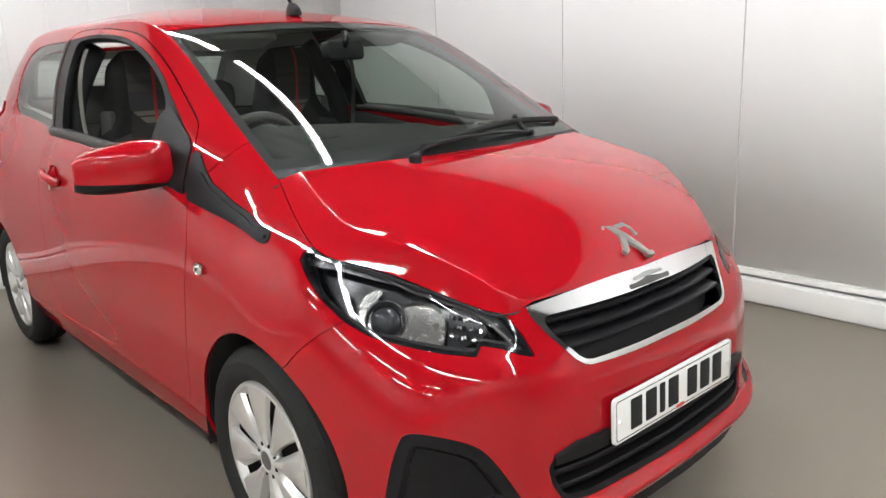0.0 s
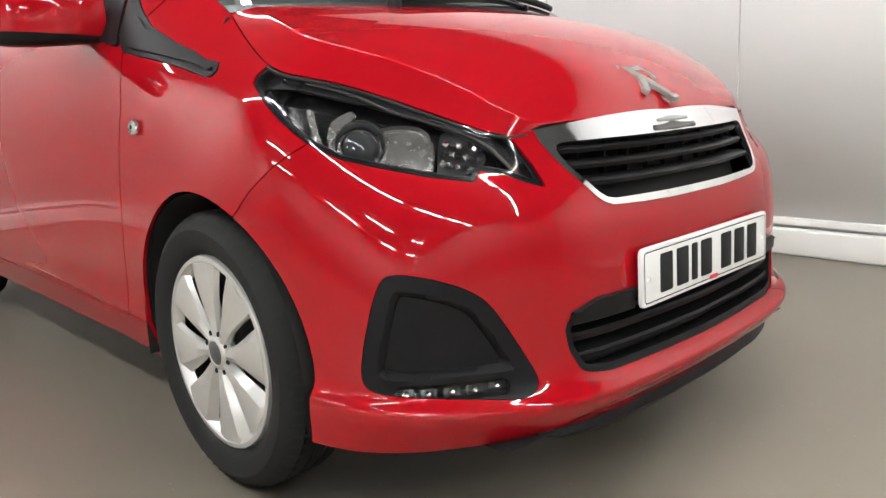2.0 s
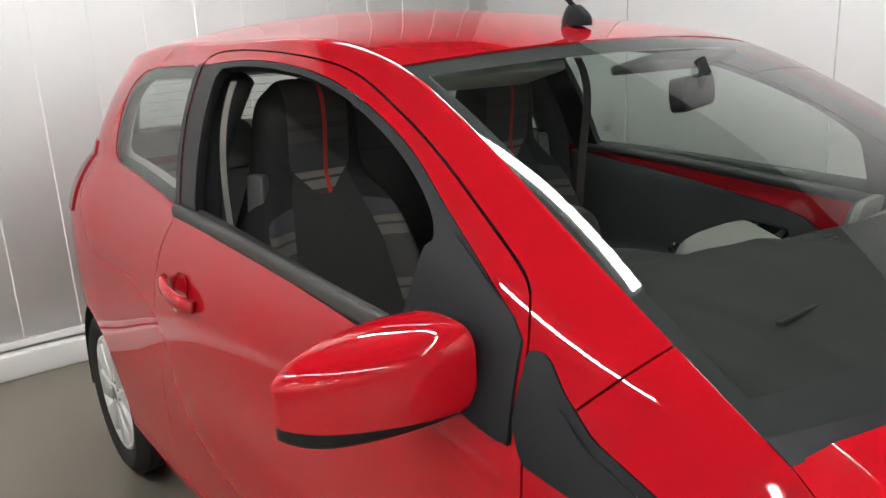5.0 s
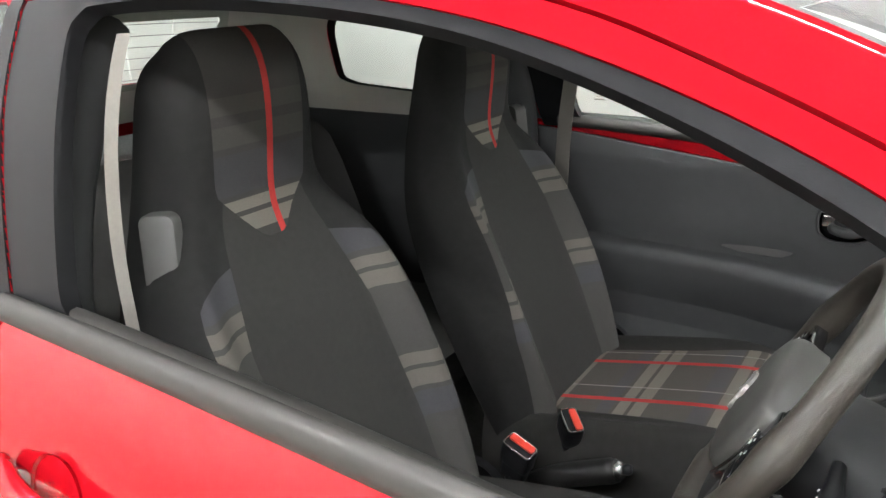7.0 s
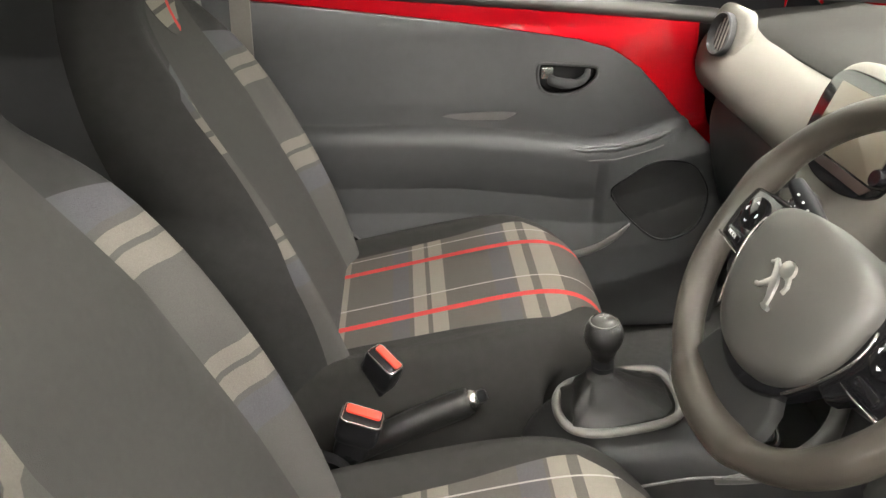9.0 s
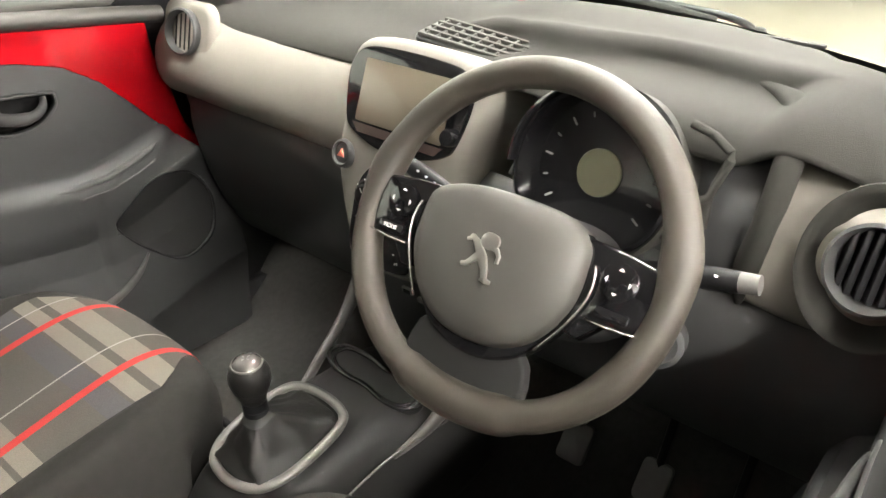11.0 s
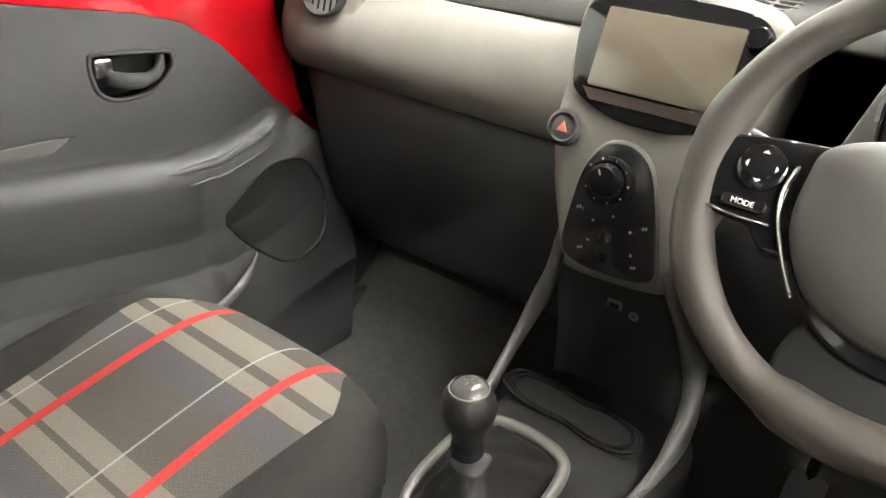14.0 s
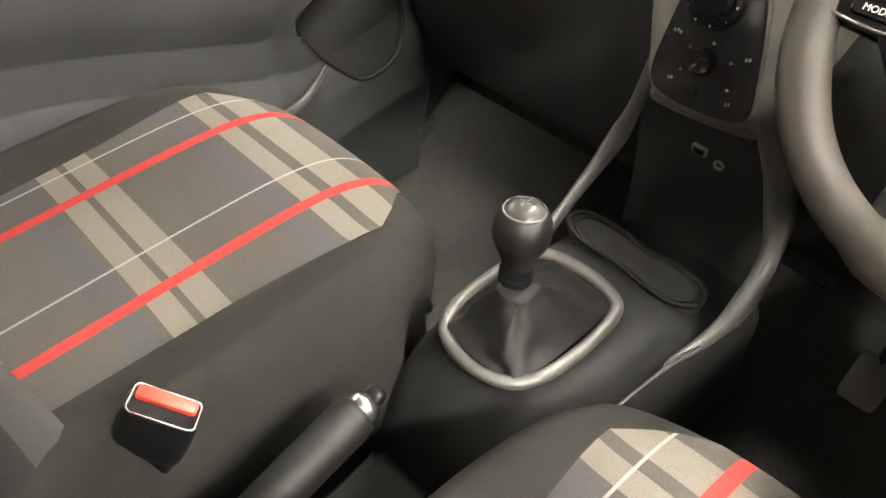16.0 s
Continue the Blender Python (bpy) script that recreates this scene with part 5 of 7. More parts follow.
for both in (lambda m: m, mirrored):
    inner_sh = pushed(shell, -.035)
    behind_ = lambda v: -v[:, 0] - 1.60
    qt = clip(clip(clip(inner_sh, behind_), lambda v: v[:, 2] - 1.03), lambda v: np.minimum(-in_quarter(v) + .026, .03 - in_rear(v)))
    cabin(panel("rear_side_trim", both(qt), pale_trim, None, "pale grey rear pillar trim", 0))
    inner_up = pushed(up_mesh, -.03)
    ap = clip(clip(inner_up, lambda v: v[:, 0] + 1.64), lambda v: .004 - np.maximum(in_window(v), in_opening(v)))
    cabin(panel("pillar_trim", both(clip(ap, lambda v: v[:, 2] - 1.0)), dark_trim, None, "dark pillar trim", 0))
    lowq = clip(clip(clip(inner_sh, behind_), lambda v: 1.03 - v[:, 2]), lambda v: np.minimum(v[:, 2] - .3, 2.62 + v[:, 0]))
    cabin(panel("rear_side_panel", both(lowq), dark_trim, None, "dark rear side panel", 0))
    post = [(-1.62, -.63, .45), (-1.60, -.64, .80), (-1.59, -.622, 1.06), (-1.605, -.560, 1.22), (-1.625, -.485, 1.34)]
    cabin(piece("centre_pillar", both(sweep(spline(post, 24), .045, 12, flat=1.2, up=(1, 0, 0))), dark_trim, None, "dark centre pillar trim"))
    web = [(-1.430, -.575, 1.335), (-1.425, -.615, 1.23), (-1.440, -.622, 1.10), (-1.450, -.615, .96), (-1.46, -.605, .60)]
    w3 = spline(web, 20)
    far = both(([(0, -1, 0)], []))[0][0][1] > 0
    strap = [[(p[0] + dx, p[1] + dy, p[2]) for dx, dy in ((-.028, -.004), (.012, .004), (.013, .003), (-.027, -.005)) if far] + [(p[0] + dx, p[1] + dy, p[2]) for dx, dy in ((-.0035, -.006), (.0035, .006), (.0055, .005), (-.0015, -.007)) if not far] for p in w3]
    belt = thing("seat_belt", "pale grey seat belt hanging on the centre pillar", "seat belt", (-1.585, .62 if far else -.62, 1.22), "front seat belts")
    under(piece("belt_webbing", both(rings(strap, True, 1)), belt_web, None, "pale grey webbing", sharp=30), belt)
    guide = slab(rounded(.05, .115, .015), .03, .008)
    under(piece("belt_guide", both(placed(guide, frame_at((-1.515, -.520, 1.045), (.55, -.80, .1)))), pocket_grey, None, "grey plastic belt guide", sharp=40), belt)
# rear bench
bench = thing("rear_bench", "dark cloth rear bench behind the front seats", "rear seat", (-2.0, 0, .55))
secs = []
for y, k in ((-.60, .85), (-.52, 1), (-.30, 1), (0, .98), (.30, 1), (.52, 1), (.60, .85)):
    prof = [(-1.62, .42), (-1.60, .52), (-1.68, .555), (-1.95, .53), (-2.05, .56), (-2.10, .70), (-2.20, .95), (-2.245, 1.03), (-2.30, 1.03), (-2.32, .90), (-2.25, .40)]
    secs.append([(-2.0 + (x + 2.0) * k, y, .6 + (z - .6) * k) for x, z in prof])
under(piece("bench_cushion", rings(secs, True, 4), seat_cloth, None, "", sharp=60), bench)
for y in (-.30, .30):
    hr = rings([[(-2.27 + .045 * a - .1 * (z - 1.05), y + h * b, z) for a, b in superoval(20, 3)] for z, h in ((1.02, .09), (1.06, .115), (1.13, .12), (1.17, .10), (1.19, .05))], True, 4)
    under(piece("rear_headrest", hr, seat_cloth, None, "dark cloth headrest"), bench)
shelf = bx("parcel_shelf", -2.56, -2.30, -.58, .58, 1.0, 1.02, dark_trim, None, "", .006)
tagged(shelf, "dark grey parcel shelf behind the rear bench", "parcel shelf")


# ---- front seats ----
YC = -.334


def seat_skin(path, half, front_d, back_d, bolster, nu=33, corner=None, fair=6, at=(.78, .15)):
    """A padded skin along a path: raised bolsters on its front, a flat back."""
    k = len(path)
    m = (k - 1) * fair + 1
    p = spline(path, m)
    co = np.zeros(m) if corner is None else spline(np.array(corner, float)[:, None], m)[:, 0]
    hw, fd, bd, bo = (spline(np.array(q, float)[:, None], m)[:, 0] for q in (half, front_d, back_d, bolster))
    secs = []
    for i in range(m):
        t = p[min(i + 1, m - 1)] - p[max(i - 1, 0)]
        t = Vector((t[0], 0, t[1])).normalized()
        nrm = Vector((t.z, 0, -t.x))
        row = []
        for u in np.linspace(-1, 1, nu):
            e = math.sqrt(max(0, 1 - abs(u) ** 6))
            d = -bd[i] + (fd[i] + bd[i]) * e + bo[i] * math.exp(-((abs(u) - at[0]) / at[1]) ** 2) * e
            row.append((p[i][0] + nrm.x * d - co[i] * abs(u) ** 3, YC + u * hw[i], p[i][1] + nrm.z * d))
        for u in np.linspace(1, -1, 9)[1:-1]:
            d = -bd[i] - .012 * (1 - u * u)
            row.append((p[i][0] + nrm.x * d - co[i] * abs(u) ** 3, YC + u * hw[i], p[i][1] + nrm.z * d))
        secs.append(row)
    return rings(secs, True, 1)


BACK = [(-1.29, .45), (-1.35, .61), (-1.42, .79), (-1.492, .96), (-1.533, 1.07), (-1.527, 1.17), (-1.520, 1.27), (-1.535, 1.325)]
back_skin = seat_skin(BACK, [.225, .250, .258, .240, .172, .148, .132, .098], [.045, .045, .04, .035, .03, .03, .025, .005], [.05, .06, .07, .068, .065, .062, .055, .025], [.03, .05, .055, .035, .008, 0, 0, 0])
SEATP = [(-.830, .385), (-.820, .465), (-.838, .527), (-.89, .545), (-.975, .531), (-1.125, .500), (-1.315, .460), (-1.395, .446)]
cush_skin = seat_skin(SEATP, [.215, .228, .245, .260, .272, .275, .262, .235], [.03, .04, .045, .05, .055, .055, .055, .055], [.04, .06, .10, .14, .15, .15, .12, .09], [0, 0, .010, .030, .042, .048, .048, .04], corner=[.05, .055, .055, .045, .02, 0, 0, 0], nu=41, at=(.84, .14))

plaid = striped_cloth("plaid_cloth", [(1, YC + .079, YC + .093, "red", 1), (1, YC - .105, YC - .091, "red", 1), (1, YC - .0425, YC - .0395, "white", .8), (1, YC + .139, YC + .142, "white", .8)],
                      [(0, -.905, -.865, "pale", .9), (0, -.945, -.92, "pale", .9), (0, -.985, -.95, "blue", .28), (0, -1.10, -1.073, "pale", .9), (0, -1.132, -1.108, "pale", .9), (0, -1.17, -1.14, "blue", .28), (0, -1.282, -1.255, "pale", .8), (0, -1.315, -1.29, "pale", .8)])
banded = striped_cloth("banded_cloth", [], [(2, .937, .955, "pale", .5), (2, .905, .930, "pale", .5), (2, .965, 1.01, "blue", .25), (2, .772, .792, "pale", .5), (2, .738, .765, "pale", .5), (2, .69, .73, "blue", .25)], (.054, .052, .049))
head_cloth = striped_cloth("head_cloth", [(1, YC + .010, YC + .022, "red", 1)], [(2, 1.075, 1.092, "pale", .8), (2, 1.045, 1.068, "pale", .8), (2, 1.17, 1.20, "pale", .10), (2, 1.215, 1.24, "pale", .10), (2, 1.10, 1.16, "blue", .15)], (.048, .046, .043))


def front_seat():
    seat = thing("front_seat", "dark grey cloth front seat with red-striped plaid cushion", "car seat", (-1.05, YC, .25), "front seats")
    put = lambda ob: under(ob, seat)
    yy = lambda v: np.abs(v[:, 1] - YC)
    top_of = lambda v: v[:, 2] - np.interp(v[:, 0], [-1.36, -1.11, -.86, -.80], [.44, .475, .51, .47])
    centre = lambda v: np.minimum(np.interp(v[:, 0], [-1.36, -1.06, -.94, -.905, -.87, -.84, -.80], [.150, .162, .176, .177, .152, .125, .10]) - yy(v), top_of(v) + .03)
    put(piece("cushion_centre", pushed(clip(cush_skin, centre), .001), plaid, None, "grey plaid cloth with two red stripes"))
    put(piece("cushion", clip(cush_skin, lambda v: -centre(v)), side_cloth, None, "dark cloth cushion sides"))
    is_front = lambda v: v[:, 0] - np.interp(v[:, 2], [.4, .8, 1.07, 1.17, 1.33], [-1.30, -1.42, -1.543, -1.54, -1.548])
    headf = lambda v: np.minimum(np.minimum(is_front(v), v[:, 2] - (1.03 + 1.1 * np.maximum(0, yy(v) - .02))), .088 - yy(v))
    mid = lambda v: np.minimum(is_front(v), np.interp(v[:, 2], [.5, .7, .9, 1.02, 1.1], [.125, .135, .13, .10, .075]) - yy(v))
    side_b = lambda v: np.minimum(np.minimum(is_front(v) + .015, np.interp(v[:, 2], [.5, .7, .95, 1.05], [.208, .213, .198, .165]) - yy(v)), 1.03 - .2 * yy(v) - v[:, 2])
    a = clip(back_skin, lambda v: -headf(v))
    b = clip(a, lambda v: -mid(v))
    put(piece("headrest_panel", pushed(clip(back_skin, headf), .001), head_cloth, None, "grey banded headrest cloth with a red stripe"))
    put(piece("backrest_centre", clip(a, mid), back_cloth, None, "plain dark grey centre cloth"))
    put(piece("backrest_bolster", clip(b, side_b), banded, None, "grey banded bolster cloth"))
    put(piece("backrest", clip(b, lambda v: -side_b(v)), black_cloth, None, "black cloth seat back"))
    base = rings([[(x, YC + w * bb * .2, z + h * aa) for bb, aa in superoval(20, 4)] for x, w, z, h in ((-1.30, 1, .39, .05), (-1.16, 1, .385, .07), (-.91, 1, .41, .07), (-.83, .95, .41, .05))], True, 3)
    put(piece("seat_base", base, black_plastic, None, "black plastic seat base", sharp=50))
    for q in (-.17, .17):
        rail = bx("seat_rail", -1.34, -.78, YC + q - .02, YC + q + .02, .262, .30, black_plastic, None, "black steel seat rail", .004)
        put(rail)
    bar_ = [(-.80, YC - .12, .37), (-.76, YC - .12, .355), (-.745, YC - .08, .353), (-.745, YC + .08, .353), (-.76, YC + .12, .355), (-.80, YC + .12, .37)]
    put(piece("slide_bar", sweep(spline(bar_, 26), .008, 8), black_plastic, None, "black seat slide bar"))
    put(piece("recliner_cover", placed(lathe([(.075, -.015), (.07, .01), (.05, .018), (0, .02)], 32), frame_at((-1.30, YC + .235, .49), (0, 1, 0))), black_plastic, None, "black recliner cover"))
    return seat


back_cloth = vary(principled("back_cloth", (0.035, 0.034, 0.032), 0.95, 0, 0, 0.2), 90, 0.15, 0, 0.5, 1200)
driver_seat = front_seat()
other = copy_thing(driver_seat, Matrix.Translation((-1.062, -YC, .25)))
for o in other.children:
    if o.name.startswith(("backrest", "headrest")):
        o.location.x += .004
for o in driver_seat.children:
    if o.name.startswith("cushion"):
        o.location.x -= .035
# belt buckles beside the seats
for x, y, z, turn in ((-1.192, .096, .568, -28), (-1.219, -.068, .595, 8)):
    bk = thing("belt_buckle", "black seat belt buckle with a red release button", "seat belt buckle", (x, y, z - .01), "belt buckles")
    f = frame_at((x, y, z), (.28, -.22, .93), (-.2, -1, .2), turn)
    under(piece("buckle_body", placed(rings([[(.031 * a * k, .018 * b * k, h) for a, b in superoval(24, 5)] for h, k in ((-.085, .80), (-.05, .86), (-.046, .97), (-.012, 1), (-.002, .94))], True, 3), f), black_plastic, None, "black plastic body", sharp=50), bk)
    under(piece("release_button", placed(slab(rounded(.050, .014, .004), .012, .002), f @ Matrix.Translation((0, -.007, .002))), buckle_red, None, "red release button", sharp=40), bk)
    lip = [tuple(f @ Vector((a, b, -.0008))) for a, b in rounded(.056, .031, .006, 4)]
    under(piece("buckle_lip", sweep(lip, .0011, 6, closed=True), chrome_soft, None, "thin bright steel lip round the slot"), bk)
    stalk = [tuple(f @ Vector(q)) for q in ((0, 0, -.08), (0, -.004, -.16), (.0, -.01, -.26))]
    under(piece("buckle_stalk", sweep(spline(stalk, 10), .016, 10), black_plastic, None, "black buckle stalk"), bk)


# ---- dashboard ----
dash = thing("dashboard", "two-tone dashboard with pale grey band and dark lower panels", "dashboard", (-.45, 0, .8))
fit_in = lambda ob: under(ob, dash)


def lerp_rows(stations, ys, n):
    """Profiles in (x, z) given at some widths, blended across the car."""
    keys = [q[0] for q in stations]
    prof = np.array([q[1] for q in stations])
    out = []
    for y in ys:
        i = min(max(np.searchsorted(keys, y) - 1, 0), len(keys) - 2)
        f = (y - keys[i]) / (keys[i + 1] - keys[i])
        f = f * f * (3 - 2 * f)
        p = prof[i] * (1 - f) + prof[i + 1] * f
        g = spline(p, n)
        out.append([(x, y, z) for x, z in g])
    return np.array(out)


# top pad: from the foot of the windscreen to the brow
TOP = [(-.66, [(-.12, .955), (-.25, .995), (-.34, 1.0), (-.40, 1.0), (-.44, 1.0), (-.50, .995), (-.525, .975)]), (-.58, [(-.02, .96), (-.22, 1.02), (-.36, 1.04), (-.42, 1.045), (-.47, 1.045), (-.54, 1.04), (-.57, 1.01)]),
       (-.505, [(-.04, .955), (-.2, 1.022), (-.36, 1.050), (-.42, 1.056), (-.48, 1.060), (-.56, 1.058), (-.60, 1.03)]), (-.455, [(-.015, .958), (-.2, 1.032), (-.36, 1.054), (-.43, 1.058), (-.452, 1.036), (-.55, 1.030), (-.585, 1.005)]),
       (-.30, [(.015, .962), (-.2, 1.044), (-.36, 1.054), (-.398, 1.054), (-.42, 1.028), (-.54, 1.034), (-.585, 1.01)]), (-.14, [(.025, .964), (-.2, 1.044), (-.35, 1.046), (-.393, 1.047), (-.413, 1.018), (-.47, 1.008), (-.50, .99)]),
       (-.02, [(.03, .965), (-.2, 1.040), (-.325, 1.034), (-.352, 1.031), (-.372, 1.005), (-.47, .995), (-.50, .975)]), (.12, [(.035, .965), (-.2, 1.02), (-.33, 1.010), (-.37, 1.0), (-.41, .994), (-.47, .985), (-.50, .965)]),
       (.45, [(.005, .96), (-.2, 1.01), (-.30, 1.0), (-.34, .99), (-.38, .983), (-.45, .972), (-.485, .955)]), (.66, [(-.12, .955), (-.25, .99), (-.30, .985), (-.34, .98), (-.38, .975), (-.45, .965), (-.48, .95)])]
YS = np.linspace(-.66, .66, 111)
g = lerp_rows(TOP, YS, 49)
g[:, :, 1] *= 1 - .14 * np.clip((g[:, :, 0] + .42) / .32, 0, 1)
fit_in(panel("top_pad", (g.reshape(-1, 3).tolist(), grid_faces(111, 49)), dash_top, None, "grey grained dashboard top", .012))
# pale band on the passenger's side and its return below
YB = np.linspace(.06, .655, 41)
BAND = [(.06, [(-.455, .968), (-.515, .955), (-.548, .905), (-.55, .86), (-.525, .832), (-.49, .822)]), (.45, [(-.45, .962), (-.50, .95), (-.535, .905), (-.54, .86), (-.515, .832), (-.48, .822)]), (.655, [(-.45, .965), (-.495, .958), (-.53, .92), (-.535, .87), (-.515, .835), (-.48, .822)])]
g = lerp_rows(BAND, YB, 31)
fit_in(panel("pale_band", (g.reshape(-1, 3).tolist(), grid_faces(41, 31)), grey_trim, None, "pale grey dashboard band", .01))
# lower panels and glovebox
GLOVE = [(.05, [(-.49, .825), (-.515, .79), (-.51, .72), (-.47, .60), (-.42, .52), (-.36, .47)]), (.60, [(-.49, .825), (-.505, .79), (-.50, .72), (-.46, .60), (-.41, .52), (-.36, .47)]), (.66, [(-.48, .825), (-.475, .79), (-.455, .72), (-.43, .60), (-.40, .52), (-.36, .47)])]
g = lerp_rows(GLOVE, np.linspace(.05, .655, 31), 31)
fit_in(panel("glovebox", (g.reshape(-1, 3).tolist(), grid_faces(31, 31)), console_black, None, "dark grained glovebox lid", .01))
catch = slab(rounded(.055, .012, .004), .01, .003)
fit_in(piece("glovebox_catch", placed(catch, frame_at((-.516, 0.368, 0.759), (-1, 0, .1))), pocket_grey, None, "small grey glovebox catch", sharp=40))
DRV = [(-.66, [(-.535, .86), (-.57, .82), (-.57, .74), (-.52, .64), (-.45, .56), (-.38, .50)]), (-.40, [(-.56, .87), (-.60, .83), (-.59, .74), (-.53, .64), (-.45, .56), (-.38, .50)]), (-.06, [(-.52, .87), (-.56, .83), (-.56, .74), (-.51, .64), (-.45, .56), (-.38, .50)])]
g = lerp_rows(DRV, np.linspace(-.655, -.05, 31), 31)
fit_in(panel("knee_panel", (g.reshape(-1, 3).tolist(), grid_faces(31, 31)), dark_trim, None, "dark panel below the steering column", .01))
# driver's side pale surround with its vent
DB = [(-.655, [(-.46, .975), (-.525, .985), (-.565, .955), (-.575, .90), (-.56, .86), (-.53, .845)]), (-.555, [(-.50, .985), (-.56, .995), (-.60, .965), (-.607, .915), (-.595, .87), (-.55, .85)]), (-.47, [(-.50, .985), (-.555, .995), (-.595, .965), (-.605, .915), (-.60, .88), (-.56, .86)]), (-.36, [(-.44, .985), (-.50, .985), (-.52, .965), (-.54, .93), (-.56, .89), (-.56, .87)])]
g = lerp_rows(DB, np.linspace(-.492, -.36, 15), 25)
fit_in(panel("pod_recess", (g.reshape(-1, 3).tolist(), grid_faces(15, 25)), dark_trim, None, "dark recess beside the dial", .01))
g = lerp_rows(DB, np.linspace(-.655, -.492, 31), 25)
fit_in(panel("vent_surround", (g.reshape(-1, 3).tolist(), grid_faces(31, 25)), grey_trim, None, "pale grey vent surround", .01))


def air_vent(loc, normal, w, h, slats=5, upright=True):
    f = frame_at(loc, normal)
    r = min(w, h) / 2
    ring = [(r * 1.0, -.012), (r * 1.02, .004), (r * .94, .006), (r * .86, -.004), (r * .82, -.03)]
    k = Matrix.Diagonal((w / (2 * r), h / (2 * r), 1, 1))
    fit_in(piece("vent_ring", placed(lathe(ring, 40), f @ k), dark_trim, None, "dark grey vent ring", sharp=45))
    fit_in(piece("vent_back", placed(lathe([(0, -.028), (r * .86, -.028)], 32), f @ k), liner_black, None, "dark vent cavity"))
    for i in range(slats):
        q = (i - (slats - 1) / 2) * (w if upright else h) * .72 / slats
        half = (h if upright else w) * .40 * math.sqrt(max(.1, 1 - (q / (.5 * (w if upright else h))) ** 2))
        m = f @ Matrix.Translation((q, 0, -.008) if upright else (0, q, -.008)) @ Matrix.Rotation(radians(25), 4, "Y" if upright else "X")
        s_ = slab(rounded(.006, 2 * half, .002) if upright else rounded(2 * half, .006, .002), .016, .0015)
        fit_in(piece("vent_slat", placed(s_, m), black_plastic, None, "black vent slat", sharp=40))


air_vent((-.540, .566, .956), (-.97, -.05, .22), .085, .082)
air_vent((-.640, -.606, .962), (-.96, .12, .24), .085, .085, 6)
dish = lathe([(.050, -.022), (.058, -.006), (.066, .0), (.071, .0), (.072, -.010)], 48)
fit_in(piece("vent_dish", placed(dish, frame_at((-.632, -.604, .958), (-.96, .12, .24)) @ Matrix.Diagonal((.95, 1.12, 1, 1))), dash_top, None, "mid grey dished vent surround", sharp=60))
bez = slab(rounded(.135, .115, .03), .02, .012, 4)
fit_in(piece("vent_bezel", placed(bez, frame_at((-.532, .566, .953), (-.97, -.05, .22))), grey_trim, None, "pale grey vent bezel", sharp=60))
# centre vent in the top pad
f = frame_at((-.408, .006, 1.016), (-.22, .0, .97), (1, -.12, 0))
fit_in(piece("top_vent_frame", placed(slab(rounded(.215, .080, .024), .03, .005), f), black_plastic, None, "dark centre vent frame", sharp=40))
for i in range(8):
    m = f @ Matrix.Translation((-.084 + .024 * i, 0, .005))
    fit_in(piece("top_vent_slat", placed(slab(rounded(.0055, .066, .0015), .008, .001), m), pod_grey, None, "grey vent slat", sharp=40))
for j in range(5):
    m = f @ Matrix.Translation((0, -.030 + .015 * j, .006))
    fit_in(piece("top_vent_bar", placed(slab(rounded(.19, .0055, .0015), .006, .001), m), pod_grey, None, "grey vent bar", sharp=40))
lip_pts = [(-.43, -.407, 1.048), (-.47, -.458, 1.050), (-.53, -.488, 1.052), (-.585, -.502, 1.040), (-.612, -.505, 1.0), (-.618, -.500, .95), (-.612, -.494, .90), (-.60, -.492, .86)]
fit_in(piece("vent_hood", sweep(spline(lip_pts, 70), [.004 + .010 * min(1, i / 14, (69 - i) / 10) for i in range(70)], 12, flat=.9), dash_top, None, "raised grey rib beside the instrument pod"))
for i in range(22):
    y = -.42 + .012 * i
    fit_in(piece("demist_slot", placed(slab(rounded(.014, .008, .003), .004, .001), frame_at((-.185 + .05 * (y + .3) ** 2, y, 1.0475), (-.15, 0, 1), (1, 0, 0))), liner_black, None, smooth=False))

# ---- centre stack ----
stack = thing("centre_stack", "pale grey centre stack with touchscreen and heater panel", "centre console", (-.6, 0, .85))
on_stack = lambda ob: under(ob, stack)
TILT = Vector((-.945, 0, .327))
fs = frame_at((-.585, .0, .93), TILT)
def bent(mesh):
    """The lower half of the stack stands steeper than the screen."""
    return [(x + .214 * max(0, .866 - z), y, z) for x, y, z in mesh[0]], mesh[1]


# local: x towards the driver's left... y up the face
STACK = outline([(-.118, .075), (-.10, .105), (-.05, .116), (.05, .116), (.10, .105), (.118, .075), (.114, .0), (.112, -.05), (.100, -.115), (.086, -.165), (.074, -.205), (.058, -.228), (-.048, -.236), (-.066, -.218), (-.080, -.185), (-.099, -.125), (-.112, -.06), (-.114, .0)], 6)
on_stack(piece("stack_shell", bent(placed(slab(STACK, .14, .022, 5), fs @ Matrix.Translation((0, 0, .004)))), grey_trim, None, "pale grey moulded shell", sharp=60))
SCREEN = outline([(-.108, .062), (-.09, .092), (-.04, .100), (.04, .100), (.09, .092), (.108, .062), (.100, .0), (.085, -.022), (.04, -.038), (0, -.041), (-.04, -.038), (-.085, -.022), (-.100, .0)], 6)
on_stack(piece("screen_bezel", placed(slab(SCREEN, .012, .003), fs @ Matrix.Translation((0, 0, .009))), gloss_black, None, "gloss black screen bezel", sharp=40))
# screen pane, tan from the reflection painted into its colour
on_stack(piece("screen", placed(slab(rounded(.156, .089, .004), .004, .001), fs @ Matrix.Translation((0, .036, .0112))), screen_tan_reflection, None, "dark switched-off touchscreen with a tan reflection put into its colour", sharp=40))
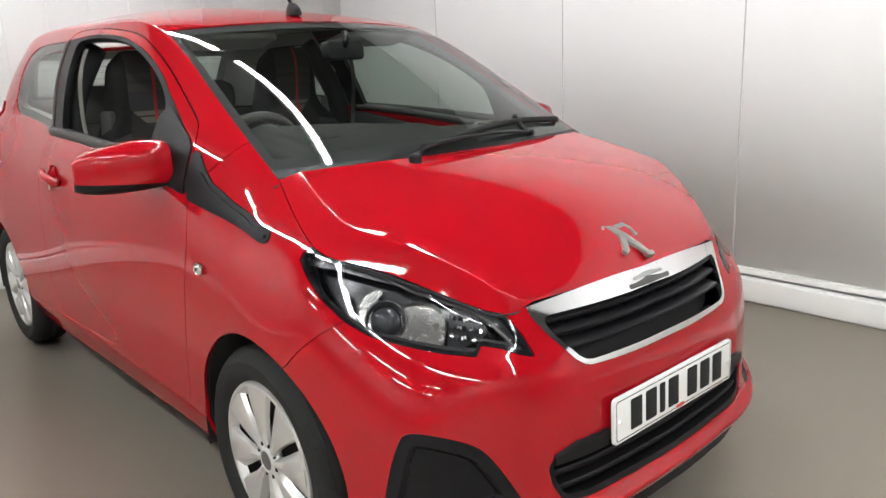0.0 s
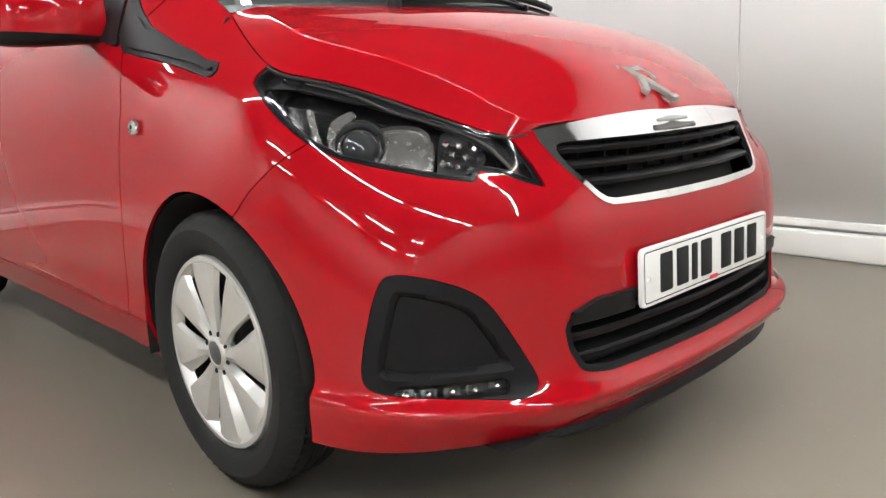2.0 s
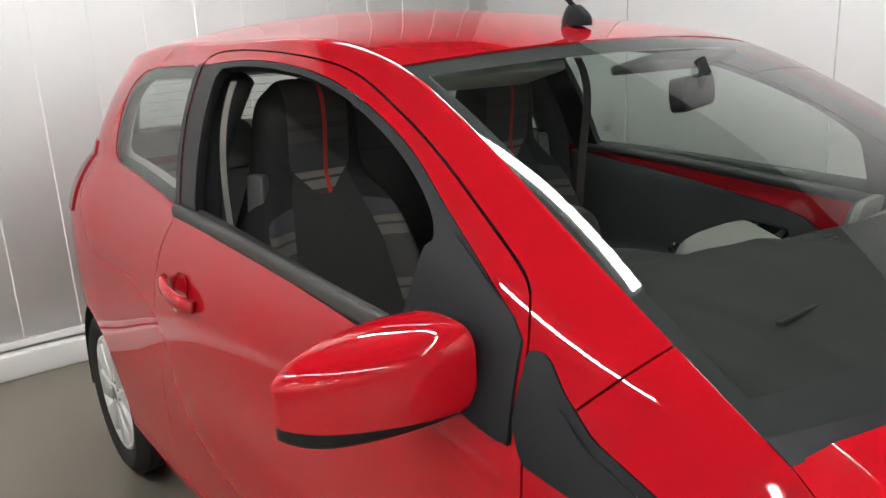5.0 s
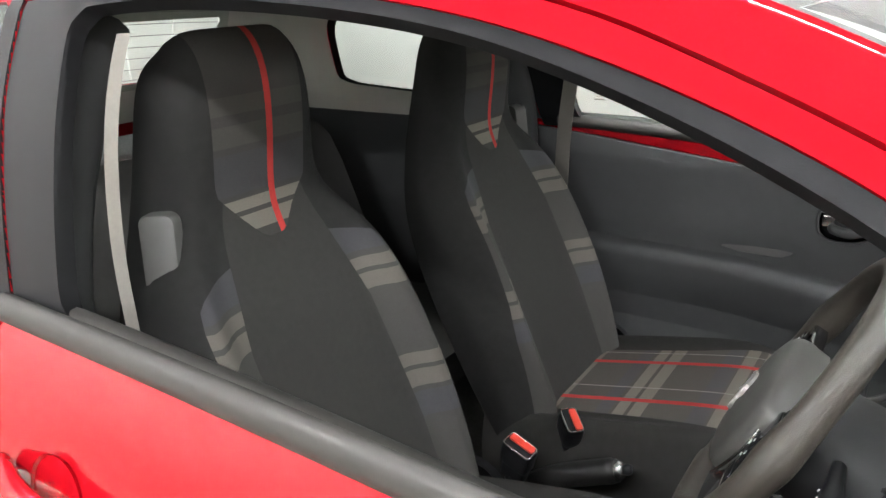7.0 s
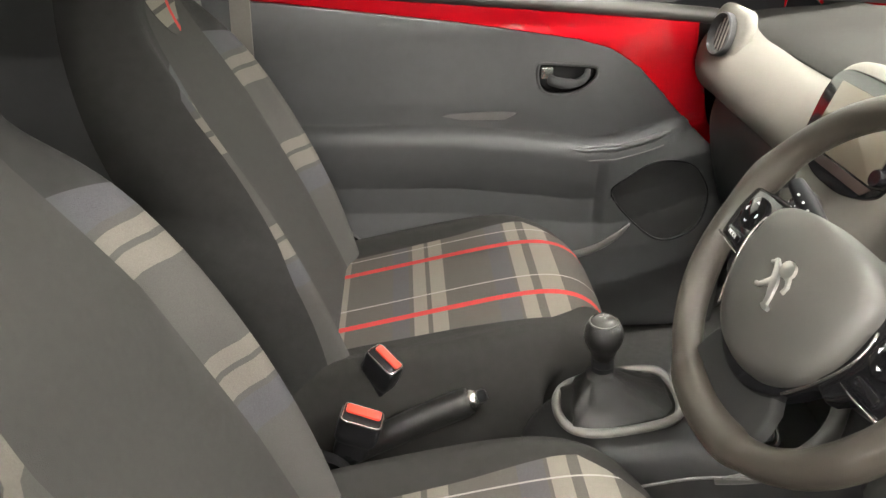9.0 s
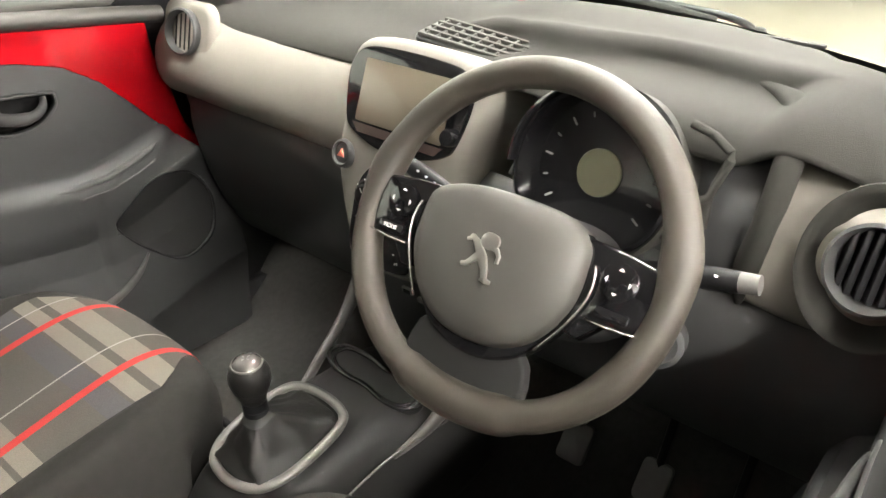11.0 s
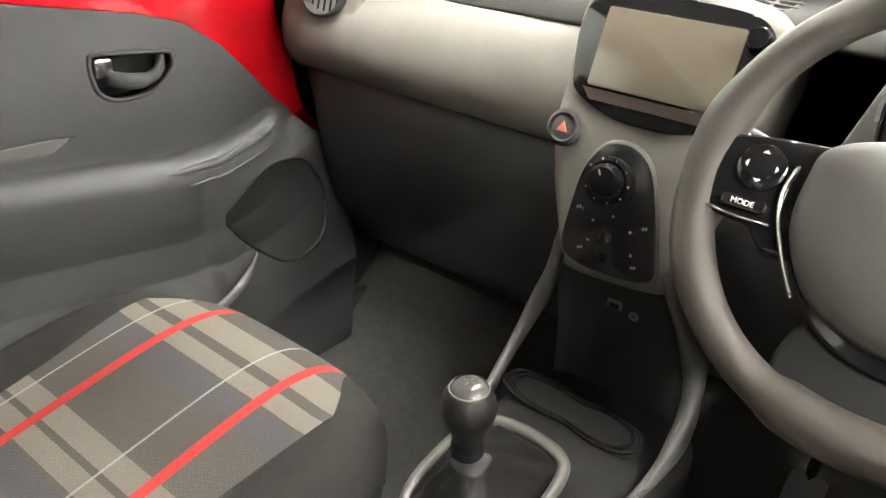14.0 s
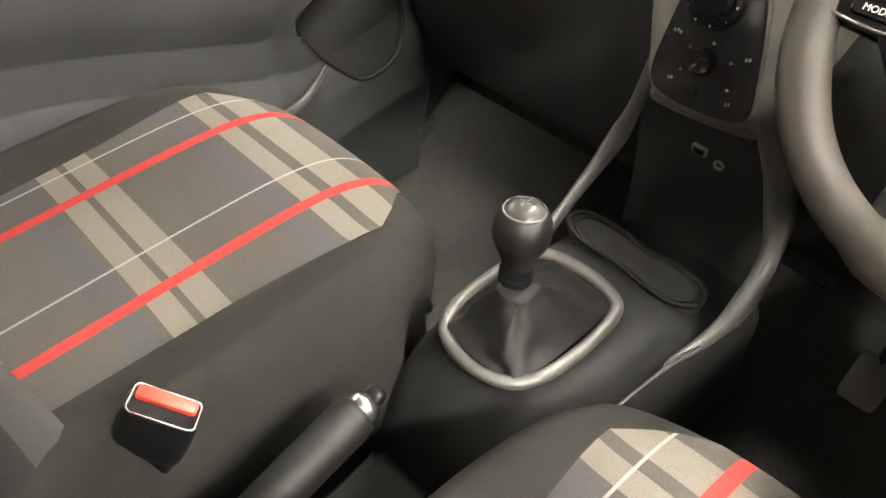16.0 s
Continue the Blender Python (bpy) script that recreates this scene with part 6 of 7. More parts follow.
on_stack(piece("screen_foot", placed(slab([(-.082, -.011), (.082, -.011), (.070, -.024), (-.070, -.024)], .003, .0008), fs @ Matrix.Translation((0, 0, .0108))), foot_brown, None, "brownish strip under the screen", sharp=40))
for q in (-.05, .06):
    on_stack(piece("screen_knob", placed(lathe([(.012, 0), (.012, .010), (.010, .013), (0, .013)], 24), fs @ Matrix.Translation((.092, .036 + q * .6, .010))), gloss_black, None, "small black screen knob", sharp=40))
# hazard switch
hz = fs @ Matrix.Translation((-.092, -.062, .004))
on_stack(piece("hazard_switch", placed(lathe([(0, .004), (.011, .004), (.0145, .002), (.017, .006), (.021, .003), (.022, -.004)][::-1], 32), hz), dark_trim, None, "round dark hazard switch", sharp=50))
on_stack(piece("hazard_triangle", placed(slab([(-.007, -.005), (.007, -.005), (0, .007)], .002, .0004), hz @ Matrix.Translation((0, 0, .0055))), triangle_red, None, "red hazard triangle", sharp=40))
# heater panel
HEAT = outline([(-.016, -.064), (.008, -.068), (.026, -.086), (.040, -.125), (.053, -.175), (.057, -.200), (.047, -.213), (.012, -.219), (-.030, -.219), (-.053, -.210), (-.060, -.190), (-.058, -.150), (-.052, -.105), (-.036, -.074)], 6)
HC = np.array([-.004, -.145])
on_stack(piece("heater_rim", bent(placed(slab((HEAT - HC) * 1.07 + HC, .03, .004), fs @ Matrix.Translation((0, 0, .010)))), strut_light, None, "satin grey heater rim", sharp=50))
on_stack(piece("heater_panel", bent(placed(slab((HEAT - HC) * 1.02 + HC, .02, .003), fs @ Matrix.Translation((0, 0, .0125)))), heater_black, None, "gloss black heater panel", sharp=40))
hd = fs @ Matrix.Translation((-.016, -.108, .0125)) @ Matrix.Scale(.86, 4)
on_stack(piece("heater_dial", bent(placed(lathe([(.034, 0), (.033, .010), (.028, .013), (.024, .012), (.022, .024), (.018, .027), (0, .027)], 40), hd)), black_plastic, None, "black heater dial", sharp=40))
for i in range(18):
    a = 2 * math.pi * i / 18
    m = hd @ Matrix.Rotation(a, 4, "Z") @ Matrix.Translation((.0225, 0, .018))
    on_stack(piece("dial_rib", bent(placed(slab(rounded(.002, .003, .0008, 2), .012, .0005), m @ Matrix.Translation((0, 0, .006)))), black_plastic, None, smooth=False))
for i in range(9):
    a = radians(-60 + 300 * i / 8)
    on_stack(piece("dial_mark", bent(placed(slab(rounded(.0016, .003, .0006, 2), .001, .0002), hd @ Matrix.Translation((.0305 * math.sin(a), .0305 * math.cos(a), .0138)))), print_white, None, smooth=False))
dial_mark = slab(rounded(.0016, .009, .0006, 2), .001, .0002)
on_stack(piece("dial_pointer", bent(placed(dial_mark, hd @ Matrix.Translation((-.006, .010, .0275)) @ Matrix.Rotation(.5, 4, "Z"))), print_white, None, "white pointer line", smooth=False))
on_stack(piece("mode_knob", bent(placed(lathe([(.019, 0), (.0185, .006), (.016, .009), (.0135, .0065), (0, .004)], 36), fs @ Matrix.Translation((-.008, -.171, .0125)) @ Matrix.Scale(.80, 4))), heater_black, None, "black air flow knob", sharp=40))
SYMBOLS = [(-.045, -.150, 3), (-.026, -.160, 1), (-.003, -.148, 1), (.021, -.160, 1), (.036, -.151, 2), (-.027, -.186, 1), (-.035, -.199, 2), (.028, -.187, 1), (.034, -.201, 2)]
for px, py, kind in SYMBOLS:
    for q in range(kind):
        m = fs @ Matrix.Translation((px + .0035 * (q - (kind - 1) / 2), py + .0012 * (q % 2), .0130))
        shape = [(.0018 * math.cos(a), .0018 * math.sin(a)) for a in np.linspace(0, 2 * math.pi, 9)[:-1]] if kind == 1 else rounded(.0024, .0038, .0008, 2)
        on_stack(piece("heater_symbol", bent(placed(slab(shape, .001, .0002), m)), symbol_grey, None, "small pale printed symbol", smooth=False))
on_stack(piece("heater_slider", bent(placed(slab(rounded(.012, .009, .003), .010, .003), fs @ Matrix.Translation((-.006, -.204, .017)))), black_plastic, None, "black heater slider", sharp=40))
# dark lower face with the sockets
LOWF = [(-.10, [(-.532, .76), (-.535, .70), (-.512, .63), (-.488, .52), (-.488, .44)]), (.10, [(-.532, .76), (-.535, .70), (-.512, .63), (-.488, .52), (-.488, .44)])]
g = lerp_rows(LOWF, np.linspace(-.10, .10, 9), 25)
on_stack(panel("lower_face", (g.reshape(-1, 3).tolist(), grid_faces(9, 25)), console_black, None, "dark lower face", .03))
sock = frame_at((-.560, .008, .646), (-.96, 0, -.30))
on_stack(piece("usb_socket", placed(slab(rounded(.020, .013, .002), .004, .001), sock @ Matrix.Translation((0, 0, .002))), symbol_grey, None, "pale framed usb socket", sharp=40))
on_stack(piece("usb_slot", placed(slab(rounded(.014, .008, .001), .003, .0005), sock @ Matrix.Translation((0, 0, .0035))), liner_black, None, smooth=False))
on_stack(piece("audio_socket", placed(lathe([(.0065, 0), (.0065, .003), (.0045, .0035), (.004, 0)], 20), sock @ Matrix.Translation((.028, -.006, .001))), symbol_grey, None, "round audio socket"))
# satin struts down to the tunnel
for sgn in (1, -1):
    st = [(-.612, sgn * .068, .745), (-.592, sgn * .084, .70), (-.572, sgn * .104, .64), (-.585, sgn * .122, .57), (-.64, sgn * .124, .515), (-.72, sgn * .104, .478)]
    on_stack(piece("side_strut", sweep(spline(st, 30), [.009 + .00018 * k for k in range(22)] + [.0115, .0095, .0085, .0075, .0065, .0055, .0045, .0035] if sgn < 0 else [.009 - .00008 * k for k in range(30)], 14, flat=1.6), strut_grey, None, "dark satin side strut"))

# ---- tunnel console ----
tun = thing("tunnel_console", "dark plastic floor console with cup holders and gear surround", "floor console", (-.8, 0, .4))
on_tun = lambda ob: under(ob, tun)
secs = []
for x, hw, top, bot in ((-.50, .125, .475, .28), (-.57, .125, .500, .27), (-.66, .118, .515, .26), (-.76, .105, .530, .26), (-.86, .098, .528, .26), (-.93, .088, .505, .26), (-.965, .078, .46, .26), (-.985, .068, .40, .26)):
    sec = []
    for a, b in superoval(32, 4.5):
        sec.append((x, hw * a * (1 + .10 * (b < 0)), (top + bot) / 2 + (top - bot) / 2 * b))
    secs.append(sec)
on_tun(piece("console_shell", rings(secs, True, 5), shell_black, None, "dark grained console shell", sharp=60))
on_tun(piece("console_rear", rings([[(x, hw * a, z + h * b) for a, b in superoval(24, 3.5)] for x, hw, z, h in ((-.95, .07, .33, .07), (-1.1, .06, .32, .05), (-1.3, .055, .31, .045), (-1.45, .05, .30, .04))], True, 4), dark_trim, None, "low rear tunnel cover"))
seam_pts = [(-.60, -.128, .492), (-.70, -.119, .498), (-.78, -.111, .49), (-.90, -.097, .445), (-.98, -.075, .37)]
on_tun(piece("console_seam", sweep(spline(seam_pts, 30), .0022, 6), strut_grey, None, "fine pale edge along the console"))
# cup holders: two joined wells, their shade as a flat black slab, raised double edge
CUP = outline([(.045, .100), (.0, .112), (-.036, .085), (-.046, .045), (-.044, .005), (-.058, -.04), (-.052, -.078), (-.015, -.097), (.030, -.085), (.048, -.04), (.040, 0), (.052, .045)], 5)
CUP = [(a * .56, b * .95) for a, b in CUP]
cf = Matrix.Translation((-.642, 0, .5225)) @ Matrix.Rotation(radians(-7), 4, "Y")
on_tun(piece("cup_well_shade", placed(slab(CUP, .012, .002), cf), liner_black, None, "flat black slab for the shaded depth of the twin cup wells", sharp=40))
for k, r in ((1.0, .0036), (.88, .0026)):
    on_tun(piece("cup_edge", sweep([tuple(cf @ Vector((a * k, b * k, .002))) for a, b in CUP], r, 8, closed=True), gloss_black, None, "glossy black cup edge"))

# gear surround
ringp = outline([(.085, .045), (.06, .062), (0, .066), (-.05, .060), (-.078, .040), (-.088, 0), (-.078, -.040), (-.05, -.060), (0, -.066), (.06, -.062), (.085, -.045), (.093, 0)], 5)
gf = Matrix.Translation((-.845, .003, .543)) @ Matrix.Rotation(radians(-9), 4, "Y")
on_tun(piece("gear_surround", sweep([tuple(gf @ Vector((a * 1.0, b, 0))) for a, b in ringp], .0072, 10, closed=True, flat=.9), strut_light, None, "satin grey gear surround ring"))
gear = thing("gear_lever", "gear lever with ball knob and black leather gaiter", "gear lever", (-.85, .01, .54))
gs = []
for k, (hx_, hy_, z, dx) in enumerate(((.080, .056, .0, 0), (.074, .053, .006, -.001), (.060, .043, .016, -.006), (.042, .033, .032, -.013), (.026, .022, .048, -.018), (.0175, .0175, .058, -.02))):
    row = []
    for i in range(36):
        a = 2 * math.pi * i / 36
        w = 1 + .07 * math.sin(5 * a + k) * (1 if 0 < k < 5 else 0) + .04 * math.sin(9 * a - 2 * k) * (1 if 0 < k < 5 else 0)
        c, s_ = math.cos(a), math.sin(a)
        row.append(tuple(gf @ Vector((dx + hx_ * w * math.copysign(abs(c) ** .5, c), hy_ * w * math.copysign(abs(s_) ** .5, s_), z))))
    gs.append(row)
under(piece("gaiter", rings(gs, True, 4), leather, None, "black folded leather gaiter"), gear)
km = frame_at((-.866, .014, .600), (-.06, .03, 1), (1, 0, 0))
under(piece("lever_collar", placed(lathe([(.017, -.012), (.0175, .0), (.016, .004), (.0175, .006), (.017, .010), (.016, .022)], 32), km), black_plastic, None, "ribbed black collar", sharp=40), gear)
under(piece("gear_knob", placed(lathe([(.0165, .018), (.018, .026), (.0205, .034), (.0252, .042), (.0280, .051), (.0286, .059), (.0270, .068), (.0240, .0745), (.0205, .079)], 40), km), leather, None, "black leather ball knob"), gear)
under(piece("knob_ring", placed(lathe([(.0208, .0782), (.0213, .080), (.0205, .0815), (.0195, .081)], 40), km), strut_light, None, "thin satin ring"), gear)
under(piece("knob_cap", placed(lathe([(.0205, .0795), (.0175, .0845), (.011, .088), (0, .0892)], 36), km), gloss_grey, None, "glossy dark cap with the shift pattern"), gear)
for q in ((-.006, 0, .0012, .014), (.0, 0, .0012, .014), (.006, 0, .0012, .014), (0, 0, .0135, .0012)):
    under(piece("shift_mark", placed(slab(rounded(q[2], q[3], .0005, 2), .0014, .0002), km @ Matrix.Translation((q[0], q[1], .0890 - .22 * abs(q[0])))), strut_grey, None, smooth=False), gear)
# handbrake
hb = thing("handbrake", "black handbrake lever with a bright button end", "handbrake", (-1.1, .03, .38))
lever = [(-1.36, -.002, .385), (-1.27, 0, .445), (-1.18, .002, .500), (-1.10, .004, .538), (-1.065, .005, .553)]
under(piece("lever", sweep(spline(lever, 30), [.013] * 6 + [.013 + .0009 * k for k in range(8)] + [.0205] * 13 + [.0185] * 3, 16, flat=1.15), leather, None, "black moulded lever grip"), hb)
under(piece("lever_end", sweep([(-1.068, .005, .552), (-1.058, .005, .556), (-1.052, .0052, .5585)], [.0185, .0175, .012], 18), chrome_soft, None, "bright end collar"), hb)
under(piece("release_button", sweep([(-1.056, .0052, .557), (-1.044, .0054, .562), (-1.040, .0055, .5635)], [.010, .010, .007], 14), black_plastic, None, "black release button"), hb)

# ---- steering wheel ----
TW = radians(30)
wn = Vector((-math.cos(TW), 0, math.sin(TW)))
wf = frame_at((-.772, -.302, .935), wn)
wheel = thing("steering_wheel", "three-spoke steering wheel with dark leather rim and grey airbag pad", "steering wheel", (-.772, -.302, .935))
on_w = lambda ob: under(ob, wheel)
RIM = .174
rim_pts, rim_r = [], []
for i in range(240):
    a = 2 * math.pi * i / 240
    r = RIM - .006 * math.exp(-(((a - math.pi * 1.5 + math.pi) % (2 * math.pi) - math.pi) / .5) ** 2)
    rim_pts.append(tuple(wf @ Vector((r * math.cos(a), r * math.sin(a), 0))))
    bump = sum(math.exp(-(((math.degrees(a) - c + 180) % 360 - 180) / 9) ** 2) for c in (12, 168))
    dip = sum(math.exp(-(((math.degrees(a) - c + 180) % 360 - 180) / 14) ** 2) for c in (-28, 208))
    d_ = math.degrees(a)
    thick = .0045 / (1 + math.exp(-(d_ - 249) / 1.2)) / (1 + math.exp((d_ - 294) / 1.2))
    rim_r.append(.0165 + .003 * bump + .0015 * dip + thick)
on_w(piece("rim", sweep(rim_pts, rim_r, 20, closed=True, up=tuple(wn)), rim_leather, None, "dark grained leather rim"))
wp = wf @ Matrix.Translation((0, -.018, 0))
wsp = wf @ Matrix.Translation((0, -.009, 0))
PAD = outline([(-.052, .062), (0, .066), (.052, .063), (.088, .047), (.0955, .022), (.0935, -.018), (.072, -.057), (.040, -.080), (0, -.087), (-.040, -.080), (-.072, -.057), (-.0935, -.018), (-.0955, .022), (-.088, .047)], 6)
# airbag pad: a domed cushion
pad = np.array(PAD)
vs, fs_ = [], []
lev = [(1.0, -.012), (1.0, .010), (.985, .018), (.95, .0235), (.85, .029), (.65, .034), (.40, .0365), (.15, .0375)]
for k, z in lev:
    vs += [tuple(wp @ Vector((a * k, b * k, z - .1 * max(0, -b) * k * .25))) for a, b in pad]
n = len(pad)
for r in range(len(lev) - 1):
    fs_ += [(r * n + i, r * n + (i + 1) % n, (r + 1) * n + (i + 1) % n, (r + 1) * n + i) for i in range(n)]
fs_.append(tuple(range((len(lev) - 1) * n, len(lev) * n)))
on_w(piece("airbag_pad", (vs, fs_), pad_grey, None, "dark grey domed airbag pad"))
on_w(piece("wheel_emblem", placed(emblem_shape(.006, .002), wp @ Matrix.Translation((0, .0, .0405)) @ Matrix.Scale(.5, 4)), emblem_metal, None, "small chrome emblem as a plain shape", sharp=40))
# gloss surround and spokes
SUR = outline([(a * 1.10, b * 1.08 - .002) for a, b in [(-.052, .058), (0, .060), (.052, .058), (.086, .042), (.096, .020), (.090, -.014), (.068, -.056), (.040, -.082), (0, -.092), (-.040, -.082), (-.068, -.056), (-.090, -.014), (-.096, .020), (-.086, .042)]], 6)
on_w(piece("pad_surround", placed(slab(SUR, .02, .004), wp @ Matrix.Translation((0, 0, .008))), gloss_black, None, "gloss black pad surround", sharp=50))
for sgn in (-1, 1):
    SP = [(sgn * .075, .042), (sgn * .120, .040), (sgn * .160, .034), (sgn * .166, .004), (sgn * .160, -.030), (sgn * .125, -.033), (sgn * .108, -.052), (sgn * .085, -.050)]
    on_w(piece("side_spoke", placed(slab(SP, .016, .005, 3), wsp @ Matrix.Translation((0, 0, .010))), gloss_black, None, "gloss black side spoke", sharp=50))
    cm = wsp @ Matrix.Translation((sgn * .128, .012, .011))
    on_w(piece("round_pad", placed(lathe([(.0185, 0), (.0185, .003), (.016, .0045), (0, .005)], 36), cm), gloss_black, None, "round button pad", sharp=40))
    for a in range(4):
        q = cm @ Matrix.Rotation(radians(90 * a), 4, "Z") @ Matrix.Translation((0, .0115, .0052))
        on_w(piece("button_mark", placed(slab([(-.003, -.001), (0, .0015), (.003, -.001)], .0006, .0001), q), print_white, None, smooth=False))
    mm = wsp @ Matrix.Translation((sgn * .132, -.019, .011))
    on_w(piece("mode_button", placed(slab(rounded(.034, .011, .004), .006, .002), mm @ Matrix.Translation((0, 0, .003))), gloss_black, None, "small flat button", sharp=40))
    edge = [tuple(wsp @ Vector(q)) for q in ((sgn * .108, -.030, .0125), (sgn * .13, -.0305, .013), (sgn * .158, -.028, .0125))]
    on_w(piece("spoke_edge", sweep(edge, .0012, 6), chrome_soft, None, "bright edge line"))
    edge = [tuple(wp @ Vector((sgn * a * 1.115, b * 1.09 - .002, .0145))) for a, b in ((.092, .028), (.095, .0), (.083, -.032), (.066, -.060))]
    on_w(piece("surround_edge", sweep(spline(edge, 16), .0016, 6), chrome_soft, None, "bright edge line"))
LS = [(-.055, -.095), (.055, -.095), (.072, -.158), (.05, -.168), (0, -.172), (-.05, -.168), (-.072, -.158)]
on_w(piece("lower_spoke", placed(slab(outline(LS, 4), .014, .005), wf @ Matrix.Translation((0, 0, .002))), liner_black, None, "black lower spoke", sharp=50))
txt = bpy.data.curves.new("mode_text", "FONT")
txt.body, txt.size, txt.extrude, txt.align_x, txt.align_y = "MODE", .0064, .0002, "CENTER", "CENTER"
to = new("mode_lettering", txt)
txt.materials.append(print_white)
to.matrix_world = wsp @ Matrix.Translation((-.132, -.019, .0147))
me = to.evaluated_get(bpy.context.evaluated_depsgraph_get()).data
mesh_txt = bpy.data.meshes.new_from_object(to.evaluated_get(bpy.context.evaluated_depsgraph_get()))
bpy.data.objects.remove(to)
mesh_txt.transform(wsp @ Matrix.Translation((-.132, -.019, .0147)))
tob = new("mode_lettering", mesh_txt)
under(tob, wheel)
# column and stalks
col = thing("steering_column", "dark plastic steering column shroud with two stalks", "steering column", (-.66, -.302, .87))
on_c = lambda ob: under(ob, col)
cs = []
for d, hw, hh, dz in ((.03, .060, .050, -.015), (.08, .075, .062, -.02), (.16, .085, .070, -.02), (.24, .085, .065, -.015)):
    c = wf @ Vector((0, dz, -d))
    cs.append([tuple(c + wf.to_3x3() @ Vector((hw * a, hh * b, 0))) for a, b in superoval(28, 3.2)])
on_c(piece("column_shroud", rings(cs, True, 5), dark_trim, None, "dark grained column shroud", sharp=60))
for sgn in (-1, 1):
    base, tip_ = Vector((sgn * .07, .012, -.065)), Vector((-.175, .040, -.050)) if sgn < 0 else Vector((.212, .040, -.052))
    pts = [tuple(wf @ (base.lerp(tip_, k))) for k in (0, .3, .6, .85, 1)]
    on_c(piece("stalk", sweep(pts, [.007, .008, .0105, .0115, .0105], 16), black_plastic, None, "black control stalk", sharp=50))
    e = wf @ tip_
    on_c(piece("stalk_end", sweep([tuple(wf @ base.lerp(tip_, .97)), tuple(wf @ base.lerp(tip_, 1.12))], [.0105, .0095], 16), pocket_grey if sgn > 0 else black_plastic, None, "round stalk end", sharp=50))
    for k in (.62, .74, .86):
        c = wf @ base.lerp(tip_, k)
        on_c(piece("stalk_mark", placed(slab(rounded(.0035, .0025, .0008, 2), .001, .0002), Matrix.Translation(c) @ wf.to_3x3().to_4x4() @ Matrix.Translation((0, .002, .0135))), print_white, None, smooth=False))
on_c(piece("ignition_barrel", placed(lathe([(.028, -.02), (.028, .004), (.022, .008), (.016, .006), (.014, .012), (.009, .013), (0, .012)], 32), frame_at((-.69, -.445, .835), (-.95, -.15, .25))), dark_trim, None, "ignition lock", sharp=40))

# ---- instrument pod ----
pod = thing("instrument_pod", "round instrument pod with dark dial and small display", "instrument cluster", (-.62, -.305, 1.0))
on_p = lambda ob: under(ob, pod)
pn = Vector((-.955, 0, .295))
pb = frame_at((-.632, -.308, .992), pn)
pf = pb @ Matrix.Translation((.015, -.022, 0))
on_p(piece("pod_shell", placed(lathe([(.090, -.12), (.094, -.07), (.097, -.03), (.099, .002), (.096, .010), (.090, .004), (.088, -.014)], 56), pf), pod_grey, None, "grey pod shell", sharp=50))
on_p(piece("pod_rim", placed(lathe([(.094, .004), (.093, .012), (.089, .012), (.087, .0), (.086, -.016)], 56), pf), gloss_black, None, "gloss black pod rim", sharp=40))
on_p(piece("dial_face", placed(lathe([(.088, -.014), (0, -.014)], 56), pf), dial_black, None, "dark dial face"))
visor = []
for i in range(61):
    a = radians(-5 + 190 * i / 60)
    visor.append([tuple(pf @ Vector((r * math.cos(a), r * math.sin(a), z))) for r, z in ((.094, .010), (.095, .020 + .016 * max(0, math.cos(a - .75))), (.097, .022 + .016 * max(0, math.cos(a - .75))), (.100, .020 + .016 * max(0, math.cos(a - .75))), (.100, .0))])
on_p(piece("pod_visor", rings(visor, True, 1), gloss_black, None, "smoked gloss visor over the dial", sharp=40))
on_p(piece("display", placed(lathe([(.027, -.012), (.026, -.010), (0, -.010)], 40), pf @ Matrix.Translation((0, .002, 0))), lcd, None, "small round yellow-green display", sharp=40))
for i in range(13):
    a = radians(215 - 250 * i / 12)
    m = pf @ Matrix.Translation((.066 * math.cos(a), .066 * math.sin(a), -.0125)) @ Matrix.Rotation(a, 4, "Z")
    on_p(piece("dial_mark", placed(slab(rounded(.010 if i % 2 == 0 else .006, .0022, .0008, 2), .001, .0002), m), symbol_grey, None, smooth=False))
for k, run in enumerate((((.104, .056), (.128, .050), (.148, .038), (.150, .030), (.140, -.010), (.108, -.030)), ((.138, -.010), (.142, -.040), (.128, -.058), (.104, -.062)))):
    arm = [tuple(pb @ Vector((a, b, .002 - .004 * k))) for a, b in run]
    on_p(piece("pod_arm", sweep(arm, .0055, 10, flat=.8), dash_top, None, "grey angular bracket beside the dial", sharp=50))
wing = slab([(-.094, -.040), (-.078, .062), (-.100, .060), (-.126, -.034)][::-1], .05, .004)
on_p(piece("pod_wing", placed(wing, pf @ Matrix.Translation((0, 0, -.035))), pocket_grey, None, "grey plate beside the dial", sharp=40))

# ---- pedals ----
for x, y, z, w, label in ((-.44, -.40, .40, .05, "brake pedal"), (-.42, -.52, .37, .045, "accelerator pedal"), (-.44, -.26, .40, .05, "clutch pedal")):
    pd = thing("pedal", "small dark " + label + " in the footwell", "pedal", (x, y, z), "pedals")
    f = frame_at((x, y, z), (-.8, 0, .6))
    under(piece("pedal_pad", placed(slab(rounded(w, .07, .01), .012, .004), f), pedal_metal, None, "ribbed pad", sharp=40), pd)
    under(piece("pedal_arm", sweep([tuple(f @ Vector((0, .02, -.01))), (x + .06, y, z + .12), (x + .10, y, z + .26)], .008, 8), black_plastic, None, "dark steel arm"), pd)
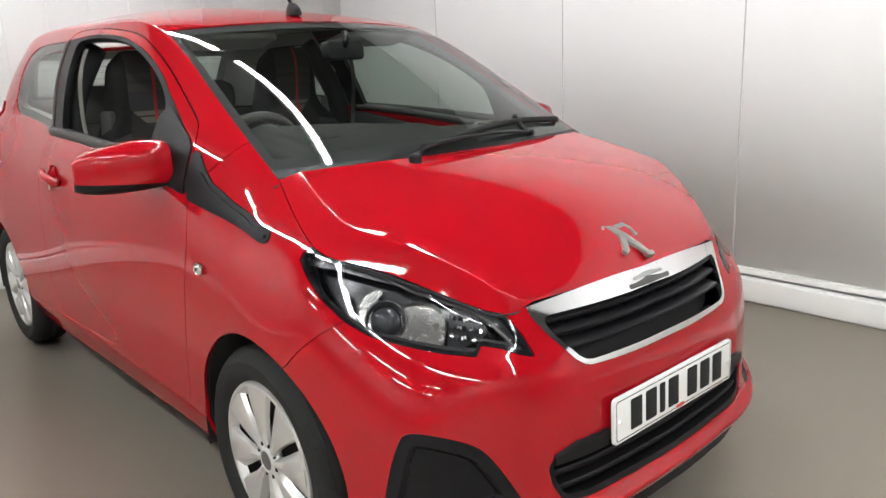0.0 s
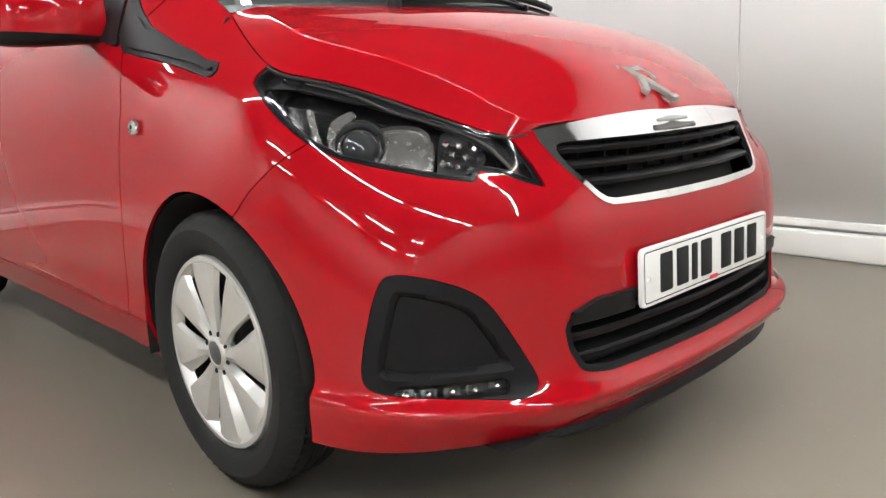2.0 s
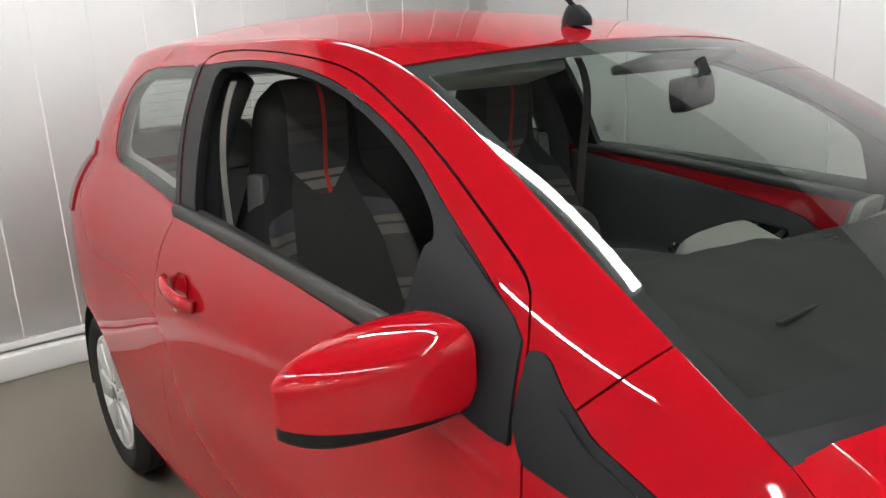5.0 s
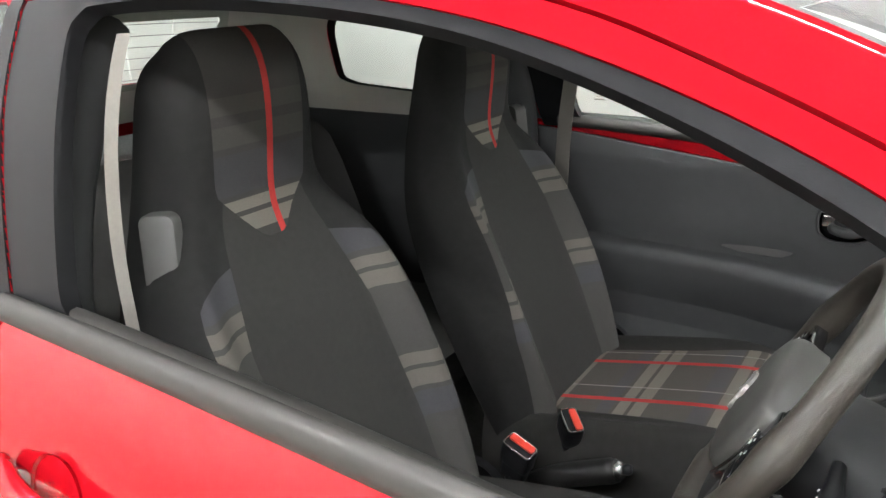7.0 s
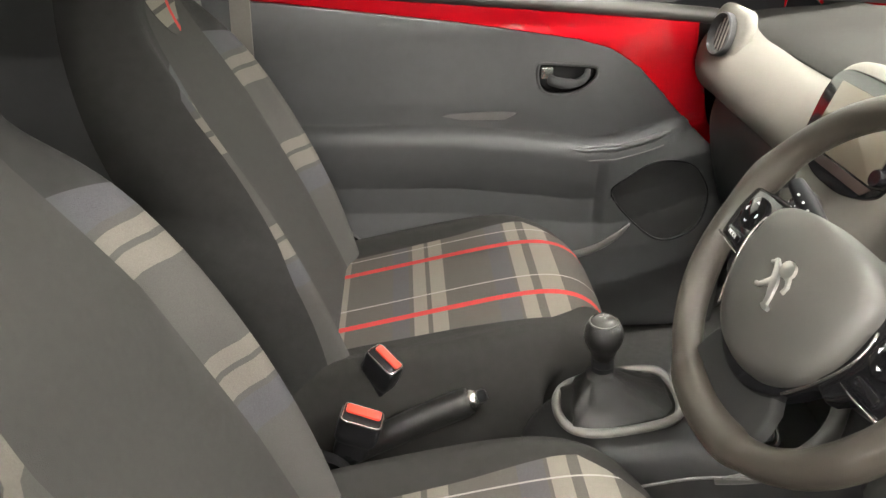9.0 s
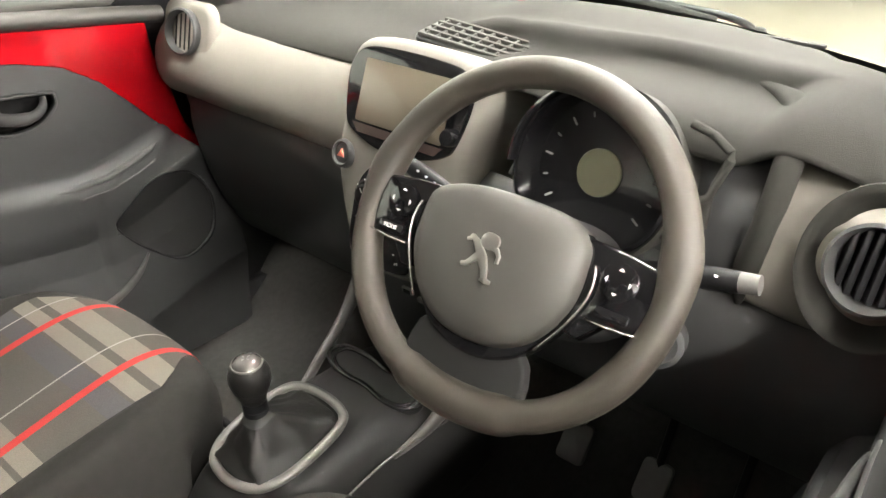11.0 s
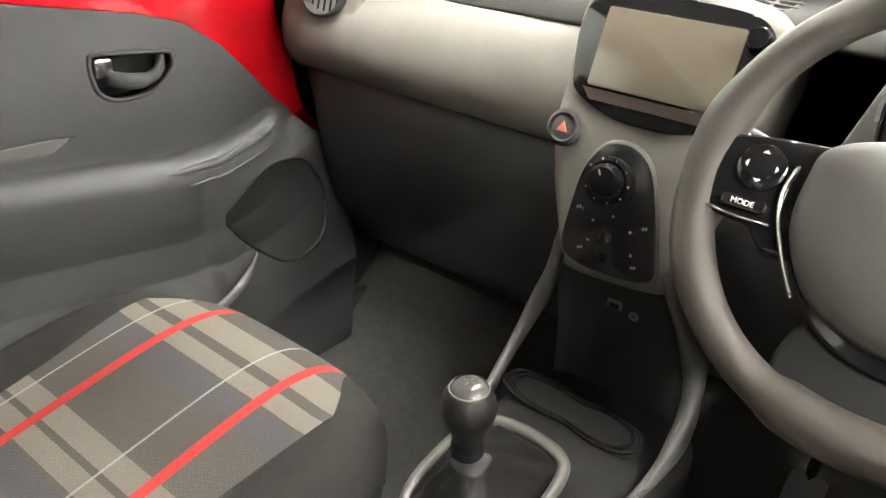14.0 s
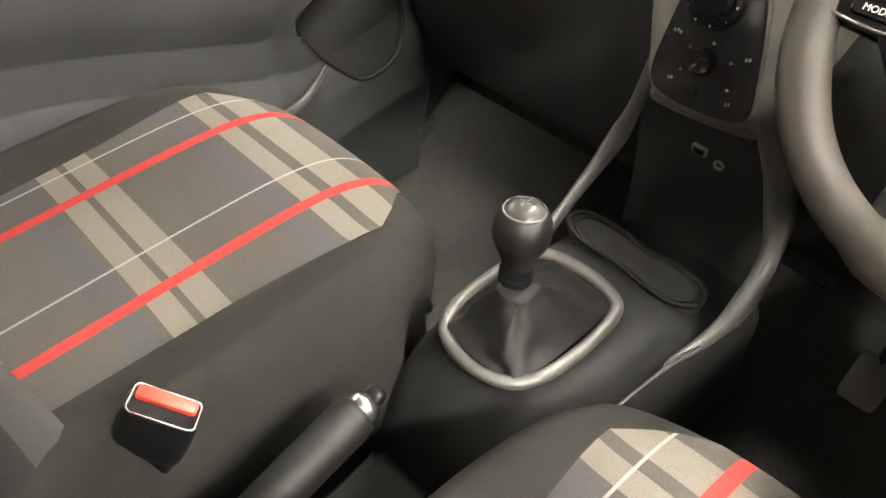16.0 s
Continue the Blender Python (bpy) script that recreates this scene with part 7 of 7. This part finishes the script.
# interior mirror
im = thing("interior_mirror", "black interior mirror hanging at the windscreen top", "interior mirror", (-.606, -.02, 1.30))
mm = frame_at((-.625, -.005, 1.285), (-1, -.35, -.1))
under(piece("mirror_shell", placed(slab(rounded(.21, .062, .022), .03, .008, 3), mm @ Matrix.Rotation(math.pi, 4, "Y") @ Matrix.Translation((0, 0, .03))), black_plastic, None, "black mirror shell", sharp=50), im)
under(piece("mirror_face", placed(slab(rounded(.195, .050, .018), .004, .001), mm @ Matrix.Translation((0, 0, .003))), mirror_glass, None, "mirror glass", sharp=40), im)
under(piece("mirror_stem", sweep([(-.60, -.005, 1.30), (-.585, -.003, 1.325), (-.60, 0, 1.345)], .012, 10), black_plastic, None, "black stem"), im)
for y in (-.30, .30):
    sv = thing("sun_visor", "pale grey sun visor folded against the headliner", "sun visor", (-.87, y, 1.33), "sun visors")
    under(piece("visor_flap", placed(slab(rounded(.34, .14, .03), .018, .007, 3), frame_at((-.87, y, 1.322), (.25, 0, -1), (1, 0, 0))), headliner, None, "pale visor flap", sharp=50), sv)


# ---- ceiling tubes ----
tube_white = bpy.data.materials.new("tube_white")
tube_white.use_nodes = True
nt = tube_white.node_tree
nt.nodes["Principled BSDF"].inputs["Base Color"].default_value = (.8, .8, .8, 1)
nt.nodes["Principled BSDF"].inputs["Emission Color"].default_value = (1.0, .985, .95, 1)
nt.nodes["Principled BSDF"].inputs["Emission Strength"].default_value = TUBE
ROWS_OF_TUBES = [(.17, (-3.3, -1.60, .22, 1.92, 3.62, 5.32)), (-2.5, (-3.3, -1.4, .5, 2.4, 4.3, 6.2)), (-5.3, (-2.2, 1.7, 4.8)), (-7.7, (-3.0, .1, 3.2, 6.3))]
for y, starts in ROWS_OF_TUBES:
    for x0 in starts:
        fixture = thing("ceiling_tube", "long white tube light on the ceiling", "ceiling light", (x0 + .75, y, 2.98), "ceiling tubes")
        under(bx("tube_housing", x0, x0 + 1.5, y - .04, y + .04, 2.955, 2.998, skirting_white, None, "white housing", .006), fixture)
        under(bx("tube", x0 + .02, x0 + 1.48, y - .024, y + .024, 2.93, 2.955, tube_white, None, "glowing white tube", .008), fixture)
